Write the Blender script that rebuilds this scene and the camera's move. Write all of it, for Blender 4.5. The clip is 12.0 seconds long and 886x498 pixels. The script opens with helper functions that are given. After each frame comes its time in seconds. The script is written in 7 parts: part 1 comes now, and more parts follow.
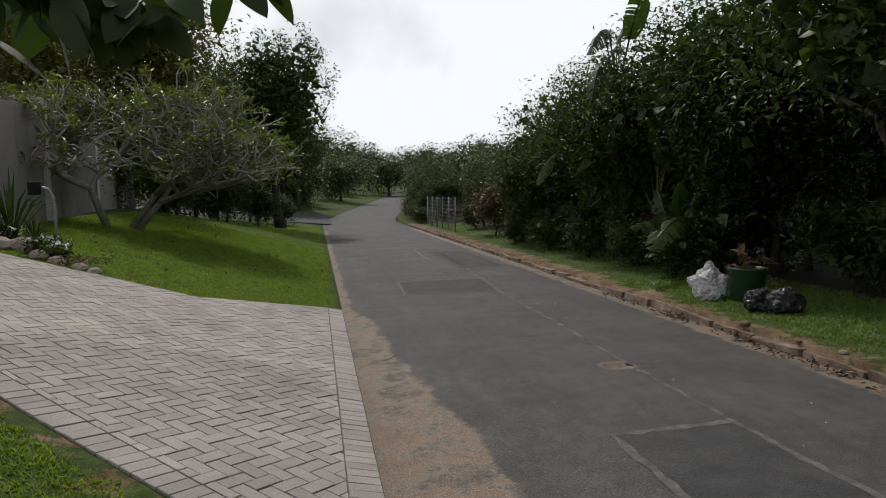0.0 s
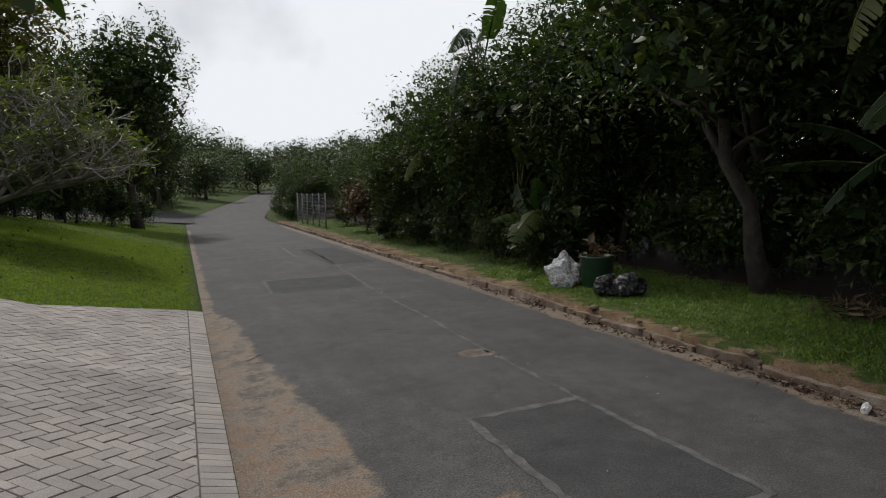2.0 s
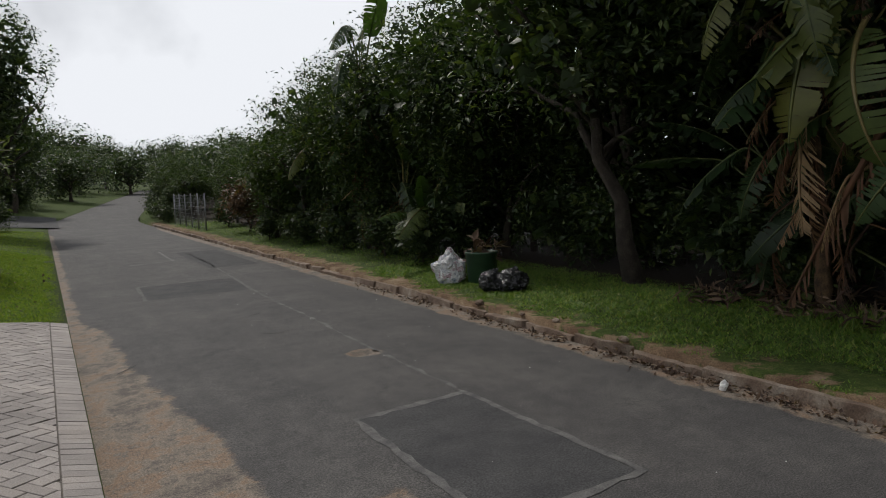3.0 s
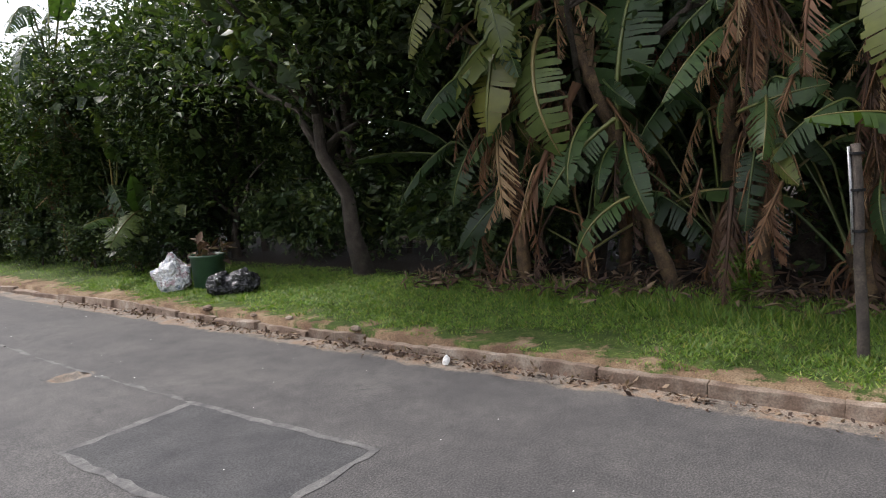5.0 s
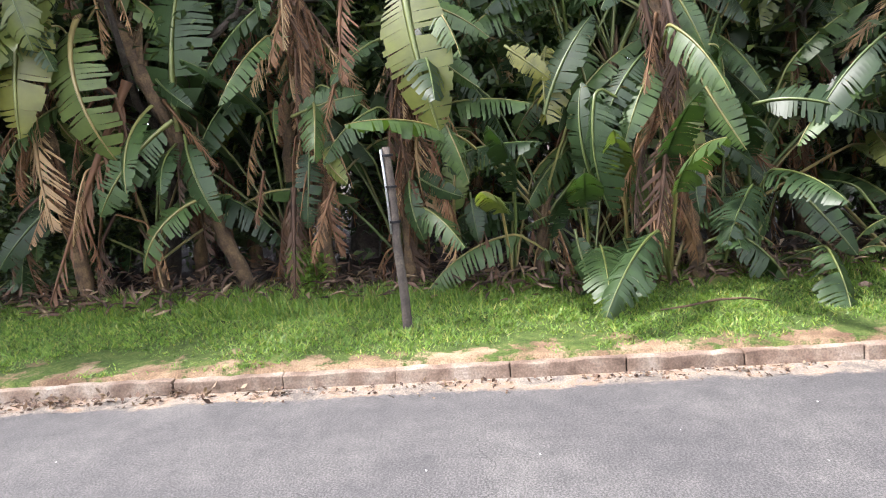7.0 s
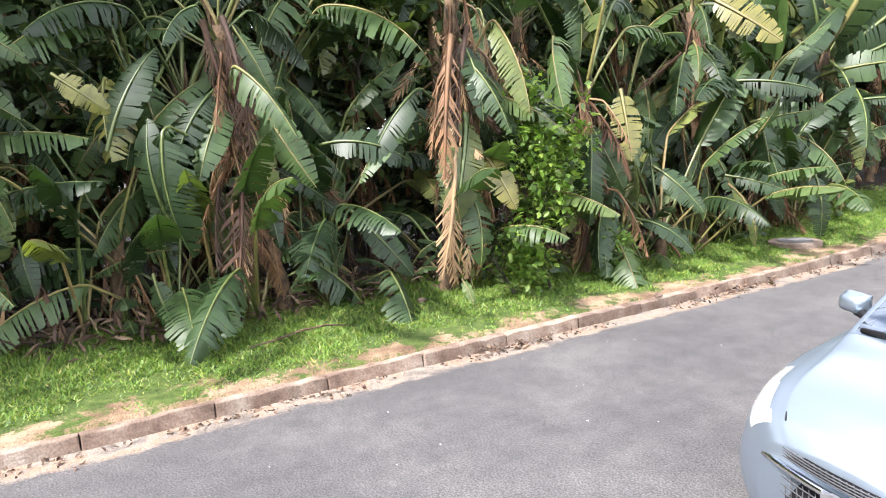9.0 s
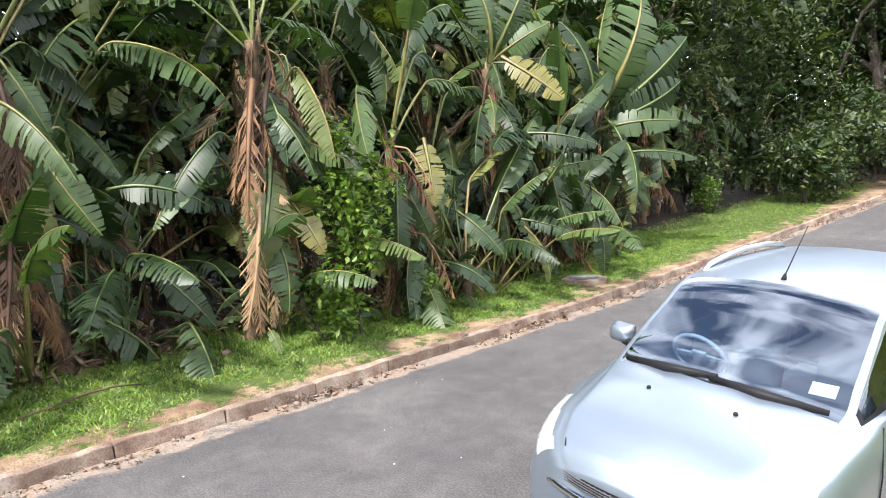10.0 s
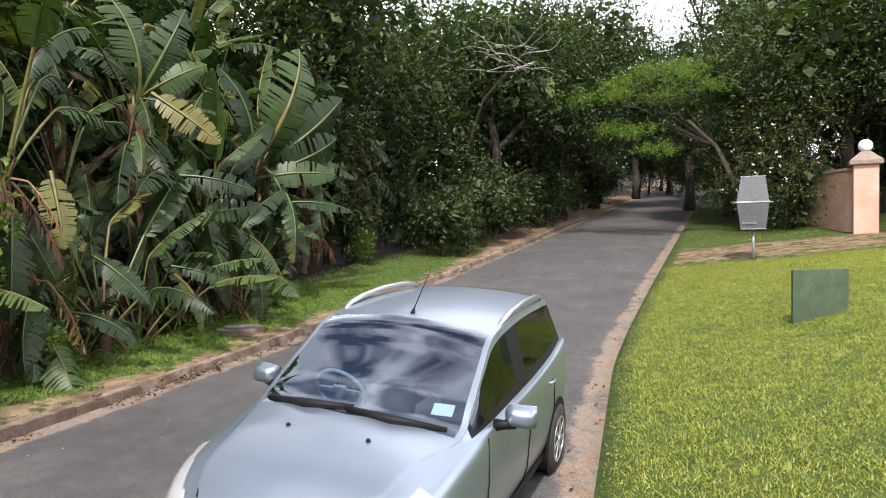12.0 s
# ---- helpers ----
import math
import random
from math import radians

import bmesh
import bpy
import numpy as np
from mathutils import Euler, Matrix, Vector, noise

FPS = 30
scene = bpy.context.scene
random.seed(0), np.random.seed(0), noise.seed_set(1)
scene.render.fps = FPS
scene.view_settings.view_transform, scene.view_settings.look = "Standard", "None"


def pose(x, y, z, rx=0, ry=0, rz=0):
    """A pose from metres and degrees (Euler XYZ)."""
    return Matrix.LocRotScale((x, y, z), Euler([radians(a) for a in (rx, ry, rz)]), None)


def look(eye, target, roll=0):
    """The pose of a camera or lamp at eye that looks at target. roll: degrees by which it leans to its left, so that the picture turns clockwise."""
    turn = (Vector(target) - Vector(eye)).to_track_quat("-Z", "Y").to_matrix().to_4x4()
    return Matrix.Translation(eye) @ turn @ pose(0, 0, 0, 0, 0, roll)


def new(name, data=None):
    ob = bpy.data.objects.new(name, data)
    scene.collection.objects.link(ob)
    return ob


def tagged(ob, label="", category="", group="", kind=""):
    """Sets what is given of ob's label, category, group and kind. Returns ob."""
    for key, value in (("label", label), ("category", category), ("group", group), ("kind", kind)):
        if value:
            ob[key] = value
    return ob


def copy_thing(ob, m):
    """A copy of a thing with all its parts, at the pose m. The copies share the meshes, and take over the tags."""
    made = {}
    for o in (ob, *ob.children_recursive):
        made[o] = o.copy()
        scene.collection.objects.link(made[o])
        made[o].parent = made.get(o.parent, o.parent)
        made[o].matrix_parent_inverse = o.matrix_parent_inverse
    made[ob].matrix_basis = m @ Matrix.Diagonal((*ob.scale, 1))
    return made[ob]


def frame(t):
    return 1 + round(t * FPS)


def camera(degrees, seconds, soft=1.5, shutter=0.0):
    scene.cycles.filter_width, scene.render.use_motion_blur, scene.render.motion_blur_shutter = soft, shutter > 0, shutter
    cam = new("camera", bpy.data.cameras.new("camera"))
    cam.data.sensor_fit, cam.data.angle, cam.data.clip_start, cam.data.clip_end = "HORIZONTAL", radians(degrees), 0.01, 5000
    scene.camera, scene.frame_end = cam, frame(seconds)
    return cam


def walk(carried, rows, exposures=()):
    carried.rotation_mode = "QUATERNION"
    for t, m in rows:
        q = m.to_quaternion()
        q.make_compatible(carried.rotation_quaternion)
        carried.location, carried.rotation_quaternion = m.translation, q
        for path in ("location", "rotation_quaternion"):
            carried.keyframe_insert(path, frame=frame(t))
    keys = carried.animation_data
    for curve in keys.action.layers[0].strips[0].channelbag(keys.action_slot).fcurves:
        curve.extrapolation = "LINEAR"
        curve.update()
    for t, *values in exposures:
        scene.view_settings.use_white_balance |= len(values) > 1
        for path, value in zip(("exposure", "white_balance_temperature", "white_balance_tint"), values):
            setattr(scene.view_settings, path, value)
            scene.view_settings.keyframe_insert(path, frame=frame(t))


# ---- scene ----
cam = camera(66.8, 12.0, soft=1.0)
PATH = [
    (0.0, pose(-0.048, 0.098, 2.104, 85.25, 0.88, -10.68)),
    (0.5, pose(-0.005, 0.060, 2.095, 85.21, 0.92, -11.74)),
    (1.0, pose(0.038, 0.025, 2.086, 85.00, 0.97, -13.96)),
    (1.5, pose(0.072, -0.019, 2.093, 84.84, 1.29, -17.29)),
    (2.0, pose(0.097, -0.044, 2.096, 84.67, 1.51, -21.35)),
    (2.5, pose(0.133, -0.056, 2.106, 84.43, 1.91, -26.21)),
    (3.0, pose(0.151, -0.058, 2.099, 84.21, 2.07, -30.86)),
    (5.0, pose(0.239, -0.144, 2.045, 83.00, 3.54, -53.25)),
    (5.5, pose(0.254, -0.230, 2.023, 82.68, 3.75, -61.67)),
    (6.0, pose(0.277, -0.273, 2.008, 82.08, 3.90, -71.60)),
    (6.5, pose(0.280, -0.308, 2.047, 81.27, 3.91, -79.92)),
    (8.5, pose(0.283, -0.498, 2.059, 80.88, 3.87, -112.05)),
    (9.0, pose(0.268, -0.550, 2.090, 81.40, 3.40, -120.99)),
    (9.5, pose(0.231, -0.589, 2.091, 82.69, 3.17, -128.94)),
    (10.0, pose(0.168, -0.652, 2.092, 84.30, 3.08, -136.31)),
    (10.5, pose(0.114, -0.705, 2.074, 86.02, 2.54, -143.96)),
    (11.0, pose(0.079, -0.736, 2.040, 87.54, 2.04, -151.46)),
    (11.5, pose(0.072, -0.751, 2.002, 87.93, 1.57, -158.08)),
    (12.0, pose(0.062, -0.760, 1.977, 87.89, 1.09, -164.10)),
]
walk(cam, PATH, exposures=[(0, -1.2, 6500, 11), (2.0, -1.32, 6450, 11), (3.2, -1.32, 6450, 11), (4.8, -0.1, 6300, 14), (5.5, 0.76, 6250, 17), (6.0, 1.24, 6200, 17), (6.5, 1.48, 6150, 17), (8.5, 1.68, 6100, 17), (9.5, 1.54, 6150, 16), (10.5, 1.08, 6250, 15), (11.2, 0.82, 6300, 16), (12, 0.5, 6400, 16)])

# ---- light ----
SUN_EL, SUN_AZ = radians(51), radians(-7)   # azimuth from +y, towards +x
world = bpy.data.worlds.new("sky")
scene.world = world
world.use_nodes = True
wn, wl = world.node_tree.nodes, world.node_tree.links
sky = wn.new("ShaderNodeTexSky")
sky.sky_type, sky.sun_disc, sky.sun_elevation, sky.sun_rotation = "NISHITA", False, SUN_EL, SUN_AZ
sky.dust_density, sky.air_density = 3.0, 1.0
w_co, w_no, w_ramp, w_mix = wn.new("ShaderNodeTexCoord"), wn.new("ShaderNodeTexNoise"), wn.new("ShaderNodeValToRGB"), wn.new("ShaderNodeMixRGB")
w_no.inputs["Scale"].default_value, w_no.inputs["Detail"].default_value = 2.2, 6
w_ramp.color_ramp.elements[0].position, w_ramp.color_ramp.elements[1].position = 0.54, 0.82
w_mix.inputs["Color2"].default_value = (27.5, 28.3, 29.3, 1)
wl.new(w_co.outputs["Generated"], w_no.inputs["Vector"])
w_sep, w_low, w_sum = wn.new("ShaderNodeSeparateXYZ"), wn.new("ShaderNodeMath"), wn.new("ShaderNodeMath")
w_low.operation, w_sum.operation = "MULTIPLY_ADD", "ADD"
w_low.inputs[1].default_value, w_low.inputs[2].default_value = -0.46, 0.5
wl.new(w_co.outputs["Generated"], w_sep.inputs["Vector"])
wl.new(w_sep.outputs["Z"], w_low.inputs[0])
wl.new(w_no.outputs["Fac"], w_sum.inputs[0])
wl.new(w_low.outputs["Value"], w_sum.inputs[1])
wl.new(w_sum.outputs["Value"], w_ramp.inputs["Fac"])
wl.new(w_ramp.outputs["Color"], w_mix.inputs["Fac"])
wl.new(sky.outputs["Color"], w_mix.inputs["Color1"])
wl.new(w_mix.outputs["Color"], wn["Background"].inputs["Color"])
wn["Background"].inputs["Strength"].default_value = 0.078
sun = new("sun", bpy.data.lights.new("sun", "SUN"))
sun.data.energy, sun.data.angle, sun.data.color = 4.9, radians(4), (1.0, 0.95, 0.87)
sun.matrix_world = look((0, 0, 0), (-math.sin(SUN_AZ) * math.cos(SUN_EL), -math.cos(SUN_AZ) * math.cos(SUN_EL), -math.sin(SUN_EL)))

# ---- the lie of the land ----
def smooth(a, b, v):
    v = min(1.0, max(0.0, (v - a) / (b - a)))
    return v * v * (3 - 2 * v)


def road_z(y):
    s, q = max(0.0, -y - 9.5), max(0.0, y - 46)
    return 0.08 * s * s / (s + 3) + 0.03 * q * q / (q + 8)


def road_dx(y):
    s, q = max(0.0, -y - 9.5), max(0.0, y - 50)
    return -0.12 * s * s / (s + 3) + 0.2 * q * q / (q + 6)


ROAD_L, ROAD_R = 0.36, 5.85


def ground_z(x, y):
    """Height of the natural ground beside the road."""
    u, z = x - road_dx(y), road_z(y)
    if u < ROAD_L:
        d = ROAD_L - u
        k = 0.18 + 0.06 * smooth(1, 9, y) - 0.13 * smooth(26, 42, y) - 0.09 * smooth(13, 21, -y)
        h = k * d
        return z + (h if h < 1.5 else 1.5 + 0.3 * (1 - math.exp(-(h - 1.5) / 0.3)))
    if u > ROAD_R:
        d = u - ROAD_R
        return z + 0.13 + 0.05 * min(d, 4) + 0.02 * min(8, max(0, d - 4))
    return z


def asphalt_z(x, y):
    """Height of the road's surface: a crown that falls off to the near gutter."""
    u = x - road_dx(y)
    return road_z(y) - 0.05 * max(0.0, 2.4 - u) * (1 - smooth(2, 14, y)) - 0.02 * smooth(ROAD_R - 0.5, ROAD_R, u)


# ---- materials ----
def node_material(name):
    m = bpy.data.materials.new(name)
    m.use_nodes = True
    return m, m.node_tree.nodes, m.node_tree.links, m.node_tree.nodes["Principled BSDF"]


def ramp_node(n, stops):
    r = n.new("ShaderNodeValToRGB")
    while len(r.color_ramp.elements) < len(stops):
        r.color_ramp.elements.new(0.5)
    for e, (p, c) in zip(r.color_ramp.elements, stops):
        e.position, e.color = p, (*c, 1)
    return r


def noise_node(n, l, co, scale, detail=5, rough=0.55):
    t = n.new("ShaderNodeTexNoise")
    t.inputs["Scale"].default_value, t.inputs["Detail"].default_value, t.inputs["Roughness"].default_value = scale, detail, rough
    l.new(co, t.inputs["Vector"])
    return t.outputs["Fac"]


def mix_node(n, l, fac, a, b, kind="MIX"):
    m = n.new("ShaderNodeMixRGB")
    m.blend_type = kind
    for socket, v in ((m.inputs["Fac"], fac), (m.inputs["Color1"], a), (m.inputs["Color2"], b)):
        if isinstance(v, (int, float)):
            socket.default_value = v
        elif isinstance(v, tuple):
            socket.default_value = (*v, 1)
        else:
            l.new(v, socket)
    return m.outputs["Color"]


def bump_node(n, l, height, strength, distance, p):
    b = n.new("ShaderNodeBump")
    b.inputs["Strength"].default_value, b.inputs["Distance"].default_value = strength, distance
    l.new(height, b.inputs["Height"])
    l.new(b.outputs["Normal"], p.inputs["Normal"])


def rough_material(name, stops, scale=4.0, fine=60.0, rough=0.8, bump=0.4, depth=0.01, metal=0.0, vary=0.25, coords="Object"):
    """A weathered surface: colours of a coarse noise, darkened and lightened by a fine one and from piece to piece."""
    m, n, l, p = node_material(name)
    co = n.new("ShaderNodeNewGeometry").outputs["Position"] if coords == "Position" else n.new("ShaderNodeTexCoord").outputs[coords]
    coarse, small = noise_node(n, l, co, scale), noise_node(n, l, co, fine, 3)
    r = ramp_node(n, stops)
    l.new(coarse, r.inputs["Fac"])
    g = ramp_node(n, [(0.3, (1 - vary,) * 3), (0.7, (1 + vary,) * 3)])
    l.new(small, g.inputs["Fac"])
    c = mix_node(n, l, 1.0, r.outputs["Color"], g.outputs["Color"], "MULTIPLY")
    piece = ramp_node(n, [(0, (1 - vary * 0.7,) * 3), (1, (1 + vary * 0.5,) * 3)])
    l.new(n.new("ShaderNodeObjectInfo").outputs["Random"], piece.inputs["Fac"])
    isle = ramp_node(n, [(0, (1 - vary * 0.7,) * 3), (1, (1 + vary * 0.5,) * 3)])
    l.new(n.new("ShaderNodeNewGeometry").outputs["Random Per Island"], isle.inputs["Fac"])
    c = mix_node(n, l, 1.0, c, piece.outputs["Color"], "MULTIPLY")
    c = mix_node(n, l, 1.0, c, isle.outputs["Color"], "MULTIPLY")
    l.new(c, p.inputs["Base Color"])
    p.inputs["Roughness"].default_value, p.inputs["Metallic"].default_value = rough, metal
    if bump:
        bump_node(n, l, small, bump, depth, p)
    return m


def leaf_material(name, stops, rough=0.45, glow=0.3, by_object=False, vein=0.0, gloss=0.5):
    """Foliage: a glossy leaf that lets some light through, varied leaf by leaf."""
    m, n, l, p = node_material(name)
    r = ramp_node(n, stops)
    if by_object:
        l.new(n.new("ShaderNodeObjectInfo").outputs["Random"], r.inputs["Fac"])
    else:
        l.new(n.new("ShaderNodeNewGeometry").outputs["Random Per Island"], r.inputs["Fac"])
    co = n.new("ShaderNodeTexCoord").outputs["Object"]
    blot = ramp_node(n, [(0.3, (0.7, 0.7, 0.7)), (0.7, (1.25, 1.2, 1.1))])
    l.new(noise_node(n, l, co, 7.0, 4), blot.inputs["Fac"])
    c = mix_node(n, l, 1.0, r.outputs["Color"], blot.outputs["Color"], "MULTIPLY")
    l.new(c, p.inputs["Base Color"])
    p.inputs["Roughness"].default_value = rough
    p.inputs["Specular IOR Level"].default_value = gloss
    t, mx = n.new("ShaderNodeBsdfTranslucent"), n.new("ShaderNodeMixShader")
    warm = mix_node(n, l, 1.0, c, (1.3, 1.5, 0.5), "MULTIPLY")
    l.new(warm, t.inputs["Color"])
    mx.inputs["Fac"].default_value = glow
    l.new(p.outputs["BSDF"], mx.inputs[1])
    l.new(t.outputs["BSDF"], mx.inputs[2])
    l.new(mx.outputs["Shader"], n["Material Output"].inputs["Surface"])
    return m


def plain_material(name, colour, rough=0.5, metal=0.0, coat=0.0):
    m, n, l, p = node_material(name)
    p.inputs["Base Color"].default_value, p.inputs["Roughness"].default_value = (*colour, 1), rough
    p.inputs["Metallic"].default_value, p.inputs["Coat Weight"].default_value = metal, coat
    p.inputs["Coat Roughness"].default_value = 0.04
    return m


def asphalt_material():
    m, n, l, p = node_material("asphalt")
    pos = n.new("ShaderNodeNewGeometry").outputs["Position"]
    worn = ramp_node(n, [(0.3, (0.052, 0.051, 0.052)), (0.5, (0.066, 0.064, 0.064)), (0.72, (0.094, 0.091, 0.088))])
    l.new(noise_node(n, l, pos, 0.75, 8, 0.66), worn.inputs["Fac"])
    grit = ramp_node(n, [(0.36, (0.45, 0.45, 0.45)), (0.5, (0.94, 0.94, 0.94)), (0.64, (1.7, 1.67, 1.63))])
    fine = noise_node(n, l, pos, 70.0, 4, 0.75)
    l.new(fine, grit.inputs["Fac"])
    c = mix_node(n, l, 1.0, worn.outputs["Color"], grit.outputs["Color"], "MULTIPLY")
    # stretched drag marks along the road
    mp = n.new("ShaderNodeMapping")
    mp.inputs["Scale"].default_value = (3.2, 0.22, 1)
    l.new(pos, mp.inputs["Vector"])
    drag = ramp_node(n, [(0.35, (0.9, 0.9, 0.9)), (0.7, (1.12, 1.11, 1.09))])
    l.new(noise_node(n, l, mp.outputs["Vector"], 1.0, 5), drag.inputs["Fac"])
    c = mix_node(n, l, 0.8, c, drag.outputs["Color"], "MULTIPLY")
    mott = ramp_node(n, [(0.36, (0.72, 0.72, 0.73)), (0.64, (1.3, 1.28, 1.25))])
    l.new(noise_node(n, l, pos, 5.0, 9, 0.8), mott.inputs["Fac"])
    c = mix_node(n, l, 0.7, c, mott.outputs["Color"], "MULTIPLY")
    # cracks
    vo = n.new("ShaderNodeTexVoronoi")
    vo.feature, vo.inputs["Scale"].default_value = "DISTANCE_TO_EDGE", 0.9
    wob = n.new("ShaderNodeVectorMath")
    wob.operation = "ADD"
    nz = n.new("ShaderNodeTexNoise")
    nz.inputs["Scale"].default_value, nz.inputs["Detail"].default_value = 2.3, 5
    l.new(pos, nz.inputs["Vector"])
    l.new(nz.outputs["Color"], wob.inputs[0])
    l.new(pos, wob.inputs[1])
    l.new(wob.outputs["Vector"], vo.inputs["Vector"])
    crack = ramp_node(n, [(0.0, (1, 1, 1)), (0.009, (0, 0, 0))])
    l.new(vo.outputs["Distance"], crack.inputs["Fac"])
    where = ramp_node(n, [(0.53, (0, 0, 0)), (0.62, (0.6, 0.6, 0.6))])
    l.new(noise_node(n, l, pos, 0.4, 3), where.inputs["Fac"])
    cf = mix_node(n, l, 1.0, crack.outputs["Color"], where.outputs["Color"], "MULTIPLY")
    c = mix_node(n, l, cf, c, (0.014, 0.014, 0.014))
    # washed sand along both edges
    sep = n.new("ShaderNodeSeparateXYZ")
    l.new(pos, sep.inputs["Vector"])
    ragged = n.new("ShaderNodeMath")
    ragged.operation = "MULTIPLY_ADD"
    ragged.inputs[1].default_value = -2.6
    l.new(noise_node(n, l, pos, 1.3, 12, 0.78), ragged.inputs[0])
    l.new(n.new("ShaderNodeAttribute").outputs["Fac"], ragged.inputs[2])
    att = [q for q in n if q.type == "ATTRIBUTE"][0]
    att.attribute_name = "edge"
    l.new(att.outputs["Fac"], ragged.inputs[2])
    sand_fac = ramp_node(n, [(0.0, (0, 0, 0)), (0.3, (1, 1, 1))])
    l.new(ragged.outputs["Value"], sand_fac.inputs["Fac"])
    sand = ramp_node(n, [(0.30, (0.055, 0.048, 0.043)), (0.42, (0.12, 0.102, 0.086)), (0.50, (0.21, 0.175, 0.14)), (0.56, (0.215, 0.142, 0.092)), (0.62, (0.155, 0.135, 0.115)), (0.72, (0.23, 0.20, 0.165))])
    l.new(noise_node(n, l, pos, 1.9, 12, 0.78), sand.inputs["Fac"])
    sg = mix_node(n, l, 0.8, sand.outputs["Color"], grit.outputs["Color"], "MULTIPLY")
    sg = mix_node(n, l, mix_node(n, l, 0.5, (0, 0, 0), crack.outputs["Color"]), sg, (0.03, 0.025, 0.02))
    sf = mix_node(n, l, 0.93, (0, 0, 0), sand_fac.outputs["Color"])
    c = mix_node(n, l, sf, c, sg)
    l.new(c, p.inputs["Base Color"])
    p.inputs["Roughness"].default_value = 0.82
    p.inputs["Specular IOR Level"].default_value = 0.35
    bump_node(n, l, fine, 0.55, 0.006, p)
    return m


def ground_material():
    m, n, l, p = node_material("turf_and_soil")
    pos = n.new("ShaderNodeNewGeometry").outputs["Position"]
    turf = ramp_node(n, [(0.3, (0.022, 0.036, 0.009)), (0.5, (0.05, 0.078, 0.016)), (0.7, (0.11, 0.125, 0.035))])
    l.new(noise_node(n, l, pos, 6.0, 9, 0.75), turf.inputs["Fac"])
    soil = ramp_node(n, [(0.3, (0.105, 0.064, 0.040)), (0.5, (0.19, 0.130, 0.080)), (0.7, (0.27, 0.205, 0.135))])
    l.new(noise_node(n, l, pos, 3.0, 6), soil.inputs["Fac"])
    fine = noise_node(n, l, pos, 70.0, 3)
    grit = ramp_node(n, [(0.3, (0.6, 0.6, 0.6)), (0.7, (1.35, 1.35, 1.35))])
    l.new(fine, grit.inputs["Fac"])
    att = n.new("ShaderNodeAttribute")
    att.attribute_name = "bare"
    add = n.new("ShaderNodeMath")
    add.operation = "ADD"
    l.new(att.outputs["Fac"], add.inputs[0])
    l.new(noise_node(n, l, pos, 2.2, 10, 0.72), add.inputs[1])
    f = ramp_node(n, [(0.77, (0, 0, 0)), (0.83, (1, 1, 1))])
    l.new(add.outputs["Value"], f.inputs["Fac"])
    # leaf litter, its colour taken extra dark to carry the thicket's shade
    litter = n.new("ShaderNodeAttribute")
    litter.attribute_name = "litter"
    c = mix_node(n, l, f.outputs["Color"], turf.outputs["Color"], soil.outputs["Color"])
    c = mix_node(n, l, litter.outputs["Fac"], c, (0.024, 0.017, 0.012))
    c = mix_node(n, l, 1.0, c, grit.outputs["Color"], "MULTIPLY")
    l.new(c, p.inputs["Base Color"])
    p.inputs["Roughness"].default_value = 0.95
    p.inputs["Specular IOR Level"].default_value = 0.2
    bump_node(n, l, fine, 0.8, 0.02, p)
    return m


M_ASPHALT, M_GROUND = asphalt_material(), ground_material()
M_PAVER = rough_material("concrete_paver", [(0.3, (0.26, 0.235, 0.22)), (0.55, (0.34, 0.31, 0.29)), (0.75, (0.40, 0.355, 0.32))], 1.2, 90, 0.9, 0.4, 0.004, vary=0.2, coords="Position")
M_SANDBED = rough_material("joint_sand", [(0.3, (0.08, 0.072, 0.064)), (0.7, (0.15, 0.13, 0.11))], 5, 120, 0.95)
M_KERB = rough_material("kerb_concrete", [(0.3, (0.085, 0.053, 0.036)), (0.45, (0.153, 0.106, 0.076)), (0.58, (0.212, 0.162, 0.123)), (0.72, (0.289, 0.246, 0.200))], 3.5, 55, 0.9, 0.6, 0.012, vary=0.3, coords="Position")
M_SEAL = rough_material("patch_seam", [(0.35, (0.066, 0.065, 0.065)), (0.65, (0.15, 0.146, 0.14))], 5, 90, 0.9, 0.5, 0.004, vary=0.3, coords="Position")
M_PATCH = rough_material("patch_tar", [(0.3, (0.034, 0.034, 0.036)), (0.7, (0.056, 0.056, 0.056))], 2.6, 80, 0.85, 0.6, 0.006, vary=0.5, coords="Position")
M_PATCH.node_tree.nodes["Principled BSDF"].inputs["Specular IOR Level"].default_value = 0.3
M_CRACK = rough_material("open_crack", [(0.3, (0.010, 0.010, 0.010)), (0.7, (0.022, 0.021, 0.020))], 6, 90, 0.95)
M_WALL = rough_material("grey_plaster", [(0.3, (0.15, 0.138, 0.126)), (0.55, (0.19, 0.177, 0.163)), (0.75, (0.23, 0.215, 0.198))], 0.7, 40, 0.9, 0.2, 0.004, vary=0.08)
M_WALL_PALE = rough_material("pale_plaster", [(0.3, (0.36, 0.35, 0.33)), (0.7, (0.46, 0.45, 0.43))], 0.9, 40, 0.9, 0.2, 0.004, vary=0.08)
M_PINK = rough_material("pink_plaster", [(0.3, (0.42, 0.25, 0.18)), (0.6, (0.52, 0.33, 0.25)), (0.8, (0.58, 0.40, 0.31))], 1.5, 45, 0.9, 0.3, 0.004, vary=0.1)
M_CAP = rough_material("weathered_coping", [(0.3, (0.20, 0.15, 0.12)), (0.7, (0.34, 0.27, 0.22))], 3, 45, 0.9, 0.4, 0.006)
M_BARK = rough_material("grey_brown_bark", [(0.3, (0.022, 0.016, 0.012)), (0.5, (0.043, 0.033, 0.025)), (0.7, (0.070, 0.058, 0.045))], 6, 40, 0.95, 0.9, 0.02, vary=0.35)
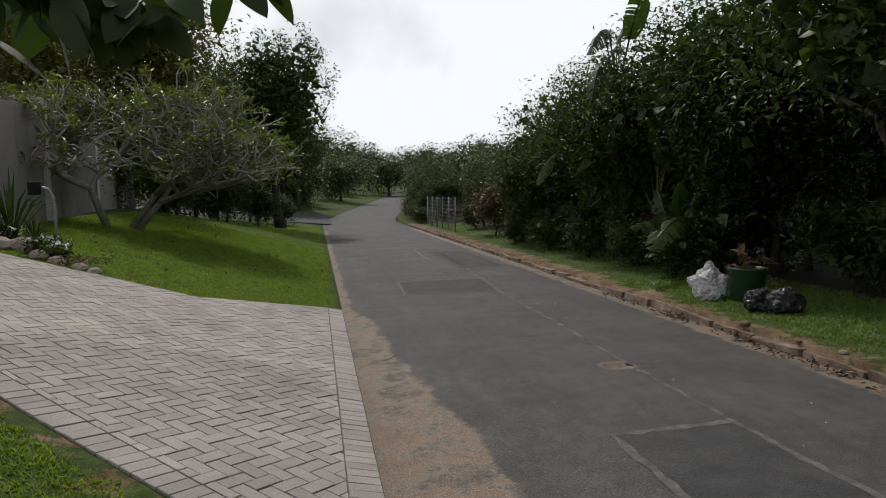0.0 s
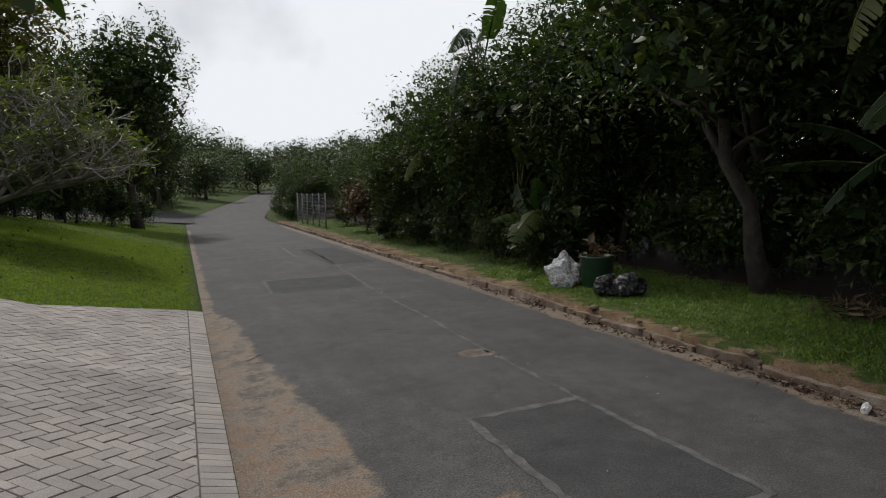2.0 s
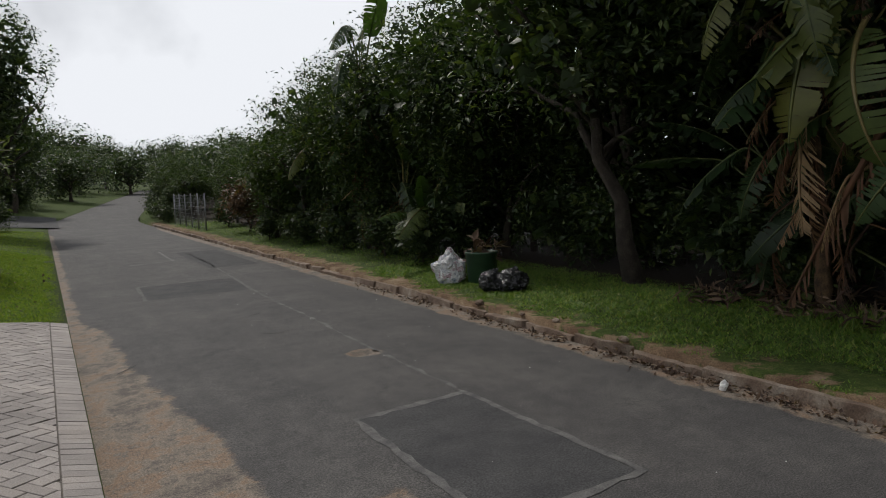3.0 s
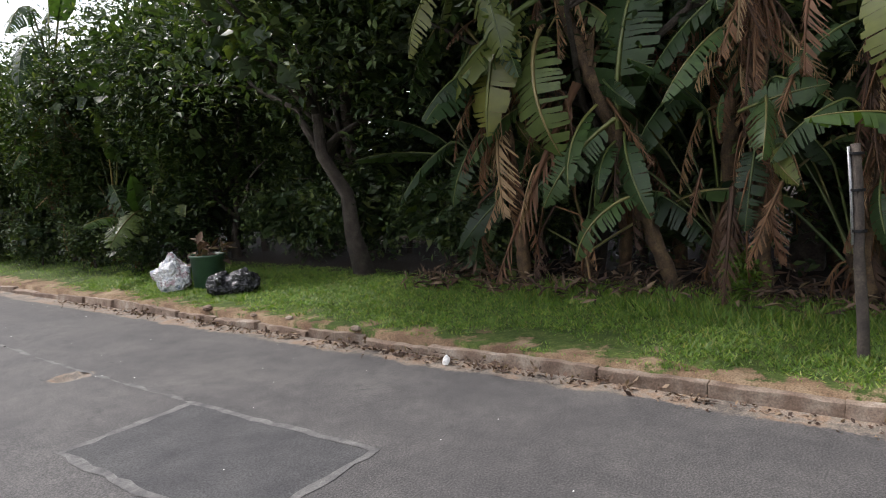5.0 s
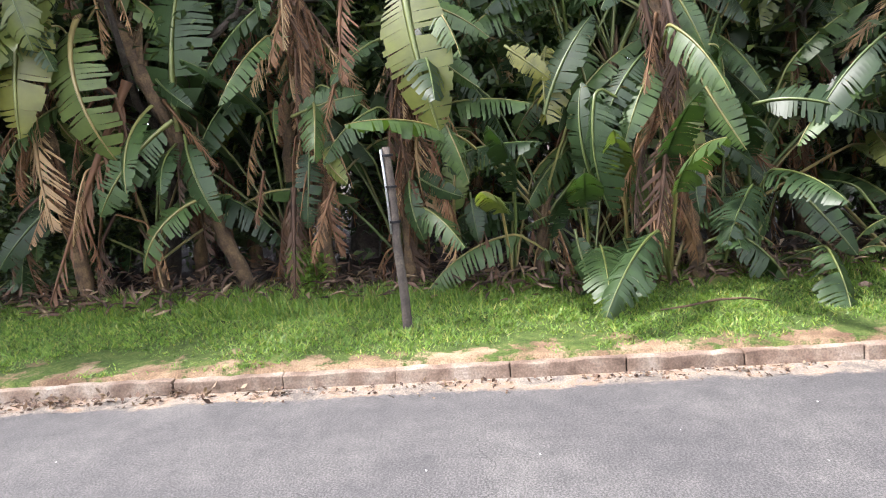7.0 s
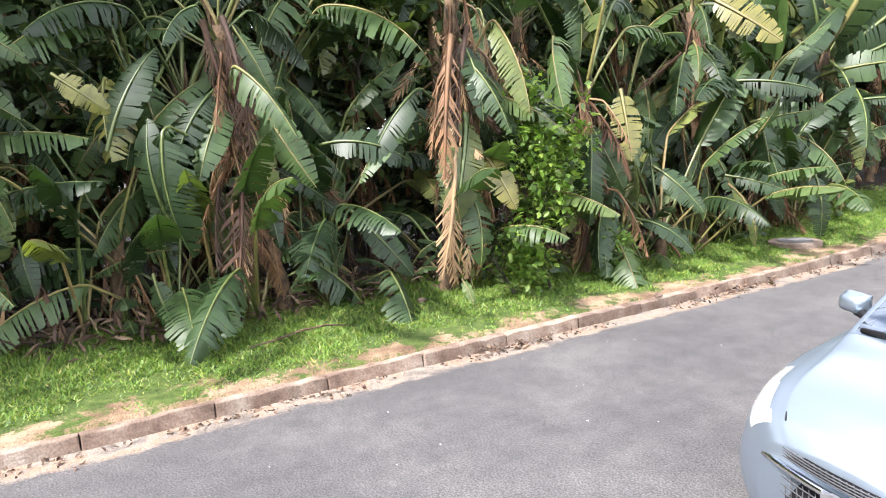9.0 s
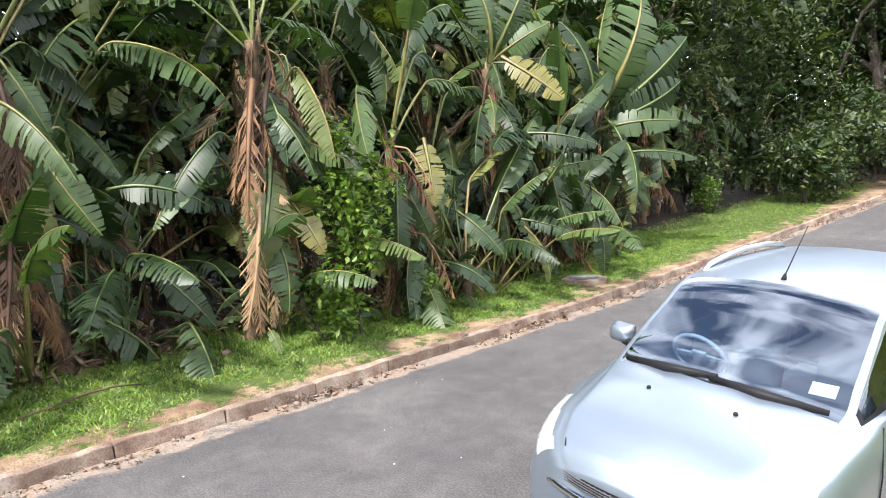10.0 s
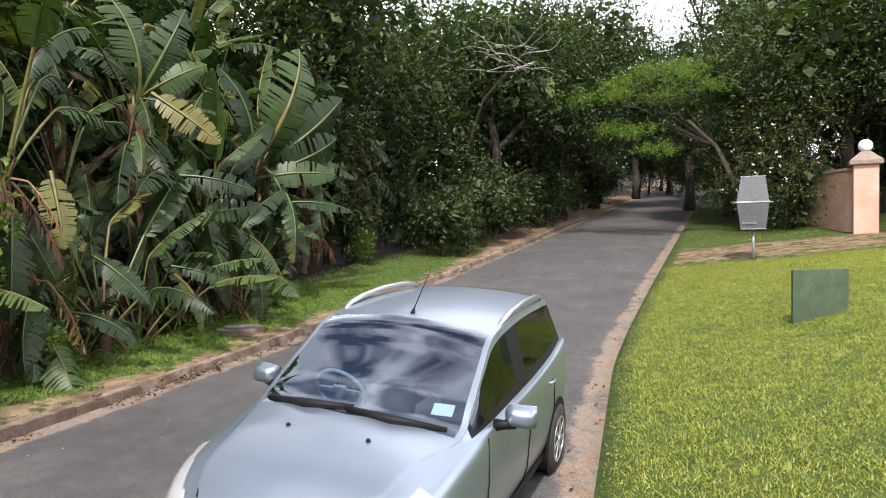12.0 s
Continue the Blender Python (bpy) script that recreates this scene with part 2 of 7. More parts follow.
M_PALE_BARK = rough_material("pale_smooth_bark", [(0.3, (0.17, 0.155, 0.135)), (0.7, (0.33, 0.31, 0.275))], 7, 60, 0.85, 0.5, 0.006, vary=0.25)
M_STEM = rough_material("fibrous_stem", [(0.3, (0.029, 0.018, 0.010)), (0.5, (0.073, 0.044, 0.021)), (0.72, (0.135, 0.088, 0.042))], 7, 50, 0.9, 0.8, 0.015, vary=0.35)
M_LEAF = leaf_material("dark_glossy_leaves", [(0, (0.017, 0.032, 0.013)), (0.5, (0.033, 0.058, 0.020)), (0.85, (0.059, 0.089, 0.025)), (1, (0.104, 0.130, 0.039))], 0.48, 0.27, gloss=0.4)
M_LEAF_MID = leaf_material("mid_green_leaves", [(0, (0.018, 0.034, 0.010)), (0.5, (0.032, 0.057, 0.015)), (0.9, (0.058, 0.085, 0.021)), (1, (0.09, 0.105, 0.03))], 0.55, 0.3, gloss=0.2)
M_LEAF_FRESH = leaf_material("fresh_green_leaves", [(0, (0.06, 0.12, 0.02)), (0.5, (0.11, 0.20, 0.03)), (1, (0.19, 0.26, 0.05))], 0.4, 0.4)
M_LEAF_OLIVE = leaf_material("olive_leaves", [(0, (0.05, 0.06, 0.018)), (0.5, (0.09, 0.10, 0.025)), (0.9, (0.14, 0.13, 0.035)), (1, (0.22, 0.10, 0.03))], 0.5, 0.3)
M_LEAF_FRANGIPANI = leaf_material("frangipani_leaves", [(0, (0.05, 0.075, 0.02)), (0.5, (0.09, 0.12, 0.03)), (1, (0.16, 0.18, 0.05))], 0.45, 0.35)
M_LEAF_RED = leaf_material("reddish_leaves", [(0, (0.05, 0.03, 0.018)), (0.5, (0.09, 0.045, 0.028)), (1, (0.14, 0.08, 0.05))], 0.5, 0.25)
M_BANANA = leaf_material("wild_banana_leaf", [(0, (0.015, 0.031, 0.012)), (0.45, (0.027, 0.053, 0.018)), (0.85, (0.052, 0.090, 0.028)), (1, (0.115, 0.135, 0.038))], 0.46, 0.28, True, gloss=0.35)
M_BANANA_PALE = leaf_material("yellowing_banana_leaf", [(0, (0.070, 0.092, 0.020)), (0.5, (0.105, 0.122, 0.027)), (1, (0.175, 0.155, 0.036))], 0.42, 0.35, True)
M_BANANA_DEAD = leaf_material("dead_banana_leaf", [(0, (0.042, 0.021, 0.011)), (0.5, (0.125, 0.058, 0.026)), (0.8, (0.20, 0.115, 0.055)), (1, (0.29, 0.20, 0.11))], 0.75, 0.15, True)
M_STALK = leaf_material("leaf_stalk", [(0, (0.06, 0.09, 0.025)), (0.6, (0.11, 0.13, 0.035)), (1, (0.20, 0.15, 0.06))], 0.45, 0.05, True)
M_GRASS = leaf_material("grass_blades", [(0, (0.061, 0.128, 0.019)), (0.5, (0.113, 0.204, 0.031)), (0.85, (0.188, 0.266, 0.048)), (1, (0.320, 0.304, 0.115))], 0.5, 0.35)
M_GRASS_LAWN = leaf_material("lawn_blades", [(0, (0.139, 0.186, 0.022)), (0.5, (0.225, 0.274, 0.035)), (0.85, (0.332, 0.343, 0.066)), (1, (0.492, 0.402, 0.187))], 0.5, 0.35)
M_DRY = leaf_material("dry_leaf_litter", [(0, (0.035, 0.02, 0.014)), (0.6, (0.09, 0.052, 0.034)), (1, (0.22, 0.16, 0.11))], 0.8, 0.1)
M_GRASS_FRONT = leaf_material("mown_lawn_blades", [(0, (0.10, 0.175, 0.012)), (0.5, (0.17, 0.265, 0.018)), (0.85, (0.25, 0.33, 0.03)), (1, (0.36, 0.36, 0.09))], 0.5, 0.4)


# ---- building blocks ----
def part(name, bm, material, parent=None, label="", smooth_faces=False):
    """One mesh object from a bmesh, under a thing or a part."""
    me = bpy.data.meshes.new(name)
    bmesh.ops.recalc_face_normals(bm, faces=bm.faces)
    bm.to_mesh(me)
    bm.free()
    return mesh_part(name, me, material, parent, label, smooth_faces)


def mesh_part(name, me, material, parent=None, label="", smooth_faces=False):
    for m in material if isinstance(material, (list, tuple)) else [material]:
        me.materials.append(m)
    if smooth_faces:
        me.shade_smooth()
    ob = new(name, me)
    ob.parent = parent
    if label:
        ob["label"] = label
    return ob


def share(name, ob, m, parent):
    """A further piece on the mesh of ob."""
    q = new(name, ob.data)
    q.parent = parent
    q.matrix_basis = m
    return q


def array_mesh(name, verts, faces):
    """A mesh from numpy arrays; faces all with the same number of corners."""
    me = bpy.data.meshes.new(name)
    verts, faces = np.asarray(verts, dtype=np.float32), np.asarray(faces, dtype=np.int32)
    k = faces.shape[1]
    me.vertices.add(len(verts))
    me.vertices.foreach_set("co", verts.ravel())
    me.loops.add(faces.size)
    me.loops.foreach_set("vertex_index", faces.ravel())
    me.polygons.add(len(faces))
    me.polygons.foreach_set("loop_start", np.arange(0, faces.size, k, dtype=np.int32))
    me.update(calc_edges=True)
    return me


def add_box(bm, size, m=None, bevel=0.0):
    r = bmesh.ops.create_cube(bm, size=1.0)
    vs = r["verts"]
    bmesh.ops.scale(bm, vec=size, verts=vs)
    if bevel:
        es = list({e for v in vs for e in v.link_edges})
        r = bmesh.ops.bevel(bm, geom=es, offset=bevel, segments=2, affect="EDGES", profile=0.6)
        vs = list({v for f in r["faces"] for v in f.verts} | {v for v in vs if v.is_valid})
    if m is not None:
        bmesh.ops.transform(bm, matrix=m, verts=[v for v in vs if v.is_valid])
    return vs


def add_tube(bm, points, radii, sides=8, caps=True):
    """A round tube of changing thickness along a line of points."""
    rings, up = [], Vector((0.13, 0.07, 1))
    pts = [Vector(p) for p in points]
    for i, p in enumerate(pts):
        d = (pts[min(i + 1, len(pts) - 1)] - pts[max(i - 1, 0)]).normalized()
        a = d.cross(up)
        if a.length < 0.05:
            a = d.cross(Vector((1, 0, 0)))
        a.normalize()
        b = d.cross(a)
        rings.append([bm.verts.new(p + radii[i] * (math.cos(k * 2 * math.pi / sides) * a + math.sin(k * 2 * math.pi / sides) * b)) for k in range(sides)])
    for r0, r1 in zip(rings, rings[1:]):
        for k in range(sides):
            bm.faces.new((r0[k], r0[(k + 1) % sides], r1[(k + 1) % sides], r1[k]))
    if caps:
        bm.faces.new(rings[0][::-1])
        bm.faces.new(rings[-1])


def add_lathe(bm, profile, sides=20, m=None):
    """A turned body from (radius, height) pairs."""
    rings = []
    for r, z in profile:
        rings.append([bm.verts.new((r * math.cos(k * 2 * math.pi / sides), r * math.sin(k * 2 * math.pi / sides), z)) for k in range(sides)])
    for r0, r1 in zip(rings, rings[1:]):
        for k in range(sides):
            bm.faces.new((r0[k], r0[(k + 1) % sides], r1[(k + 1) % sides], r1[k]))
    bm.faces.new(rings[0][::-1])
    bm.faces.new(rings[-1])
    if m is not None:
        bmesh.ops.transform(bm, matrix=m, verts=[v for r in rings for v in r])


def thing(name, m, label, category, group="", kind=""):
    e = new(name)
    e.empty_display_size = 0.2
    e.matrix_basis = m
    return tagged(e, label, category, group, kind)


def bumps(x, y):
    return 0.025 * noise.noise((x * 0.7, y * 0.7, 3.1)) + 0.012 * noise.noise((x * 2.3, y * 2.3, 7.7))


def land_z(x, y):
    u = x - road_dx(y)
    k = min(1.0, max(0.0, (ROAD_L - 0.2 - u) / 0.5)) if u < ROAD_L else min(1.0, max(0.0, (u - ROAD_R - 0.15) / 0.4))
    if u < ROAD_L:      # no bumps under the paving
        k *= 1 - smooth(2.6, 3.0, y) * (1 - smooth(12.6, 13.4, y))
    return ground_z(x, y) + bumps(x, y) * k


# ---- ground, road, kerb ----
def axis_steps(*spans):
    out = []
    for a, b, step in spans:
        n = max(1, round((b - a) / step))
        out += [a + (b - a) * i / n for i in range(n)]
    return out + [spans[-1][1]]


def build_ground():
    us = axis_steps((-420, -60, 60), (-60, -20, 5), (-20, -10, 1), (-10, ROAD_L, 0.35)) + [ROAD_L + 0.04, 3.0, ROAD_R + 0.08] + axis_steps((ROAD_R + 0.12, 10, 0.3), (10, 20, 1), (20, 60, 5), (60, 420, 60))
    ys = axis_steps((-420, -100, 40), (-100, -40, 4), (-40, 45, 0.5), (45, 100, 3), (100, 420, 40))
    verts, bare, litter = [], [], []
    for y in ys:
        for u in us:
            x = u + road_dx(y)
            under = ROAD_L + 0.02 < u < ROAD_R + 0.1
            verts.append((x, y, road_z(y) - 0.35 if under else land_z(x, y)))
            d = u - ROAD_R
            b = 0.0
            if d > 0:
                b = 0.34 - 0.24 * smooth(0.1, 1.0, d) + 0.12 * smooth(6, 20, y) * (1 - smooth(0.3, 1.0, d)) + 0.3 * smooth(18, 30, -y)
            elif u < ROAD_L:
                edge = abs((Vector((x, y)) - Vector((0.36, 3.10))).dot(Vector((0.667, 0.745))))
                b = 0.36 * (1 - smooth(0.12, 0.45, edge)) * (1 if y > 2 else 0) + 0.3 * (1 - smooth(0.2, 1.0, math.hypot((x + 1.3) / 1.1, (y + 11.9) / 0.45))) + 0.34 * (1 - smooth(0.05, 0.35, ROAD_L - u)) + 0.34 * smooth(19, 21, -y) * (1 - smooth(23.5, 25, -y))
            bare.append(b * (1 - 0.75 * smooth(42, 50, y)))
            # litter mask, which also paints the shade below the thicket
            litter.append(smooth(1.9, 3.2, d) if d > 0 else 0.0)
    w = len(us)
    faces = [(j * w + i, j * w + i + 1, (j + 1) * w + i + 1, (j + 1) * w + i) for j in range(len(ys) - 1) for i in range(w - 1)]
    me = array_mesh("ground", verts, faces)
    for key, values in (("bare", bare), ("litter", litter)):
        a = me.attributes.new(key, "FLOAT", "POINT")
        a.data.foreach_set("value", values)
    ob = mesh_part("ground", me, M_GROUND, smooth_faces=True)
    tagged(ob, "grassy ground with bare sandy soil along the road", "ground", kind="structure")


def build_road():
    us = axis_steps((ROAD_L, 1.6, 0.12), (1.6, 3.1, 0.25), (3.1, 3.85, 0.05), (3.85, ROAD_R - 0.6, 0.25), (ROAD_R - 0.6, ROAD_R + 0.02, 0.1))
    ys = axis_steps((-75, -20, 1.0), (-20, 7.2, 0.25), (7.2, 7.9, 0.05), (7.9, 20, 0.25), (20, 130, 1.0))
    verts, edge = [], []
    for y in ys:
        for u in us:
            x = u + road_dx(y)
            z = asphalt_z(x, y)
            # the driveway end of the gutter is broken up and washed out
            wash = smooth(1.0, 4, y) * (1 - smooth(11.2, 12.6, y))
            dl, dr = u - ROAD_L, ROAD_R - u
            z -= 0.03 * wash * (1 - smooth(0.1, 0.6, dl))
            pot = math.hypot((x - 3.46) / 0.2, (y - 7.55) / 0.16)
            z -= 0.05 * (1 - smooth(0.5, 1.05, pot))
            verts.append((x, y, z))
            wide = 0.20 + wash * (0.30 + 0.50 * (1 - smooth(4, 11, y))) + 0.16 * smooth(0, 3, -y)
            e = max(1.3 + 4.0 * (wide - dl), 1.3 + 4.0 * (0.31 + 0.07 * smooth(2, 5, y) - dr), 1.85 * (1 - smooth(0.4, 3.0, pot)), 1.8 * (1 - smooth(0.2, 1.0, math.hypot((x - 2.0) / 0.6, (y - 3.6) / 0.9))))
            edge.append(e * (1 - smooth(38, 46, y)))
    w = len(us)
    faces = [(j * w + i, j * w + i + 1, (j + 1) * w + i + 1, (j + 1) * w + i) for j in range(len(ys) - 1) for i in range(w - 1)]
    me = array_mesh("road", verts, faces)
    a = me.attributes.new("edge", "FLOAT", "POINT")
    a.data.foreach_set("value", edge)
    ob = mesh_part("road", me, M_ASPHALT, smooth_faces=True)
    tagged(ob, "worn patched asphalt road with sandy edges", "road", kind="structure")
    # a side street that joins beyond the lawn
    vs = [(-60 + i * 3.05, 47.5 + j * 4.0 + 0.4 * math.sin(i), 0.04 + ground_z(-60 + i * 3.05, 47.5 + j * 4.0)) for j in range(4) for i in range(21)]
    fs = [(j * 21 + i, j * 21 + i + 1, (j + 1) * 21 + i + 1, (j + 1) * 21 + i) for j in range(3) for i in range(20)]
    side = mesh_part("side_road", array_mesh("side_road", vs, fs), M_PATCH)
    tagged(side, "asphalt side street that joins the road", "road", kind="structure")
    return ob


def flat_strip(pts, width, lift, jag=0.02, seed=0):
    """A ragged ribbon that lies on the road along a line."""
    rnd = random.Random(seed)
    verts, faces, line = [], [], []
    for a, b in zip(pts, pts[1:]):
        n = max(2, int(math.dist(a, b) / 0.12))
        line += [(a[0] + (b[0] - a[0]) * i / n, a[1] + (b[1] - a[1]) * i / n) for i in range(n)]
    line.append(pts[-1])
    for i, (x, y) in enumerate(line):
        p, q = line[max(i - 1, 0)], line[min(i + 1, len(line) - 1)]
        d = Vector((q[0] - p[0], q[1] - p[1])).normalized()
        for s in (-1, 1):
            k = s * width / 2 + rnd.uniform(-jag, jag)
            px, py = x - d.y * k, y + d.x * k
            verts.append((px, py, asphalt_z(px, py) + lift))
    faces = [(2 * i, 2 * i + 1, 2 * i + 3, 2 * i + 2) for i in range(len(line) - 1)]
    return array_mesh("strip", verts, faces)


def build_road_patches(road):
    def patch(x0, x1, y0, y1, name, skew=0.0):
        nx, ny = 8, 12
        vs = [(x0 + (x1 - x0) * i / nx + skew * j / ny, y0 + (y1 - y0) * j / ny, 0) for j in range(ny + 1) for i in range(nx + 1)]
        vs = [(x, y, asphalt_z(x, y) + 0.003) for x, y, _ in vs]
        fs = [(j * 9 + i, j * 9 + i + 1, (j + 1) * 9 + i + 1, (j + 1) * 9 + i) for j in range(ny) for i in range(nx)]
        mesh_part(name, array_mesh(name, vs, fs), M_PATCH, road, "darker tar patch in the road")
    patch(2.4, 3.62, 3.2, 5.4, "tar_patch")
    patch(1.75, 3.8, 13.9, 16.0, "tar_patch", 0.1)
    patch(3.9, 5.2, 18.5, 24.0, "tar_patch")
    seams = [[(2.38, 3.15), (2.40, 5.38), (3.61, 5.46), (3.66, 3.2), (2.42, 3.12)], [(1.72, 13.9), (1.80, 16.0), (3.9, 16.2), (3.74, 13.7)], [(2.2, 21.0), (3.4, 21.3), (3.5, 25.0)]]
    for i, s in enumerate(seams):
        mesh_part("patch_seam", flat_strip(s, 0.075, 0.0045, 0.022, i), M_SEAL, road, "pale worn seam round a patch")
    for i, s in enumerate(([(3.74, 13.7), (3.70, 10.2), (3.62, 7.0), (3.61, 5.46)], [(3.9, 16.2), (4.1, 19.5), (4.2, 24.0)], [(2.38, 3.15), (2.0, 1.6), (1.9, 0.2)])):
        mesh_part("patch_seam", flat_strip(s, 0.035, 0.003, 0.03, 20 + i), M_SEAL, road, "faint worn seam along the road")
    cracks = ([(2.35, 11.0), (2.75, 10.85), (3.15, 11.1)], [(2.7, 9.5), (2.95, 9.35), (3.2, 9.5)], [(1.9, 11.9), (2.3, 12.3)], [(3.4, 12.6), (3.85, 12.4)], [(2.6, 17.6), (3.4, 17.9), (3.9, 17.7)], [(0.75, 8.6), (1.0, 8.9)])
    for i, s in enumerate(cracks):
        mesh_part("crack", flat_strip(s, 0.012, 0.004, 0.012, 40 + i), M_CRACK, road, "dark ragged crack in the tar")


def build_kerb():
    kerb = thing("kerb", pose(0, 0, 0), "row of weathered concrete kerb stones beside the road", "kerb", kind="structure")
    rnd = random.Random(4)
    forms = []
    for k in range(5):
        bm = bmesh.new()
        add_box(bm, (0.15, 0.994, 0.30), None, 0.010)
        bmesh.ops.subdivide_edges(bm, edges=[e for e in bm.edges if abs(e.verts[0].co.y - e.verts[1].co.y) > 0.8], cuts=7)
        for v in bm.verts:
            v.co += 0.019 * Vector(noise.noise_vector(v.co * 7 + Vector((k * 9, 0, 0))))
            if v.co.z > 0.1 and v.co.x < 0:
                v.co.x += 0.018
                v.co.z -= 0.008 + 0.02 * max(0, noise.noise((v.co.y * 5, k * 3, 0)))
        forms.append(bm)
    meshes = []
    for k, bm in enumerate(forms):
        me = bpy.data.meshes.new("kerb_stone")
        bm.to_mesh(me)
        bm.free()
        me.materials.append(M_KERB)
        meshes.append(me)
    y = -38.06
    while y < 44:
        x = ROAD_R + 0.075 + road_dx(y)
        worn = smooth(2.5, 5, y) * (1 - smooth(30, 40, y))
        sunk = worn * rnd.uniform(0.0, 0.06)
        q = new("kerb_stone", rnd.choice(meshes))
        q.parent = kerb
        slope = math.degrees(math.atan2(road_z(y + 0.5) - road_z(y - 0.5), 1))
        turn = -math.degrees(math.atan2(road_dx(y + 0.5) - road_dx(y - 0.5), 1))
        q.matrix_basis = pose(x + rnd.uniform(-0.012, 0.012) + worn * rnd.uniform(-0.02, 0.04), y, road_z(y) - 0.034 - sunk - rnd.uniform(0, 0.018), slope + rnd.uniform(-0.7, 0.7) + worn * rnd.uniform(-2.5, 2.5), rnd.uniform(-2, 4) + worn * rnd.uniform(-2, 9), turn + rnd.uniform(-0.8, 0.8) + worn * rnd.uniform(-3, 3))
        y += 1.0


build_ground()
ROAD = build_road()
build_road_patches(ROAD)
build_kerb()


# ---- plants ----
def leaf_cloud(rng, centres, per, spread, size, down=0.3, slim=0.42):
    """Many small folded leaves round clump centres: vertices and triangles."""
    n = len(centres) * per
    p = np.repeat(centres, per, 0) + np.clip(rng.normal(0, 1, (n, 3)), -1.5, 1.5) * spread
    d = rng.normal(0, 1, (n, 3))
    d[:, 2] = d[:, 2] * 0.6 - down
    d /= np.linalg.norm(d, axis=1, keepdims=True)
    s = np.cross(d, rng.normal(0, 1, (n, 3)) * 0.5 + (0, 0, 1))
    s /= np.linalg.norm(s, axis=1, keepdims=True) + 1e-6
    up = np.cross(s, d)
    ln = (size * rng.uniform(0.6, 1.25, n))[:, None]
    w = ln * slim * 0.5
    mid = p + d * ln * 0.45 + up * ln * 0.07
    v = np.stack([p, mid + s * w, p + d * ln - up * ln * 0.08, mid - s * w], 1).reshape(-1, 3)
    b = np.arange(n)[:, None] * 4
    f = np.concatenate([b + (0, 1, 2), b + (0, 2, 3)], 1).reshape(-1, 3)
    return v, f


def crown_centres(rng, n, r, lobes=7, hollow=0.45, flat=0.0):
    """Clump centres in an uneven crown made of several lobes."""
    lob = rng.normal(0, 1, (lobes, 3))
    lob /= np.linalg.norm(lob, axis=1, keepdims=True)
    lob *= rng.uniform(0.35, 0.62, (lobes, 1))
    rad = rng.uniform(0.34, 0.58, lobes)
    k = rng.integers(0, lobes, n)
    d = rng.normal(0, 1, (n, 3))
    d /= np.linalg.norm(d, axis=1, keepdims=True)
    q = lob[k] + d * (rad[k] * rng.uniform(hollow, 1.0, n) ** 0.6)[:, None]
    return q * np.array(r)


def limb_lines(rnd, base, top, spread, count, r0):
    """Trunk and limbs as lines of points with radii."""
    base, top = Vector(base), Vector(top)
    lines = []
    trunk = [base.lerp(top, i / 6) + Vector((rnd.uniform(-1, 1), rnd.uniform(-1, 1), 0)) * 0.05 * (top - base).length * (i > 0) * 0.5 for i in range(7)]
    trunk[0] -= Vector((0, 0, 0.15))
    lines.append((trunk, [r0 * (1.35 if i == 0 else 1.0 - 0.11 * i) for i in range(7)]))
    for k in range(count):
        s = trunk[rnd.randint(2, 5)]
        a = k * 2.4 + rnd.uniform(-0.4, 0.4)
        e = s + Vector((math.cos(a) * spread[0], math.sin(a) * spread[1], spread[2] * rnd.uniform(0.5, 1.1))) * rnd.uniform(0.7, 1.1)
        pts = [s.lerp(e, i / 5) + Vector((rnd.uniform(-1, 1), rnd.uniform(-1, 1), rnd.uniform(-0.3, 1))) * 0.06 * (e - s).length * (0 < i < 5) for i in range(6)]
        lines.append((pts, [r0 * 0.5 * (1 - 0.16 * i) for i in range(6)]))
        for j in range(2):
            s2 = pts[rnd.randint(2, 4)]
            e2 = s2 + Vector((rnd.uniform(-1, 1) * spread[0], rnd.uniform(-1, 1) * spread[1], rnd.uniform(0, 0.6) * spread[2])) * 0.5
            lines.append(([s2, s2.lerp(e2, 0.5) + Vector((0, 0, 0.05)), e2], [r0 * 0.2, r0 * 0.14, r0 * 0.06]))
    return lines


def make_tree(name, m, height, crown_r, crown_z, clumps, per, size, leaf, label, category="tree", group="", r0=0.18, seed=1, lobes=7, spread=0.33, bark=None, trunk_top=None, down=0.3, slim=0.42, hollow=0.45, core=420):
    rng, rnd = np.random.default_rng(seed), random.Random(seed)
    t = thing(name, m, label, category, group)
    bm = bmesh.new()
    for pts, radii in limb_lines(rnd, (0, 0, 0), trunk_top or (rnd.uniform(-0.4, 0.4), rnd.uniform(-0.4, 0.4), crown_z), (crown_r[0] * 0.7, crown_r[1] * 0.7, crown_r[2] * 0.8), 7, r0):
        add_tube(bm, pts, radii, 5)
    part("trunk", bm, bark or M_BARK, t, smooth_faces=True)
    c = crown_centres(rng, clumps, crown_r, lobes, hollow) + (0, 0, crown_z)
    v, f = leaf_cloud(rng, c, per, spread, size, down, slim)
    # broad inner foliage that closes the middle of the crown
    inner = crown_centres(np.random.default_rng(seed), core, np.array(crown_r) * 0.78, lobes, 0.2) + (0, 0, crown_z)
    v2, f2 = leaf_cloud(rng, inner, 1, 0.05, min(0.42, 0.30 * min(crown_r)), 0.2, 0.75)
    v, f = np.concatenate([v, v2]), np.concatenate([f, f2 + len(v)])
    mesh_part("crown", array_mesh("crown", v, f), leaf, t)
    return t


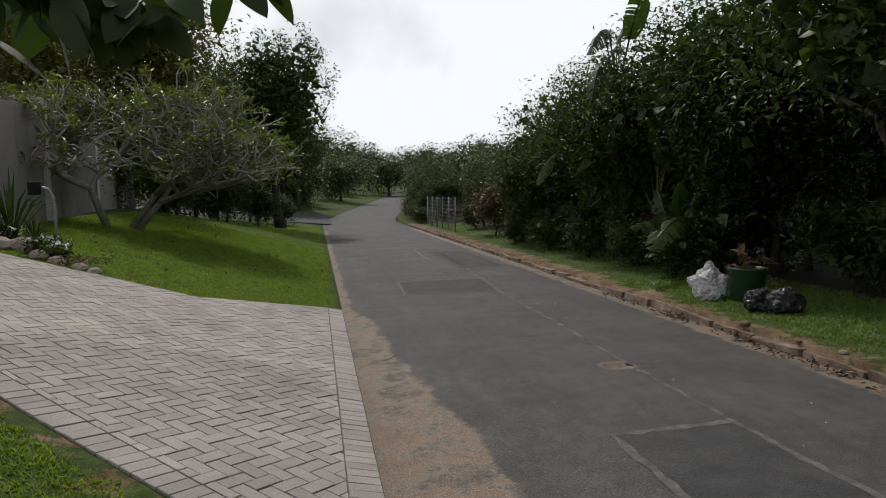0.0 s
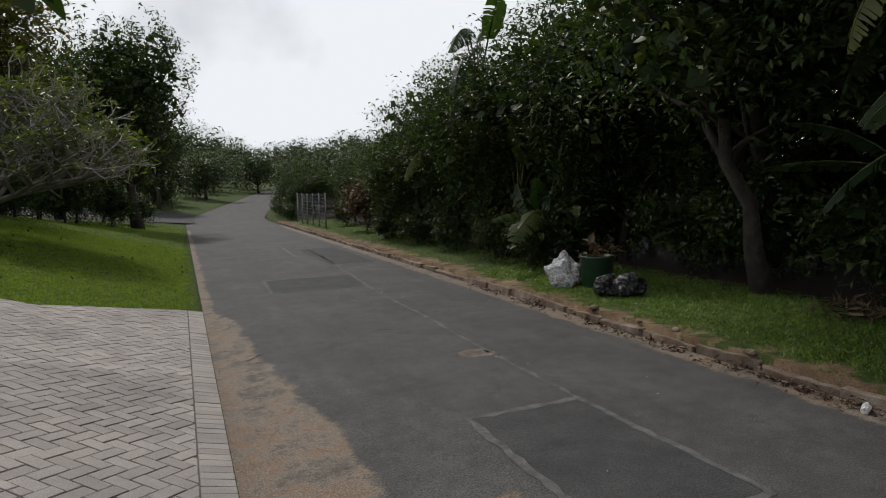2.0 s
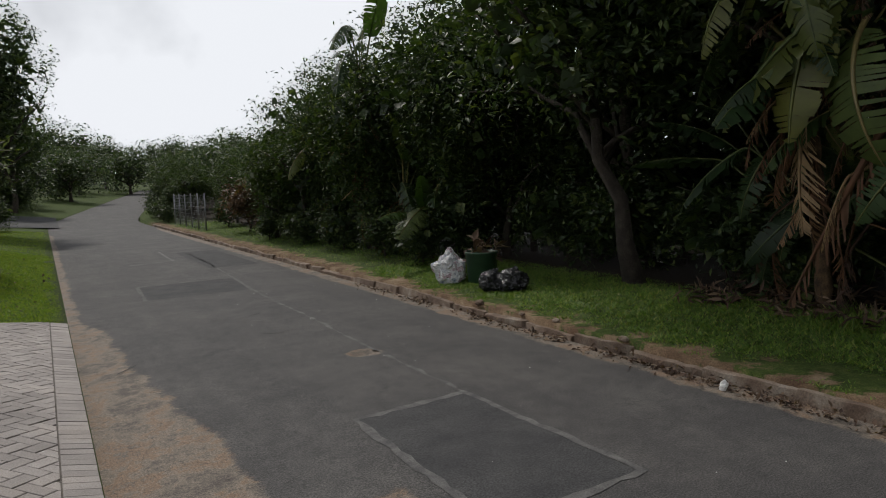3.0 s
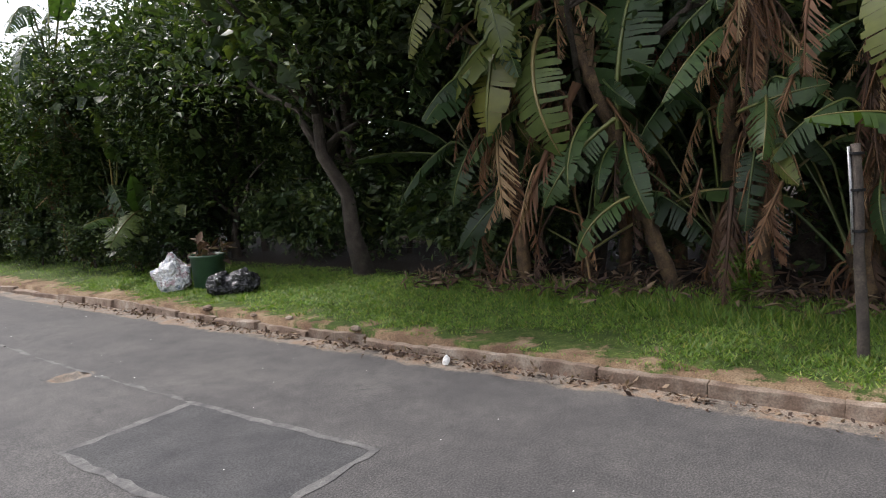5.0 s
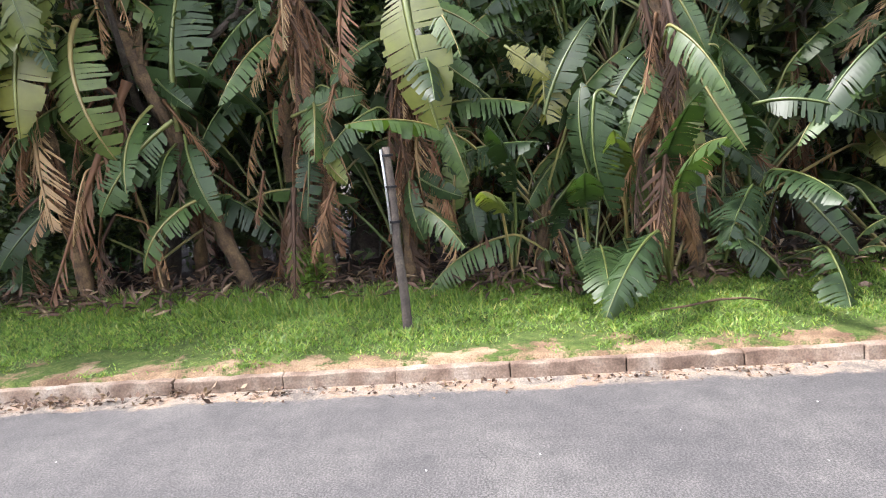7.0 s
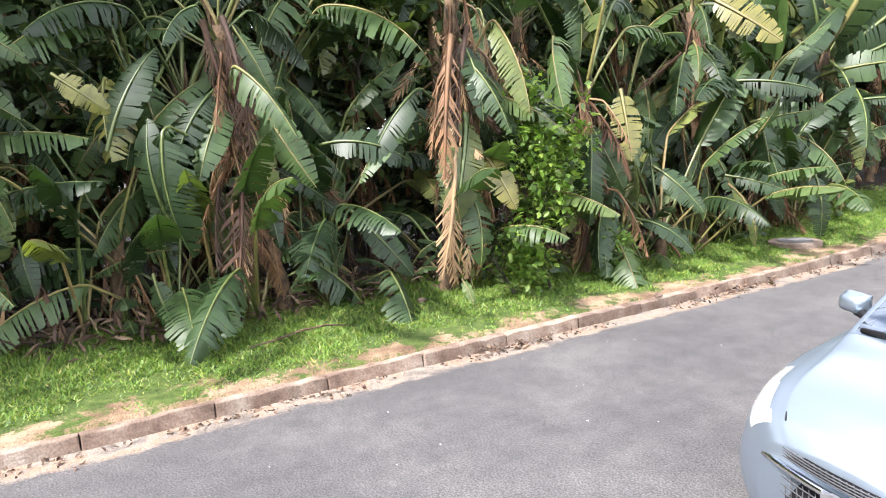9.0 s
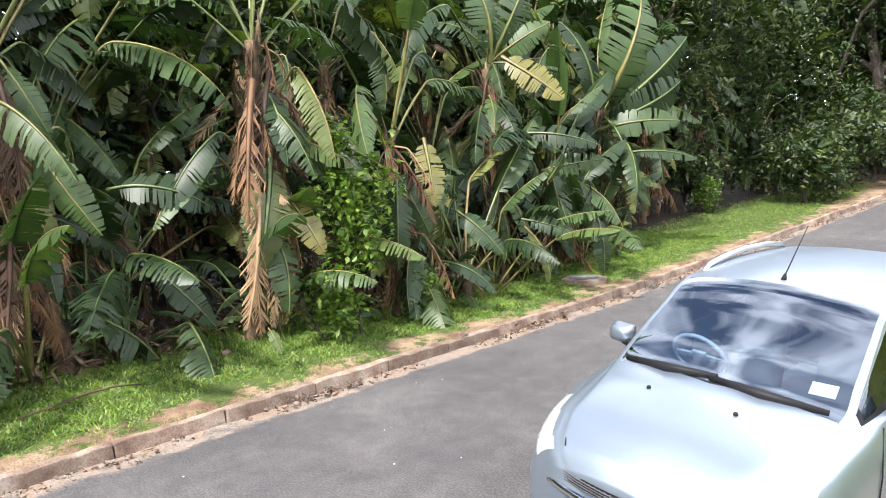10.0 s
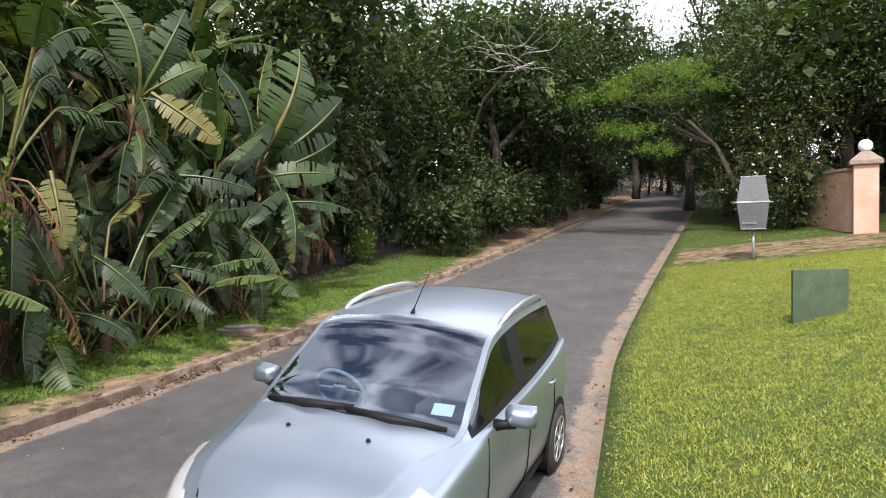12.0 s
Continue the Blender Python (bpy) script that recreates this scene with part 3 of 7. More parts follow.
def rib_leaf(rnd, stalk, blade, width, lean, arch, torn=0.3, fold=0.25, n=18, droop_strips=0.5, stiff=1.0, shred=0.0, kink=0.0, sweep=0.22):
    """A wild banana leaf: a stalk and an arching midrib with a blade split into strips. Grows from the origin upwards, arching towards +x."""
    V, F, mats = [], [], []
    p, a = Vector((0, 0, 0)), lean
    steps = 10
    mid = []
    total = stalk + blade
    for i in range(steps + n + 1):
        mid.append((p.copy(), a))
        ds = stalk / steps if i < steps else blade / n
        if steps <= i < steps + 3:
            a += kink / 3
        a += arch * ds / total * (0.35 if i < steps else 1.5)
        p = p + Vector((math.sin(a), 0, math.cos(a))) * ds
    # stalk and midrib: a three-sided tapering rod
    for i, (q, a) in enumerate(mid):
        r = 0.028 * (1 - 0.88 * i / len(mid))
        out, nrm = Vector((0, 1, 0)), Vector((math.cos(a), 0, -math.sin(a)))
        V += [q + out * r, q - out * r, q - nrm * r * 1.3]
    for i in range(len(mid) - 1):
        b = i * 3
        for k in range(3):
            F.append((b + k, b + (k + 1) % 3, b + 3 + (k + 1) % 3, b + 3 + k))
            mats.append(1)
    for side in (-1, 1):
        shut = 0.0
        for i in range(n):
            q0, a0 = mid[steps + i]
            q1, a1 = mid[steps + i + 1]
            u0, u1 = i / n, (i + 1) / n
            w0, w1 = (width * 0.5 * (math.sin(math.pi * min(1, 0.06 + u * 0.94)) ** 0.55) * (1.08 - 0.3 * u) for u in (u0, u1))
            if rnd.random() < torn * 0.12 + shred:
                continue
            if rnd.random() < torn or i == 0:
                shut = rnd.uniform(-0.35, 0.35) * droop_strips
                gap = rnd.uniform(0.2, 0.75)
            else:
                gap = 0.0
            cut = rnd.uniform(0.75 - shred, 1.0 + shred * 0.5) if rnd.random() < torn else 1.0
            ends = []
            for q, a, w, g in ((q0, a0, w0, gap), (q1, a1, w1, 0.0)):
                nrm, tan = Vector((math.cos(a), 0, -math.sin(a))), Vector((math.sin(a), 0, math.cos(a)))
                row = [q]
                for s in (0.5, 1.0):
                    bend = fold + shut * s + droop_strips * 0.5 * s * s
                    o = Vector((0, side, 0)) * math.cos(bend) * w * s * cut - nrm * math.sin(bend) * w * s * cut * -1.0 * stiff
                    o += tan * (sweep * w * s + g * s * (blade / n))
                    # gravity pulls the strips down
                    o.z -= droop_strips * 0.35 * w * s * s
                    row.append(q + o)
                ends.append(row)
            b = len(V)
            V += ends[0] + ends[1]
            F += [(b, b + 1, b + 4, b + 3), (b + 1, b + 2, b + 5, b + 4)]
            mats += [0, 0]
    return V, F, mats


TIPS = {}       # the end of the midrib of each leaf mesh


def banana_forms():
    rnd = random.Random(11)
    forms = {"blade": [], "blade_torn": [], "blade_pale": [], "blade_dead": [], "hanging": [], "green": [], "torn": [], "pale": [], "dead": [], "young": []}
    def make(kind, mats, count, **k):
        for i in range(count):
            spec = {key: (rnd.uniform(*v) if isinstance(v, tuple) else v) for key, v in k.items()}
            V, F, mi = rib_leaf(rnd, **spec)
            me = array_mesh("leaf", [tuple(v) for v in V], F)
            for mm in mats:
                me.materials.append(mm)
            me.polygons.foreach_set("material_index", mi)
            me.update()
            tip = (10 + spec.get("n", 18)) * 3
            TIPS[me.name] = Vector(V[tip])
            forms[kind].append(me)
    make("green", (M_BANANA, M_STALK), 9, stalk=(1.0, 1.7), blade=(1.1, 1.6), width=(0.42, 0.6), lean=(0.0, 0.3), arch=(0.25, 1.0), kink=(0.0, 0.5), torn=(0.15, 0.5), fold=(0.15, 0.5), droop_strips=(0.2, 0.6), n=26)
    make("torn", (M_BANANA, M_STALK), 7, stalk=(1.0, 1.7), blade=(1.2, 1.7), width=(0.55, 0.8), lean=(0.2, 0.5), arch=(0.7, 1.5), kink=(0.3, 1.1), torn=(0.4, 0.95), fold=(0.0, 0.3), droop_strips=(0.4, 0.9), n=24)
    make("hanging", (M_BANANA, M_STALK), 9, stalk=(0.5, 1.0), blade=(1.1, 1.6), width=(0.5, 0.75), lean=(0.5, 0.9), arch=(0.4, 1.0), kink=(0.9, 1.7), torn=(0.3, 0.9), fold=(0.1, 0.6), droop_strips=(0.3, 0.8), n=26)
    make("pale", (M_BANANA_PALE, M_STALK), 4, stalk=(0.6, 1.0), blade=(1.0, 1.5), width=(0.5, 0.7), lean=(0.7, 1.0), arch=(0.7, 1.2), kink=(0.8, 1.4), torn=(0.3, 0.8), fold=(0.1, 0.4), droop_strips=(0.5, 0.9))
    make("dead", (M_BANANA_DEAD, M_BANANA_DEAD), 12, sweep=(0.6, 1.4), stalk=(0.15, 0.5), blade=(0.7, 1.3), width=(0.16, 0.42), lean=(1.5, 2.5), arch=(0.1, 0.7), kink=(0.0, 0.7), torn=(0.85, 1.0), fold=(0.7, 1.5), droop_strips=(0.5, 1.2), n=34, shred=0.35)
    make("young", (M_BANANA, M_STALK), 5, stalk=(0.4, 0.8), blade=(0.6, 1.0), width=(0.3, 0.42), lean=(0.15, 0.5), arch=(0.6, 2.0), torn=(0.2, 0.6), fold=(0.1, 0.4), droop_strips=(0.2, 0.6), n=22)
    make("blade", (M_BANANA, M_STALK), 6, stalk=0.14, blade=1.0, width=(0.32, 0.40), lean=0.0, arch=(0.3, 0.8), torn=(0.2, 0.45), fold=(0.05, 0.25), droop_strips=(0.1, 0.3), n=26)
    make("blade_torn", (M_BANANA, M_STALK), 7, stalk=0.14, blade=1.0, width=(0.34, 0.44), lean=0.0, arch=(0.4, 1.1), torn=(0.35, 0.7), fold=(0.0, 0.2), droop_strips=(0.15, 0.4), n=26)
    make("blade_pale", (M_BANANA_PALE, M_STALK), 5, stalk=0.1, blade=1.0, width=(0.30, 0.40), lean=0.0, arch=(0.2, 0.7), torn=(0.3, 0.7), fold=(0.0, 0.2), droop_strips=(0.1, 0.35), n=26)
    make("blade_dead", (M_BANANA_DEAD, M_BANANA_DEAD), 8, stalk=0.08, blade=1.0, width=(0.18, 0.34), lean=0.0, arch=(-0.2, 0.6), torn=(0.8, 1.0), fold=(0.2, 0.8), droop_strips=(0.3, 0.7), n=34, shred=0.2, sweep=(1.1, 2.0))
    return forms


BANANA = banana_forms()


def sheath_forms():
    out, rnd = [], random.Random(3)
    for k in range(4):
        bm = bmesh.new()
        ln = rnd.uniform(0.3, 0.7)
        add_tube(bm, [(0.06, 0, 0), (0.10, 0, ln * 0.5), (0.12 + 0.14 * rnd.random(), 0, ln)], [0.045, 0.03, 0.006], 5)
        me = bpy.data.meshes.new("leaf_base")
        bm.to_mesh(me)
        bm.free()
        me.materials.append(M_STEM)
        out.append(me)
    return out


SHEATHS = sheath_forms()
BANANA_LABELS = {"tall": "tall wild banana with torn leaves and a dead brown skirt", "clump": "low wild banana clump with broad green leaves", "dry": "wild banana hung with dry brown leaves"}


ROAD_SIDE = Vector((-0.93, 0.25, 0.28))


def set_leaf(plant, rnd, form, base, tip, width=1.0):
    """One blade on a plant, from base to tip in the plant's own space, its face turned about towards the open road."""
    me = rnd.choice(BANANA[form])
    chord, way = TIPS[me.name], Vector(tip) - Vector(base)
    k = way.length / chord.length
    z = way.normalized()
    x = -(ROAD_SIDE - z * ROAD_SIDE.dot(z)).normalized()
    turned = Matrix((x, z.cross(x), z)).transposed().to_4x4() @ Matrix.Rotation(rnd.uniform(-0.45, 0.45), 4, "Z")
    own = Vector((0, 0, 1)).rotation_difference(chord.normalized()).to_matrix().to_4x4().inverted()
    q = new("leaf", me)
    q.parent = plant
    q.matrix_basis = Matrix.Translation(base) @ turned @ own @ Matrix.Diagonal((k, k * width, k, 1))
    return q


def dress(plant, leaves, seed):
    """Leaves given by form, foot and tip in the world."""
    rnd, o = random.Random(seed), plant.matrix_basis.translation
    for form, x0, y0, z0, x1, y1, z1 in leaves:
        set_leaf(plant, rnd, form, Vector((x0, y0, z0)) - o, Vector((x1, y1, z1)) - o, 1.55 if form == "blade_pale" else 1.2)


def wild_banana(x, y, h, fan, kind="tall", seed=0, lean=(0, 0), leaves=9, dead=7, pale=1, size=1.0, hang=0):
    """h: height of the stem; fan: direction in degrees along which the leaves spread."""
    rnd = random.Random(seed)
    t = thing("wild_banana", pose(x, y, land_z(x, y)), BANANA_LABELS[kind], "wild banana", "wild bananas along the verge")
    top = Vector((lean[0], lean[1], h))
    if h > 0.3:
        bm = bmesh.new()
        n = max(5, int(h / 0.16))
        pts = [Vector((0, 0, -0.15)).lerp(top, i / n) + Vector((rnd.uniform(-1, 1), rnd.uniform(-1, 1), 0)) * 0.012 for i in range(n + 1)]
        add_tube(bm, pts, [(0.09 - 0.015 * i / n) * (1.12 if i % 2 else 0.92) * size for i in range(n + 1)], 8)
        part("stem", bm, M_STEM, t, smooth_faces=True)
        # old leaf bases that sheathe the stem
        for k in range(int(h * 6)):
            q = new("leaf_base", rnd.choice(SHEATHS))
            q.parent = t
            q.matrix_basis = Matrix.Translation(top * rnd.uniform(0.2, 0.98)) @ pose(0, 0, 0, 0, 0, rnd.uniform(0, 360))
    def leaf(form, turn, tilt, up, scale):
        me = rnd.choice(BANANA[form])
        q = new("leaf", me)
        q.parent = t
        q.matrix_basis = Matrix.Translation(top + Vector((0, 0, up))) @ Euler((rnd.uniform(-0.3, 0.3), tilt, radians(turn)), "XYZ").to_matrix().to_4x4() @ Matrix.Diagonal((scale, scale, scale, 1))
    for k in range(leaves):
        s = (k + 0.5) / leaves
        side = 0 if k % 2 else 180
        form = "young" if kind == "clump" and size < 0.8 else ("torn" if rnd.random() < 0.25 + 0.55 * s else "green")
        leaf(form, fan + side + rnd.uniform(-28, 28), -0.1 + 0.75 * s * rnd.uniform(0.6, 1.2), -0.25 * s, size * rnd.uniform(0.8, 1.12))
    for k in range(hang * 2):
        a, z = radians(180 + rnd.uniform(-110, 110)), h * rnd.uniform(0.35, 1.0)
        s = top * (z / h) + Vector((math.cos(a), math.sin(a), 0)) * rnd.uniform(0.05, 0.25)
        e = s + Vector((math.cos(a) * rnd.uniform(0.2, 0.9), math.sin(a) * rnd.uniform(0.2, 0.9), -rnd.uniform(0.3, 1.1)))
        set_leaf(t, rnd, rnd.choice(("blade", "blade_torn", "blade_dead")), s, e)
    for k in range(16 if kind == "dry" else 5 if h > 1 else 0):        # the dry skirt along the stem
        a, z = rnd.uniform(2.0, 4.3), h * rnd.uniform(0.3, 1.0)
        s = top * (z / h) + Vector((math.cos(a), math.sin(a), 0)) * rnd.uniform(0.06, 0.2)
        e = s + Vector((math.cos(a) * rnd.uniform(0.0, 0.3), math.sin(a) * rnd.uniform(0.0, 0.35), -min(z - 0.1, rnd.uniform(0.5, 1.3))))
        set_leaf(t, rnd, "blade_dead", s, e)
    for k in range(hang):
        leaf("hanging", 180 + rnd.uniform(-110, 110), rnd.uniform(-0.2, 0.25), -rnd.uniform(0.0, 0.6) * h, size * rnd.uniform(0.65, 1.0))
    for k in range(pale):
        leaf("pale", rnd.uniform(120, 250), rnd.uniform(-0.1, 0.3), -0.2, size * rnd.uniform(0.7, 1.0))
    for k in range(dead):
        a = rnd.uniform(90, 270) if rnd.random() < 0.75 else rnd.uniform(0, 360)
        leaf("dead", a, rnd.uniform(0.0, 0.5), -rnd.uniform(0.0, 0.75) * h, size * rnd.uniform(0.4, 1.05))
    return t


def grass_field(name, label, material, spots, seed, height=(0.04, 0.09), width=0.009, lean=0.5):
    """One sheet of grass: a bent blade at each spot."""
    rng = np.random.default_rng(seed)
    s = np.asarray(spots, dtype=np.float64)
    n = len(s)
    a = rng.uniform(0, 6.283, n)
    h = rng.uniform(*height, n) * s[:, 3]
    side = np.stack([np.cos(a), np.sin(a), 0 * a], 1) * (width * rng.uniform(0.6, 1.4, n))[:, None]
    b = a + rng.normal(1.57, 0.6, n)
    tip = np.stack([np.cos(b), np.sin(b), 0 * b], 1) * (h * lean * rng.uniform(0.2, 1.6, n))[:, None]
    tip[:, 2] = h
    base = s[:, :3]
    v = np.stack([base - side, base + side, base + tip], 1).reshape(-1, 3)
    f = np.arange(3 * n).reshape(-1, 3)
    ob = mesh_part(name, array_mesh(name, v, f), material)
    return tagged(ob, label, "grass", kind="stuff")


# ---- the driveway and the walls ----
NEAR_A, NEAR_D = Vector((0.36, 3.10)), Vector((-1.43, 1.28)).normalized()
NEAR_N = Vector((-NEAR_D.y, NEAR_D.x)) * -1      # points onto the driveway


def far_limit(x):
    return 10.95 + (x + 1.9) * 0.65 if x > -1.9 else 10.95 - (x + 1.9) * 0.22


def on_drive(x, y, inset=0.0):
    return x < ROAD_L - inset and (Vector((x, y)) - NEAR_A).dot(NEAR_N) > inset and y < far_limit(x) and x > -9.5


def clip_poly(poly, p, n):
    out = []
    for a, b in zip(poly, poly[1:] + poly[:1]):
        da, db = (Vector(a) - p).dot(n), (Vector(b) - p).dot(n)
        if da >= 0:
            out.append(a)
        if da * db < 0:
            k = da / (da - db)
            out.append((a[0] + (b[0] - a[0]) * k, a[1] + (b[1] - a[1]) * k))
    return out


def build_driveway():
    drive = thing("driveway", pose(0, 0, 0), "driveway of pinkish grey herringbone concrete pavers with a header border", "driveway", kind="structure")
    # sand bed
    xs, rows = axis_steps((-9.5, ROAD_L - 0.01, 0.3)), 30
    vs, fs = [], []
    for x in xs:
        y0 = NEAR_A.y + (NEAR_A.x - x) * 1.28 / 1.43
        y1 = far_limit(x)
        vs += [(x, y0 + (y1 - y0) * j / rows, ground_z(x, y0 + (y1 - y0) * j / rows) + 0.010) for j in range(rows + 1)]
    for i in range(len(xs) - 1):
        fs += [(i * 31 + j, (i + 1) * 31 + j, (i + 1) * 31 + j + 1, i * 31 + j + 1) for j in range(rows) if vs[i * 31 + 30][1] > vs[i * 31][1]]
    mesh_part("sand_bed", array_mesh("sand_bed", vs, fs), M_SANDBED, drive, "dark sand between the pavers")

    def brick_mesh(poly, thick=0.05, edge=0.004):
        bm = bmesh.new()
        low = [bm.verts.new((x, y, -thick)) for x, y in poly]
        c = Vector((sum(p[0] for p in poly), sum(p[1] for p in poly))) / len(poly)
        high = [bm.verts.new((x, y, -edge)) for x, y in poly]
        top = [bm.verts.new((*(Vector(p) + (c - Vector(p)).normalized() * edge * 1.4), 0)) for p in poly]
        n = len(poly)
        for a, b in ((low, high), (high, top)):
            for i in range(n):
                bm.faces.new((a[i], a[(i + 1) % n], b[(i + 1) % n], b[i]))
        bm.faces.new(top)
        return bm

    L, W, GAP = 0.25, 0.125, 0.007
    rnd = random.Random(2)
    def seat(x, y, a):
        k = (ground_z(x + 0.05, y) - ground_z(x - 0.05, y)) / 0.1
        q = (ground_z(x, y + 0.05) - ground_z(x, y - 0.05)) / 0.1
        z = ground_z(x, y) + 0.022 + rnd.uniform(-0.003, 0.003) + 0.006 * noise.noise((x * 0.8, y * 0.8, 5))
        nz = Vector((-k, -q, 1)).normalized()
        r = Vector((0, 0, 1)).rotation_difference(nz).to_matrix().to_4x4()
        return Matrix.Translation((x, y, z)) @ r @ pose(0, 0, 0, rnd.uniform(-0.5, 0.5), rnd.uniform(-0.5, 0.5), math.degrees(a) + rnd.uniform(-0.6, 0.6))

    hx, hy = L / 2 - GAP / 2, W / 2 - GAP / 2
    whole = brick_mesh([(-hx, -hy), (hx, -hy), (hx, hy), (-hx, hy)])
    me = bpy.data.meshes.new("paver")
    whole.to_mesh(me)
    me.materials.append(M_PAVER)
    wv, wf = np.array([v.co[:] for v in whole.verts]), [[v.index for v in f.verts] for f in whole.faces]
    whole.free()
    spots, cut = [], []
    ang = radians(45 + 4)
    ca, sa = math.cos(ang), math.sin(ang)
    inner = 0.255
    for i in range(-150, 150):
        for j in range(-150, 150):
            r = (i + j) % 4
            if r not in (0, 2):
                continue
            cx, cy = ((i + 1) * W, (j + 0.5) * W) if r == 0 else ((i + 0.5) * W, (j + 1) * W)
            x, y = cx * ca - cy * sa - 3.0, cx * sa + cy * ca + 7.5
            if not (-9.3 < x < 0.5 and 2.5 < y < 13.5):
                continue
            a = ang + (0 if r == 0 else math.pi / 2)
            far_n = Vector((0.65, -1)).normalized() if x > -1.9 else Vector((-0.22, -1)).normalized()
            planes = [(Vector((ROAD_L - inner, 0)), Vector((-1, 0))), (NEAR_A + NEAR_N * inner, NEAR_N), (Vector((-1.9, 10.95)), far_n)]
            poly = [(x + px * math.cos(a) - py * math.sin(a), y + px * math.sin(a) + py * math.cos(a)) for px, py in ((-hx, -hy), (hx, -hy), (hx, hy), (-hx, hy))]
            done = poly
            for p, n in planes:
                done = clip_poly(done, p, n)
                if len(done) < 3:
                    break
            if len(done) < 3:
                continue
            if done == poly:
                spots.append((x, y, a))
            else:
                area = abs(sum(p[0] * q[1] - q[0] * p[1] for p, q in zip(done, done[1:] + done[:1]))) / 2
                if area > 0.0012:
                    cut.append(done)
    # header borders along the road and along the near lawn
    y = NEAR_A.y + 0.1
    while y < 12.25:
        spots.append((ROAD_L - 0.125, y, 0.0))
        y += W
    s, turn = 0.12, math.atan2(NEAR_N.y, NEAR_N.x)
    while s < 8.2:
        p = NEAR_A + NEAR_D * s + NEAR_N * 0.125
        spots.append((p.x, p.y, turn))
        s += W
    spots.sort(key=lambda q: (q[0] + 0.3) ** 2 + (q[1] - 2.5) ** 2)
    for x, y, a in spots[:300]:
        q = new("paver", me)
        q.parent = drive
        q.matrix_basis = seat(x, y, a)
    V, F, base = [], [], 0
    for x, y, a in spots[300:]:
        m = np.array(seat(x, y, a))
        V.append(wv @ m[:3, :3].T + m[:3, 3])
        F += [[base + k for k in f] for f in wf]
        base += len(wv)
    for poly in cut:
        c = Vector((sum(p[0] for p in poly), sum(p[1] for p in poly))) / len(poly)
        bm = brick_mesh([(p[0] - c.x, p[1] - c.y) for p in poly])
        m = np.array(seat(c.x, c.y, 0))
        bm.verts.index_update()
        V.append(np.array([v.co[:] for v in bm.verts]) @ m[:3, :3].T + m[:3, 3])
        F += [[base + v.index for v in f.verts] for f in bm.faces]
        base += len(bm.verts)
        bm.free()
    rest = bpy.data.meshes.new("pavers")
    rest.from_pydata(np.concatenate(V).tolist(), [], F)
    ob = mesh_part("pavers", rest, M_PAVER, drive)
    ob["kind"] = "stuff"


def build_boundary_wall():
    """Grey plastered garden wall with paler piers, along the upper edge of the lawn."""
    a, b = Vector((-5.75, 11.9)), Vector((-8.3, 33.0))
    d = (b - a).normalized()
    turn = math.degrees(math.atan2(d.y, d.x))
    wall = thing("boundary_wall", pose(0, 0, 0), "tall grey plastered garden wall with paler piers", "wall", kind="structure")
    n = 6
    for i in range(n):
        s = (b - a).length / n
        p, q = a + d * s * (i + 0.5), a + d * s * i
        base = land_z(p.x, p.y)
        bm = bmesh.new()
        add_box(bm, (s - 0.004, 0.22, 3.2), None, 0.012)
        panel = part("wall_panel", bm, M_WALL, wall)
        panel.matrix_basis = pose(p.x, p.y, base + (0.92 if i < 2 else 1.1), 0, 0, turn)
    for s, h in ((-0.1, 2.95), (5.72, 2.85), (12.0, 2.85), (17.2, 2.85)):
        p = a + d * s
        bm = bmesh.new()
        add_box(bm, (0.36, 0.36, h + 0.5), None, 0.015)
        pier = part("pier", bm, M_WALL_PALE, wall, "paler plastered pier")
        pier.matrix_basis = pose(p.x, p.y, land_z(p.x, p.y) + h / 2 - 0.25, 0, 0, turn)


build_boundary_wall()

# ---- the trees and the thicket ----
def keep(tree, m_list):
    return [copy_thing(tree, m) for m in m_list]


def at(x, y, s=1.0, turn=0, sink=0.0):
    return pose(x, y, land_z(x, y) - sink, 0, 0, turn) @ Matrix.Diagonal((s, s, s, 1))


GROUP = "trees along the road"
# the big dark tree beside the bins
oak = make_tree("broadleaf_tree", at(8.65, 7.9), 9, (3.7, 3.6, 3.3), 5.0, 900, 20, 0.155, M_LEAF, "dark broad-leaved tree with a forked grey trunk", group=GROUP, r0=0.17, seed=3, lobes=15, spread=0.30, core=1500, trunk_top=(-0.5, 0.9, 4.2))
# the copy at (12.6, 0.5) is an added canopy to shade the wild bananas
keep(oak, [at(9.6, 4.2, 1.0, 140), at(10.6, 9.6, 1.15, 75), at(9.2, 13.4, 0.84, 230), at(11.2, 5.6, 1.2, 100), at(9.4, 17.2, 0.80, 200), at(9.3, 21.0, 0.74, 20), at(12.6, 0.5, 1.3, 160), at(13.0, -13.5, 1.35, 260)])
# added trees, crowns mostly above view, that keep light off the wild bananas
high = make_tree("broadleaf_tree", at(10.4, 4.6), 11, (4.2, 3.4, 2.6), 7.6, 420, 18, 0.17, M_LEAF, "added tall tree, mostly out of view, that shades the thicket", group=GROUP, r0=0.2, seed=14, lobes=12, spread=0.3, core=1000)
keep(high, [at(10.5, 1.4, 1.0, 120), at(11.4, 11.5, 0.95, 210), at(13.5, -2.5, 1.05, 300)])
wood = make_tree("broadleaf_tree", at(16.0, 6.0), 11, (3.2, 3.6, 5.2), 5.2, 160, 9, 0.26, M_LEAF, "dark tree deep in the thicket", group=GROUP, r0=0.2, seed=4, lobes=16, spread=0.3, core=1500)
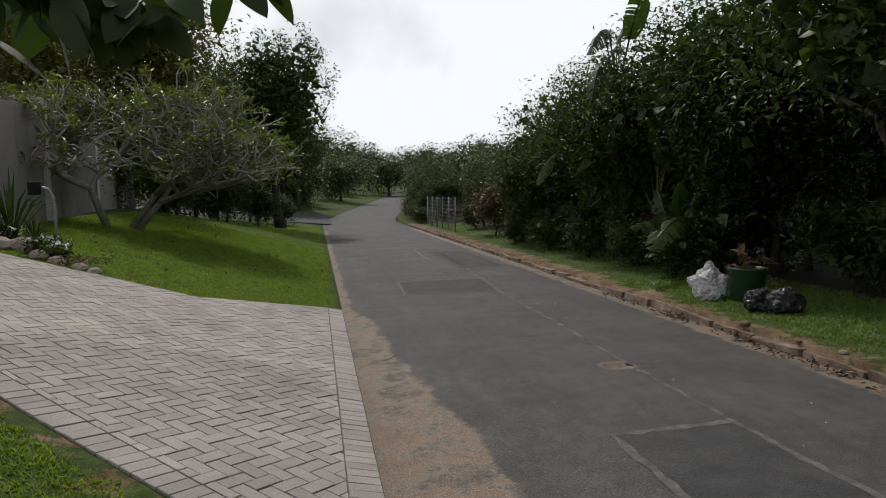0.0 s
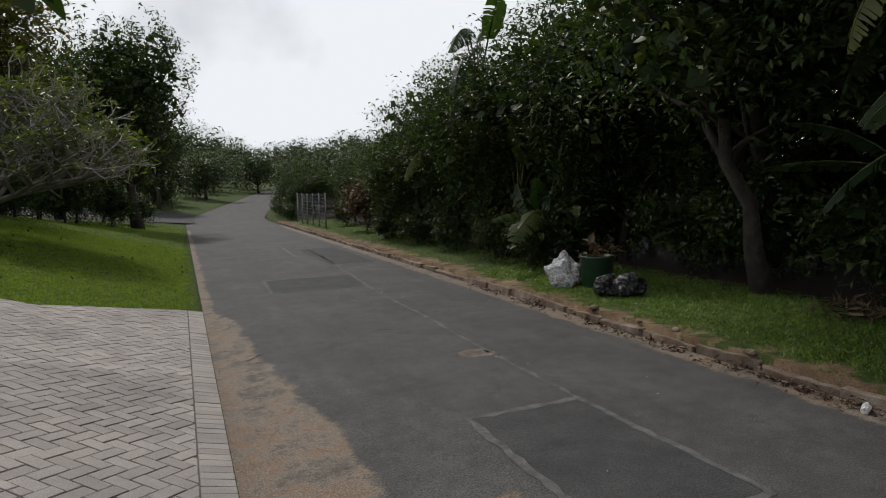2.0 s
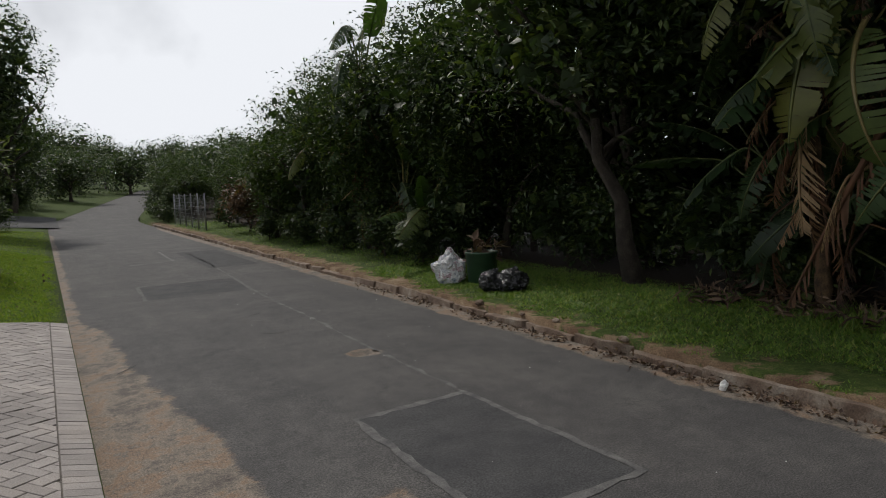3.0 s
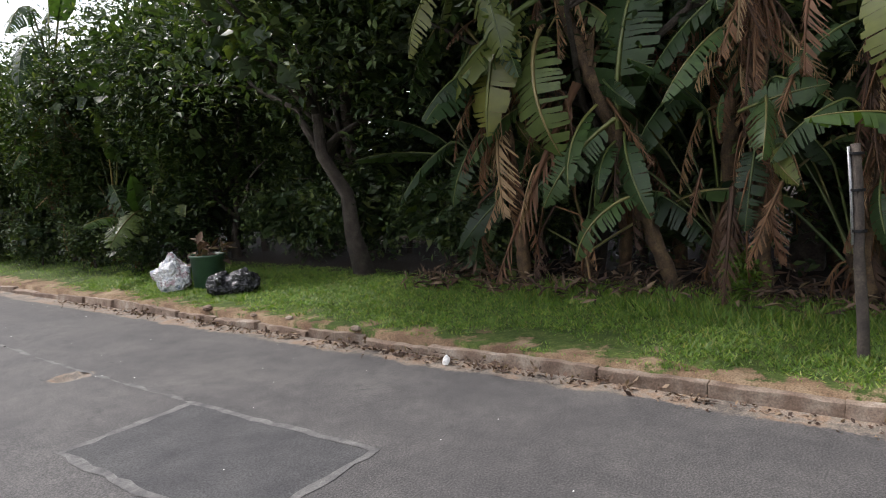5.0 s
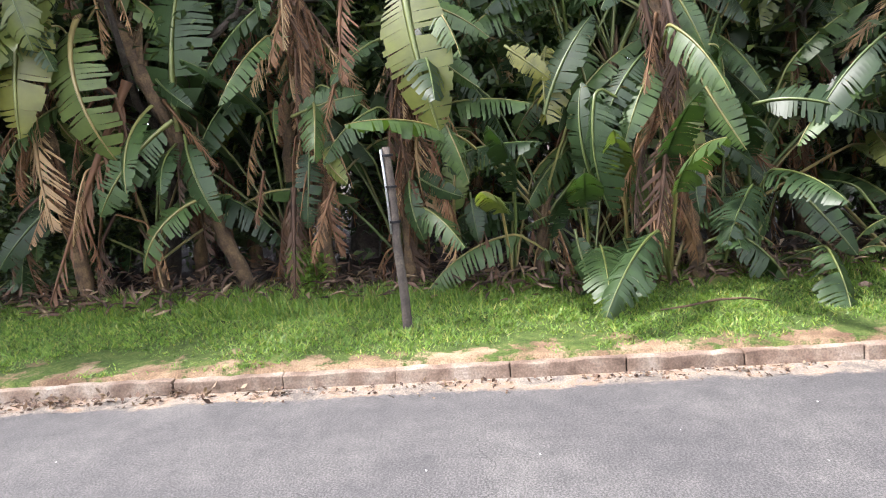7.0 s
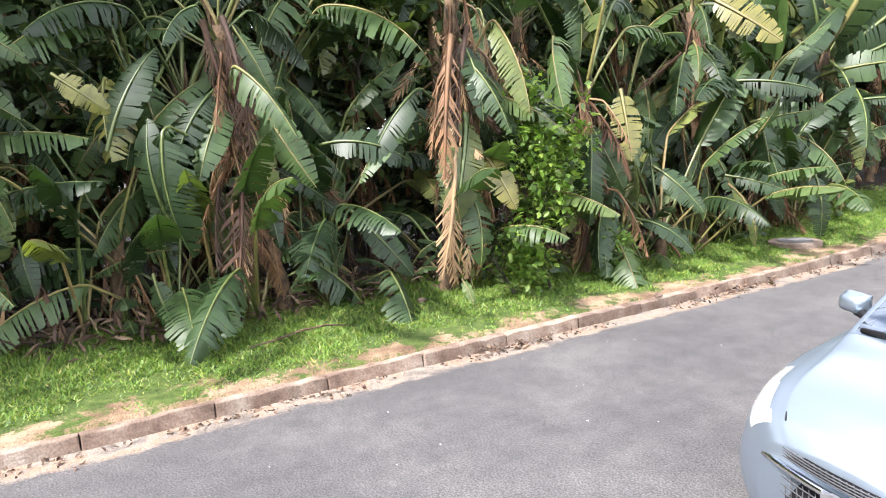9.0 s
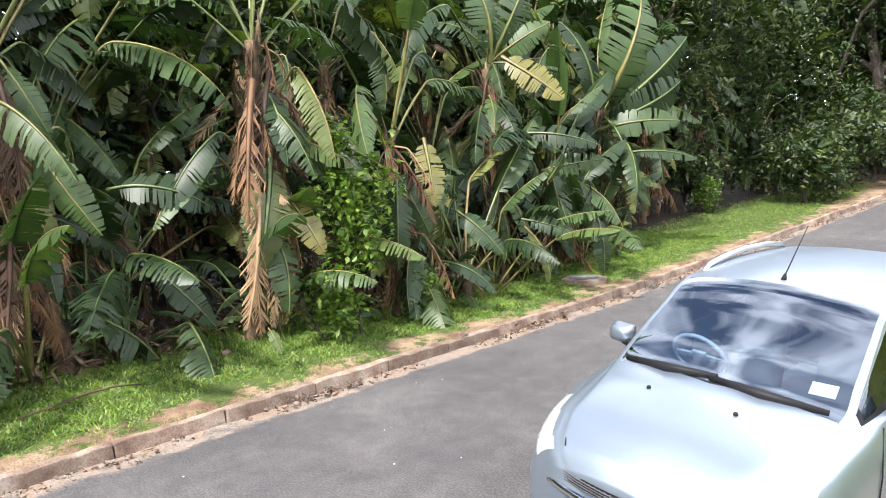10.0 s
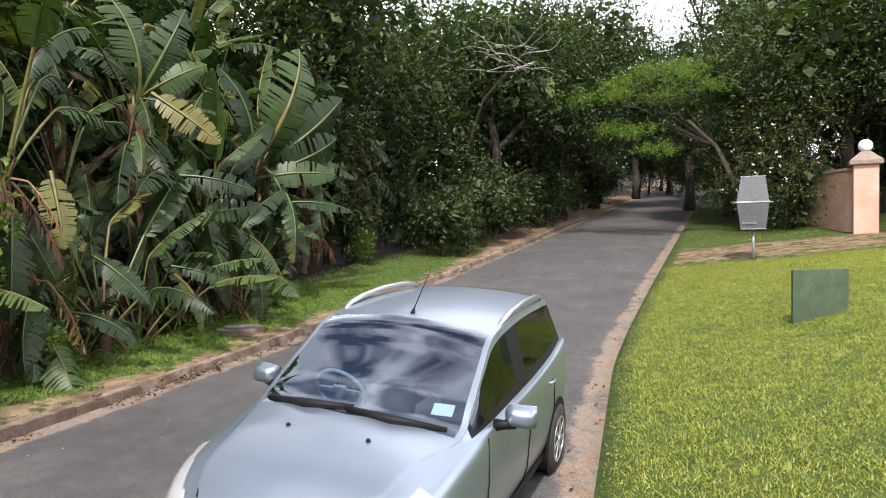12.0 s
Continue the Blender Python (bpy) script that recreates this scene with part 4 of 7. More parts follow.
keep(wood, [at(15.5 + (k % 3) * 0.8, 10.0 - 4.2 * k, 1.0 + 0.15 * (k % 3), k * 77) for k in range(8) if k != 1] + [at(12.6, 8.2, 0.75, 40), at(12.2, 4.2, 0.75, 160), at(15.0, 14.5, 1.0, 220), at(13.2, 1.0, 0.95, 310), at(13.5, -3.0, 0.95, 80), at(13.2, -8.0, 1.0, 150), at(14.0, 11.5, 0.95, 300), at(12.8, -19.0, 1.05, 20), at(-10, -52, 1.7, 30), at(-15, -47, 1.7, 130), at(-20, -40, 1.7, 230), at(9, -46, 1.5, 80), at(6, -60, 1.6, 170)])
# looser, lighter trees that close the row further down
elm = make_tree("broadleaf_tree", at(9.0, 19.5), 7, (2.5, 2.6, 2.6), 3.4, 400, 18, 0.165, M_LEAF_MID, "mid green bushy tree behind the verge", group=GROUP, r0=0.13, seed=8, lobes=9, spread=0.3)
keep(elm, [at(8.2, 17.6, 0.75, 15), at(8.0, 22.2, 0.72, 75), at(7.6, 24.6, 0.72, 195), at(9.4, 12.6, 0.8, 260), at(9.4, 24.0, 0.9, 90), at(8.8, 28.5, 0.55, 170), at(11.5, 17.0, 1.1, 250), at(9.0, 36.0, 0.55, 40), at(10.5, 42.0, 0.7, 140), at(13.0, 30.0, 0.8, 10), at(9.6, 21.8, 1.0, 55), at(9.5, 25.4, 0.75, 130), at(9.6, 31.0, 0.62, 280), at(9.8, 34.6, 0.65, 340), at(8.4, 44.5, 0.6, 100), at(8.0, 48.0, 0.62, 220), at(9.2, 51.5, 0.75, 300), at(9.0, 56.0, 0.8, 30)])
bush = make_tree("bush", at(8.55, 13.2), 3, (1.15, 1.3, 1.2), 1.1, 170, 15, 0.14, M_LEAF, "dark dense bush at the edge of the verge", "bush", "bushes along the verge", r0=0.05, seed=5, lobes=7, spread=0.2)
keep(bush, [at(9.3, 6.4, 0.9, 25), at(9.5, 8.9, 1.0, 115), at(9.0, 5.3, 0.75, 205), at(6.7, 43.6, 0.6, 30), at(6.8, 46.0, 0.75, 120), at(6.9, 48.6, 0.8, 220), at(7.3, 51.2, 0.9, 310), at(8.1, 54.6, 0.9, 70), at(7.6, 13.4, 0.6, 15), at(7.7, 15.6, 0.65, 140), at(7.5, 18.0, 0.6, 260), at(7.4, 21.0, 0.6, 40), at(7.2, 24.2, 0.6, 190)])
keep(bush, [at(8.6, 16.4, 1.0, 80), at(8.3, 19.5, 0.9, 130), at(8.2, 22.5, 0.9, 210), at(8.0, 25.5, 0.85, 10), at(7.9, 33.5, 0.7, 250), at(9.2, 10.2, 0.9, 50), at(9.7, 5.2, 0.9, 160), at(10.6, 8.6, 1.3, 290), at(10.3, 13.6, 1.2, 20), at(10.4, 3.2, 1.2, 200), at(10.8, 0.0, 1.3, 240), at(10.8, -3.2, 1.3, 60), at(10.6, -6.2, 1.3, 330), at(10.8, -9.4, 1.3, 100), at(10.2, -12.6, 1.2, 190), at(9.6, -15.6, 1.2, 280), at(8.6, -19.5, 1.1, 45), at(7.8, -23.0, 1.1, 75), at(6.8, -27.0, 1.2, 110), at(5.9, -31.0, 1.2, 165), at(5.0, -35, 1.3, 15)])
keep(bush, [at(5.85 + road_dx(y) + 1.25 + 0.4 * (k % 2), y, 1.15 + 0.25 * (k % 3), k * 83) for k, y in enumerate((-21.5, -24.2, -26.6, -29.2, -31.8, -34.4, -37.2, -40.2, -43.4, -47.0, -51.0))])
red_bush = make_tree("bush", at(7.7, 29.0), 3, (1.0, 1.2, 1.0), 1.3, 110, 22, 0.15, M_LEAF_RED, "reddish leafy bush beside the fence", "bush", "bushes along the verge", r0=0.05, seed=15, spread=0.22)
# tall shrubs, leafy down to the ground, that fill the thicket
shrub = make_tree("tall_shrub", at(10.6, 14.5), 7, (1.9, 2.1, 3.3), 3.0, 400, 16, 0.145, M_LEAF, "tall dark shrub, leafy down to the ground", "shrub", "shrubs of the thicket", r0=0.08, seed=17, lobes=13, spread=0.28, hollow=0.3)
SHRUBS = [(13.5, 8.5), (17.0, 11.5), (16.5, 3.5), (16.5, -5.5), (10.4, 1.4), (10.5, -0.4), (10.4, 3.6), (10.6, -5.0), (10.5, -8.2), (10.4, 10.6), (11.2, 5.6), (12.0, 2.6), (12.0, -0.6), (12.1, -3.8), (11.9, -7.0), (12.0, -10.2), (11.6, -13.4), (11.2, -16.8), (10.2, -20.4), (9.0, -24.2), (8.0, -28.4), (7.2, -32.6), (6.4, -37.2), (5.8, -42), (5.0, -47), (4.0, -53), (2.6, -59), (-0.5, -70), (-4.5, -72), (9.8, 18.4), (9.4, 22.3), (9.6, 26.4), (13.5, 15.0), (13.0, 10.0), (15.0, 5.0), (15.0, -2), (15, -9), (14, -16), (13, 20)]
keep(shrub, [at(x, y, 0.62 + 0.75 * ((i * 37) % 10) / 10, i * 67 % 360) for i, (x, y) in enumerate(SHRUBS)])
broad = make_tree("tall_shrub", at(10.2, 12.6), 7, (1.7, 1.8, 2.8), 2.7, 380, 15, 0.20, M_LEAF, "tall broad-leaved shrub in the thicket", "shrub", "shrubs of the thicket", r0=0.08, seed=18, lobes=15, spread=0.3, hollow=0.3, slim=0.34)
keep(broad, [at(x, y, sc, tn) for x, y, sc, tn in ((9.6, 16.8, 1.1, 40), (9.0, 20.6, 0.8, 90), (9.3, 24.6, 0.9, 150), (9.0, 29.0, 0.62, 220), (9.6, 33.5, 0.66, 300), (7.4, 45.5, 0.5, 20), (7.7, 52.0, 0.6, 130), (9.4, 60.0, 0.7, 250), (9.2, -18.6, 1.2, 10), (8.6, -22.4, 0.9, 60), (8.2, -26.2, 1.3, 110), (6.9, -30.4, 0.8, 170), (6.4, -34.6, 1.3, 230), (5.0, -39.6, 0.9, 290), (5.2, -44.4, 1.4, 350), (-1.2, -66, 1.5, 30), (3.2, -62, 1.3, 200))])
garden = make_tree("tall_shrub", at(-5.2, -27.5), 6, (2.3, 2.3, 2.8), 2.5, 460, 20, 0.13, M_LEAF, "tall rambling garden shrub with arching twigs", "shrub", "shrubs beyond the gate", r0=0.09, seed=19, lobes=12, spread=0.3, hollow=0.3)
keep(garden, [at(-4.6, -32.0, 1.05, 50), at(-6.0, -37.0, 1.1, 130), at(-7.2, -43.0, 1.2, 210), at(-8.5, -49.0, 1.3, 290), at(-6.2, -57.0, 1.5, 30), at(-4.4, -62.0, 1.6, 150), at(-9.5, -29.5, 1.1, 160), at(-12.5, -27.5, 1.2, 80), at(-8.0, -62, 1.3, 110), at(-15.5, -24, 1.2, 10), at(-9.5, -35.5, 1.2, 260), at(-3, -84, 2.3, 20), at(-8, -84, 2.4, 140), at(2.5, -84, 2.3, 250), at(-6, -78, 1.8, 70), at(-13, -82, 2.4, 310)])
# far end of the road
far = make_tree("broadleaf_tree", at(15, 62), 10, (4.2, 4.2, 3.6), 3.0, 320, 12, 0.36, M_LEAF, "distant dark green tree", group="trees at the end of the road", r0=0.2, seed=21, lobes=10, spread=0.42, core=900)
keep(far, [at(14.5, 52, 0.85, 50), at(20, 75, 1.0, 140), at(17, 90, 1.1, 200), at(3, 84, 1.0, 100), at(-1.5, 70, 0.9, 10), at(-6, 66, 1.1, 300), at(10, 128, 1.5, 35), at(22, 120, 1.5, 80), at(-2, 118, 1.4, 170), at(30, 100, 1.5, 220), at(-14, 80, 1.4, 60), at(35, 140, 1.9, 0), at(5, 150, 1.9, 90), at(-20, 140, 1.9, 40), at(18, 46, 0.9, 300), at(10.2, 57, 0.72, 20), at(11.9, 68, 0.85, 60), at(14.2, 80, 0.9, 75), at(-3, 78, 0.9, 40), at(1.5, 98, 1.0, 10), at(22, 104, 1.1, 33), at(12, 112, 1.2, 66), at(5, 108, 1.1, 99), at(18, 130, 1.5, 12), at(-8, 104, 1.3, 55)])
# behind the lawn and wall on the house side
dark = make_tree("broadleaf_tree", at(-2.0, 38.5), 12, (4.0, 3.6, 4.8), 6.9, 1000, 18, 0.21, M_LEAF, "tall dense dark evergreen tree", group="trees behind the lawn", r0=0.28, seed=31, lobes=20, spread=0.20, core=4000)
keep(dark, [at(-1.8, 63.0, 0.9, 130), at(-6.5, 45.0, 1.0, 60), at(-14, 40.0, 1.1, 210)])
russet = make_tree("broadleaf_tree", at(-7.4, 33.5), 10, (3.0, 3.0, 3.6), 6.6, 420, 16, 0.22, M_LEAF_OLIVE, "tall olive tree with russet tips", group="trees behind the lawn", r0=0.2, seed=41, lobes=10, spread=0.34)
keep(russet, [at(-6.6, 31.0, 1.2, 200), at(-10.0, 30.5, 1.2, 300), at(-10.5, 28.0, 1.0, 70), at(-13.5, 22.0, 1.0, 160), at(-12.0, 15.5, 0.85, 250), at(-9.8, 20.5, 0.75, 30), at(-9.6, 24.5, 0.8, 330)])
hedge = make_tree("bush", at(-3.1, 37.5), 3, (1.5, 1.7, 1.7), 1.5, 190, 28, 0.16, M_LEAF, "green shrub at the end of the lawn", "bush", "shrubs at the end of the lawn", r0=0.06, seed=51, spread=0.24)
keep(hedge, [at(-4.6, 33.0, 0.95, 120), at(-5.6, 28.6, 0.85, 200), at(-2.2, 43.5, 0.8, 30), at(-1.6, 64, 1.1, 90), at(-6.3, 37.5, 1.3, 250)])
keep(shrub, [at(-8.2, 24.5, 0.7, 10), at(-7.6, 28.0, 0.8, 80), at(-6.9, 31.5, 0.8, 140), at(-6.0, 35.5, 0.85, 200), at(-5.0, 39.5, 0.9, 260), at(-4.2, 44.0, 0.8, 320), at(-9.0, 36.0, 1.1, 40), at(-3.0, 68.0, 1.0, 70), at(-1.5, 76.0, 1.0, 130), at(12.2, 50.0, 0.9, 190), at(13.6, 56.0, 0.9, 250), at(14.6, 63.0, 1.0, 310), at(15.6, 72.0, 1.0, 20), at(17.5, 84.0, 1.1, 110), at(2.0, 88.0, 1.0, 170), at(4.5, 100.0, 1.1, 230), at(20.0, 96.0, 1.2, 290), at(-8.0, 62.0, 1.1, 30), at(-12.0, 63.0, 1.2, 120), at(-17.0, 64.0, 1.2, 180), at(-11.0, 44.0, 1.1, 60)])
# where the road climbs away behind the car
climb = make_tree("broadleaf_tree", at(-8.8, -30.0), 9, (4.0, 4.0, 3.9), 5.0, 800, 19, 0.155, M_LEAF, "spreading leafy tree over the garden gate", group=GROUP, r0=0.24, seed=61, lobes=12, spread=0.34, core=900)
keep(climb, [at(-3.2, -45.0, 1.35, 20), at(-6.8, -33.5, 1.25, 310), at(-10.8, -26.5, 1.15, 240), at(-13.5, -24.5, 1.0, 90), at(-5.5, -39.0, 1.1, 200), at(-13.5, -36.0, 1.4, 40), at(-12, -50.0, 1.5, 130), at(-3.0, -66, 1.3, 0), at(-10, -72, 1.7, 70), at(2.5, -76, 1.5, 250), at(-19, -30, 1.4, 10), at(-8.5, -46.0, 1.9, 150), at(-13.0, -42.0, 1.9, 20), at(-7.6, -29.0, 1.25, 75), at(-11.0, -31.0, 1.35, 255), at(-4.4, -36.0, 1.15, 100)])
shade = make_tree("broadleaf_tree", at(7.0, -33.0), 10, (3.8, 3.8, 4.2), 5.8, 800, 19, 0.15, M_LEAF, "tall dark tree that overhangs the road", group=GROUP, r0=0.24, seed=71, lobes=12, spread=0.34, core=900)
keep(shade, [at(5.0, -33.5, 1.15, 20), at(5.6, -29.0, 1.2, 250), at(3.9, -37.0, 1.35, 60), at(2.6, -45.5, 1.5, 190), at(0.0, -60.0, 1.5, 50), at(8.6, -19.0, 1.15, 330), at(9.5, -25.0, 1.0, 80), at(5.2, -41.5, 1.0, 160), at(11.0, -36.0, 1.3, 220), at(3.2, -51.0, 1.1, 300), at(8.0, -52.0, 1.4, 30), at(6.0, -66, 1.5, 110), at(14.0, -28.0, 1.3, 140)])

# wild bananas: position, stem height, fan, kind, stem lean, leaves, dead, pale, size; the front row first
rnd = random.Random(77)
FRONT_ROW = [
    (8.6, 2.5, 4.3, 150, "tall", (-0.2, 1.6), 4, 4, 0, 1.1),
    (8.45, 1.5, 4.0, 110, "dry", (-0.1, 0.1), 5, 12, 0, 1.0),
    (8.4, 0.5, 3.6, 70, "dry", (-0.2, -0.2), 5, 12, 0, 1.05),
    (8.6, -1.1, 0.9, 95, "clump", (0, -0.1), 6, 8, 0, 0.95),
    (8.15, -2.95, 3.3, 60, "dry", (-0.1, 0.5), 6, 8, 0, 1.1),
    (7.7, -4.95, 3.7, 85, "dry", (-0.1, -0.25), 7, 8, 0, 1.1),
    (7.45, -7.1, 2.5, 120, "dry", (0, -0.1), 6, 9, 0, 1.0),
    (7.35, -8.6, 0.5, 90, "clump", (0, 0), 7, 3, 0, 1.1),
    (7.7, -10.0, 3.8, 80, "tall", (0.2, 0), 3, 6, 0, 1.1),
]
FURTHER_ROW = [
    (7.75, -11.6, 1.6, 95, "tall", (0, 0), 6, 6, 0, 1.1),
    (7.8, -13.6, 3.0, 70, "tall", (0, 0), 3, 6, 0, 1.1),
]
SECOND_ROW = [
    (8.6, 4.7, 3.9, 200, "tall", (-0.35, 0.2), 9, 9, 2, 1.15),
    (8.6, -17.0, 3.4, 110, "tall", (0, 0), 9, 8, 0, 1.1),
    (8.4, -20.0, 3.6, 80, "tall", (0, 0), 9, 8, 0, 1.1),
    (7.9, -23.5, 2.0, 95, "tall", (0, 0), 9, 6, 0, 1.1),
    (7.2, -27.5, 0.8, 100, "clump", (0, 0), 9, 4, 0, 1.1),
    (9.0, -9.6, 2.2, 85, "tall", (0, 0), 9, 5, 0, 1.15),
    (9.2, -11.4, 3.2, 100, "tall", (0.1, 0), 9, 5, 1, 1.15),
    (9.0, -13.4, 1.6, 75, "tall", (0, 0.1), 9, 5, 0, 1.15),
    (9.3, -14.2, 4.2, 95, "tall", (0, 0), 9, 5, 0, 1.15),
]
THIRD_ROW = [
    (9.1, -16.0, 2.0, 110, "tall", (-0.1, 0), 9, 5, 0, 1.1),
    (9.2, -18.4, 2.6, 80, "tall", (0, 0), 9, 5, 0, 1.1),
    (9.4, -7.6, 3.8, 95, "tall", (0, 0), 9, 5, 1, 1.1),
    (9.1, 4.0, 0.6, 80, "clump", (0, 0), 9, 5, 0, 0.95),
    (9.2, 2.2, 0.8, 110, "clump", (0, 0), 9, 5, 0, 1.0),
    (9.0, 0.7, 0.5, 60, "clump", (0, 0), 9, 5, 0, 0.95),
    (9.3, -3.9, 0.8, 90, "clump", (0, 0), 9, 5, 0, 1.0),
    (9.4, 5.6, 1.2, 120, "tall", (0, 0), 9, 5, 0, 1.0),
    (8.2, 17.3, 4.6, 60, "tall", (-0.2, 0), 9, 4, 0, 1.1),
]
OUTER_ROW = [
    (8.6, 21.0, 2.2, 40, "tall", (0, 0), 8, 4, 0, 1.0),
    (8.1, 13.9, 0.6, 45, "clump", (0, 0), 10, 2, 0, 0.9),
    (8.4, 15.8, 1.4, 75, "clump", (0, 0), 10, 2, 0, 0.9),
]
PLANTS = FRONT_ROW + FURTHER_ROW + SECOND_ROW + THIRD_ROW + OUTER_ROW
for i in range(36):
    PLANTS.append((rnd.uniform(9.2, 11.2), 5.5 - i * 0.72 + rnd.uniform(-0.4, 0.4), rnd.uniform(2.4, 5.2), rnd.uniform(40, 140), rnd.choice(("tall", "dry", "tall")), (rnd.uniform(-0.3, 0.3), rnd.uniform(-0.4, 0.4)), 9, rnd.randint(5, 9), rnd.randint(0, 1), rnd.uniform(1.0, 1.2)))
for i in range(34):
    y = (-0.6 - i * 0.6 if i < 5 else -1.2 - (i - 5) * 0.45) + rnd.uniform(-0.5, 0.5)
    PLANTS.append((rnd.uniform(8.1, 8.9) - 0.75 * smooth(3.5, 6, -y), y, 0.05, rnd.uniform(0, 180), "clump", (0, 0), rnd.randint(4, 7), 1, 0, rnd.uniform(0.6, 1.0)))
GROVE = []
for i, (x, y, h, fan, kind, lean, nl, nd, npale, size) in enumerate(PLANTS):
    GROVE.append(wild_banana(x, y, h, fan, kind, 100 + i, lean, nl, nd + (16 if kind == "dry" else 9) * (h > 1), npale, size, (0 if h < 1 else 5)))
# single leaves that stand out along the front row: form, foot, tip
dress(GROVE[0], [("blade_pale", 8.00, 4.03, 4.03, 7.40, 5.34, 2.56), ("blade_pale", 7.95, 4.43, 4.13, 7.53, 4.56, 2.38), ("blade_pale", 8.00, 5.20, 4.55, 7.71, 5.35, 3.66), ("blade_torn", 8.15, 4.05, 3.74, 7.83, 3.68, 2.08), ("blade_torn", 8.50, 3.22, 2.39, 8.75, 2.94, 4.48), ("blade_torn", 8.10, 3.11, 2.48, 7.67, 3.88, 1.46), ("blade_torn", 8.30, 5.16, 2.45, 7.95, 5.47, 1.47), ("blade_torn", 8.20, 2.73, 1.59, 7.79, 3.53, 0.77), ("blade_dead", 8.30, 3.66, 2.98, 7.61, 4.59, 0.49), ("blade_dead", 8.30, 4.85, 2.86, 7.96, 4.63, 1.29)], 200)
dress(GROVE[1], [("blade_torn", 8.00, 1.67, 2.43, 8.07, 0.83, 2.63), ("blade", 7.95, 1.85, 2.16, 7.91, 1.81, 2.63), ("blade_dead", 8.00, 1.61, 4.27, 7.71, 1.60, 3.13), ("blade_dead", 8.00, 1.46, 4.07, 7.64, 1.79, 2.89), ("blade_dead", 8.10, 1.88, 4.14, 7.92, 1.39, 3.13), ("blade_dead", 8.00, 1.10, 2.87, 7.71, 1.33, 2.06), ("blade_dead", 8.00, 2.06, 1.84, 7.76, 2.15, 1.20), ("blade_dead", 8.00, 1.25, 1.66, 7.69, 1.52, 0.78), ("blade_dead", 8.05, 1.75, 1.62, 7.73, 1.77, 0.38)], 201)
dress(GROVE[2], [("blade_pale", 7.80, 0.28, 3.89, 7.48, -0.03, 2.15), ("blade_dead", 7.95, 0.92, 3.88, 7.64, 0.98, 2.70), ("blade", 8.10, -0.09, 1.12, 8.14, -0.20, 2.05), ("blade", 8.10, -0.30, 1.43, 7.91, -0.37, 0.87)], 202)
dress(GROVE[3], [("blade", 8.20, -1.20, 2.26, 8.37, -1.81, 3.35), ("blade_pale", 8.00, -0.78, 3.03, 7.92, -1.26, 2.63), ("blade", 8.00, -1.70, 1.49, 8.04, -1.61, 2.58), ("blade", 7.75, -1.44, 0.97, 7.56, -1.65, 0.25)], 203)
dress(GROVE[4], [("blade", 7.80, -2.77, 1.67, 7.60, -2.76, 1.08), ("blade_torn", 7.90, -3.45, 2.20, 7.36, -4.37, 1.94), ("blade", 7.80, -3.73, 1.40, 7.31, -4.27, 0.58), ("blade_dead", 7.95, -2.47, 3.62, 7.63, -2.55, 2.14), ("blade_dead", 7.90, -2.25, 3.58, 7.62, -2.47, 2.20), ("blade_dead", 7.75, -2.45, 2.03, 7.38, -2.20, 0.67), ("blade_dead", 7.90, -2.63, 2.14, 7.72, -2.55, 1.74), ("blade_dead", 7.70, -2.47, 1.34, 7.46, -2.30, 0.68)], 204)
dress(GROVE[5], [("blade_torn", 8.00, -5.25, 2.50, 8.19, -4.31, 2.27), ("blade_pale", 7.13, -5.02, 2.47, 6.93, -4.65, 1.20), ("blade_pale", 7.18, -5.20, 2.07, 6.81, -5.47, 1.29), ("blade_dead", 7.18, -4.90, 3.37, 6.91, -4.55, 1.72), ("blade_dead", 7.13, -5.10, 3.49, 6.91, -4.75, 2.15), ("blade_dead", 7.13, -4.82, 2.29, 6.87, -4.40, 0.57), ("blade_dead", 7.08, -4.99, 1.49, 6.88, -4.74, 0.53), ("blade_dead", 7.18, -4.72, 1.77, 6.88, -4.58, 0.48), ("blade_dead", 7.18, -5.21, 1.40, 6.99, -5.01, 0.61), ("blade", 6.55, -4.47, 0.62, 6.34, -4.48, 0.37)], 205)
dress(GROVE[6], [("blade", 8.20, -6.71, 2.34, 8.25, -6.27, 2.52), ("blade_pale", 7.08, -7.53, 2.73, 6.81, -7.44, 1.75), ("blade_dead", 7.18, -7.35, 2.17, 7.10, -6.61, 0.88), ("blade_dead", 7.18, -7.25, 2.03, 6.97, -6.99, 1.03), ("blade_dead", 7.23, -7.16, 1.89, 6.95, -7.21, 1.23), ("blade", 6.95, -7.64, 0.94, 6.24, -8.00, 0.47)], 206)
dress(GROVE[7], [("blade", 7.05, -8.11, 1.65, 6.39, -8.40, 0.97)], 207)
dress(GROVE[8], [("blade_torn", 7.15, -10.03, 2.84, 6.10, -10.68, 2.57), ("blade", 6.85, -9.52, 1.28, 6.42, -9.56, 0.35), ("blade_torn", 6.85, -9.45, 1.42, 6.09, -9.86, 1.16), ("blade_torn", 7.05, -10.34, 2.20, 6.14, -10.91, 2.34), ("blade", 6.95, -10.36, 2.00, 6.64, -10.45, 2.47), ("blade_torn", 7.90, -10.12, 4.15, 8.55, -9.40, 4.86), ("blade_torn", 7.90, -10.12, 4.15, 8.27, -9.75, 5.83), ("blade_torn", 7.90, -10.12, 4.15, 7.29, -10.58, 5.67), ("blade_torn", 7.90, -10.12, 4.15, 7.01, -10.72, 4.76), ("blade_torn", 7.90, -10.12, 4.15, 7.18, -10.48, 3.98), ("blade_pale", 7.60, -10.07, 4.20, 6.66, -10.55, 3.39)], 208)
dress(GROVE[9], [("blade", 6.75, -11.59, 1.36, 6.51, -11.41, 0.25)], 209)
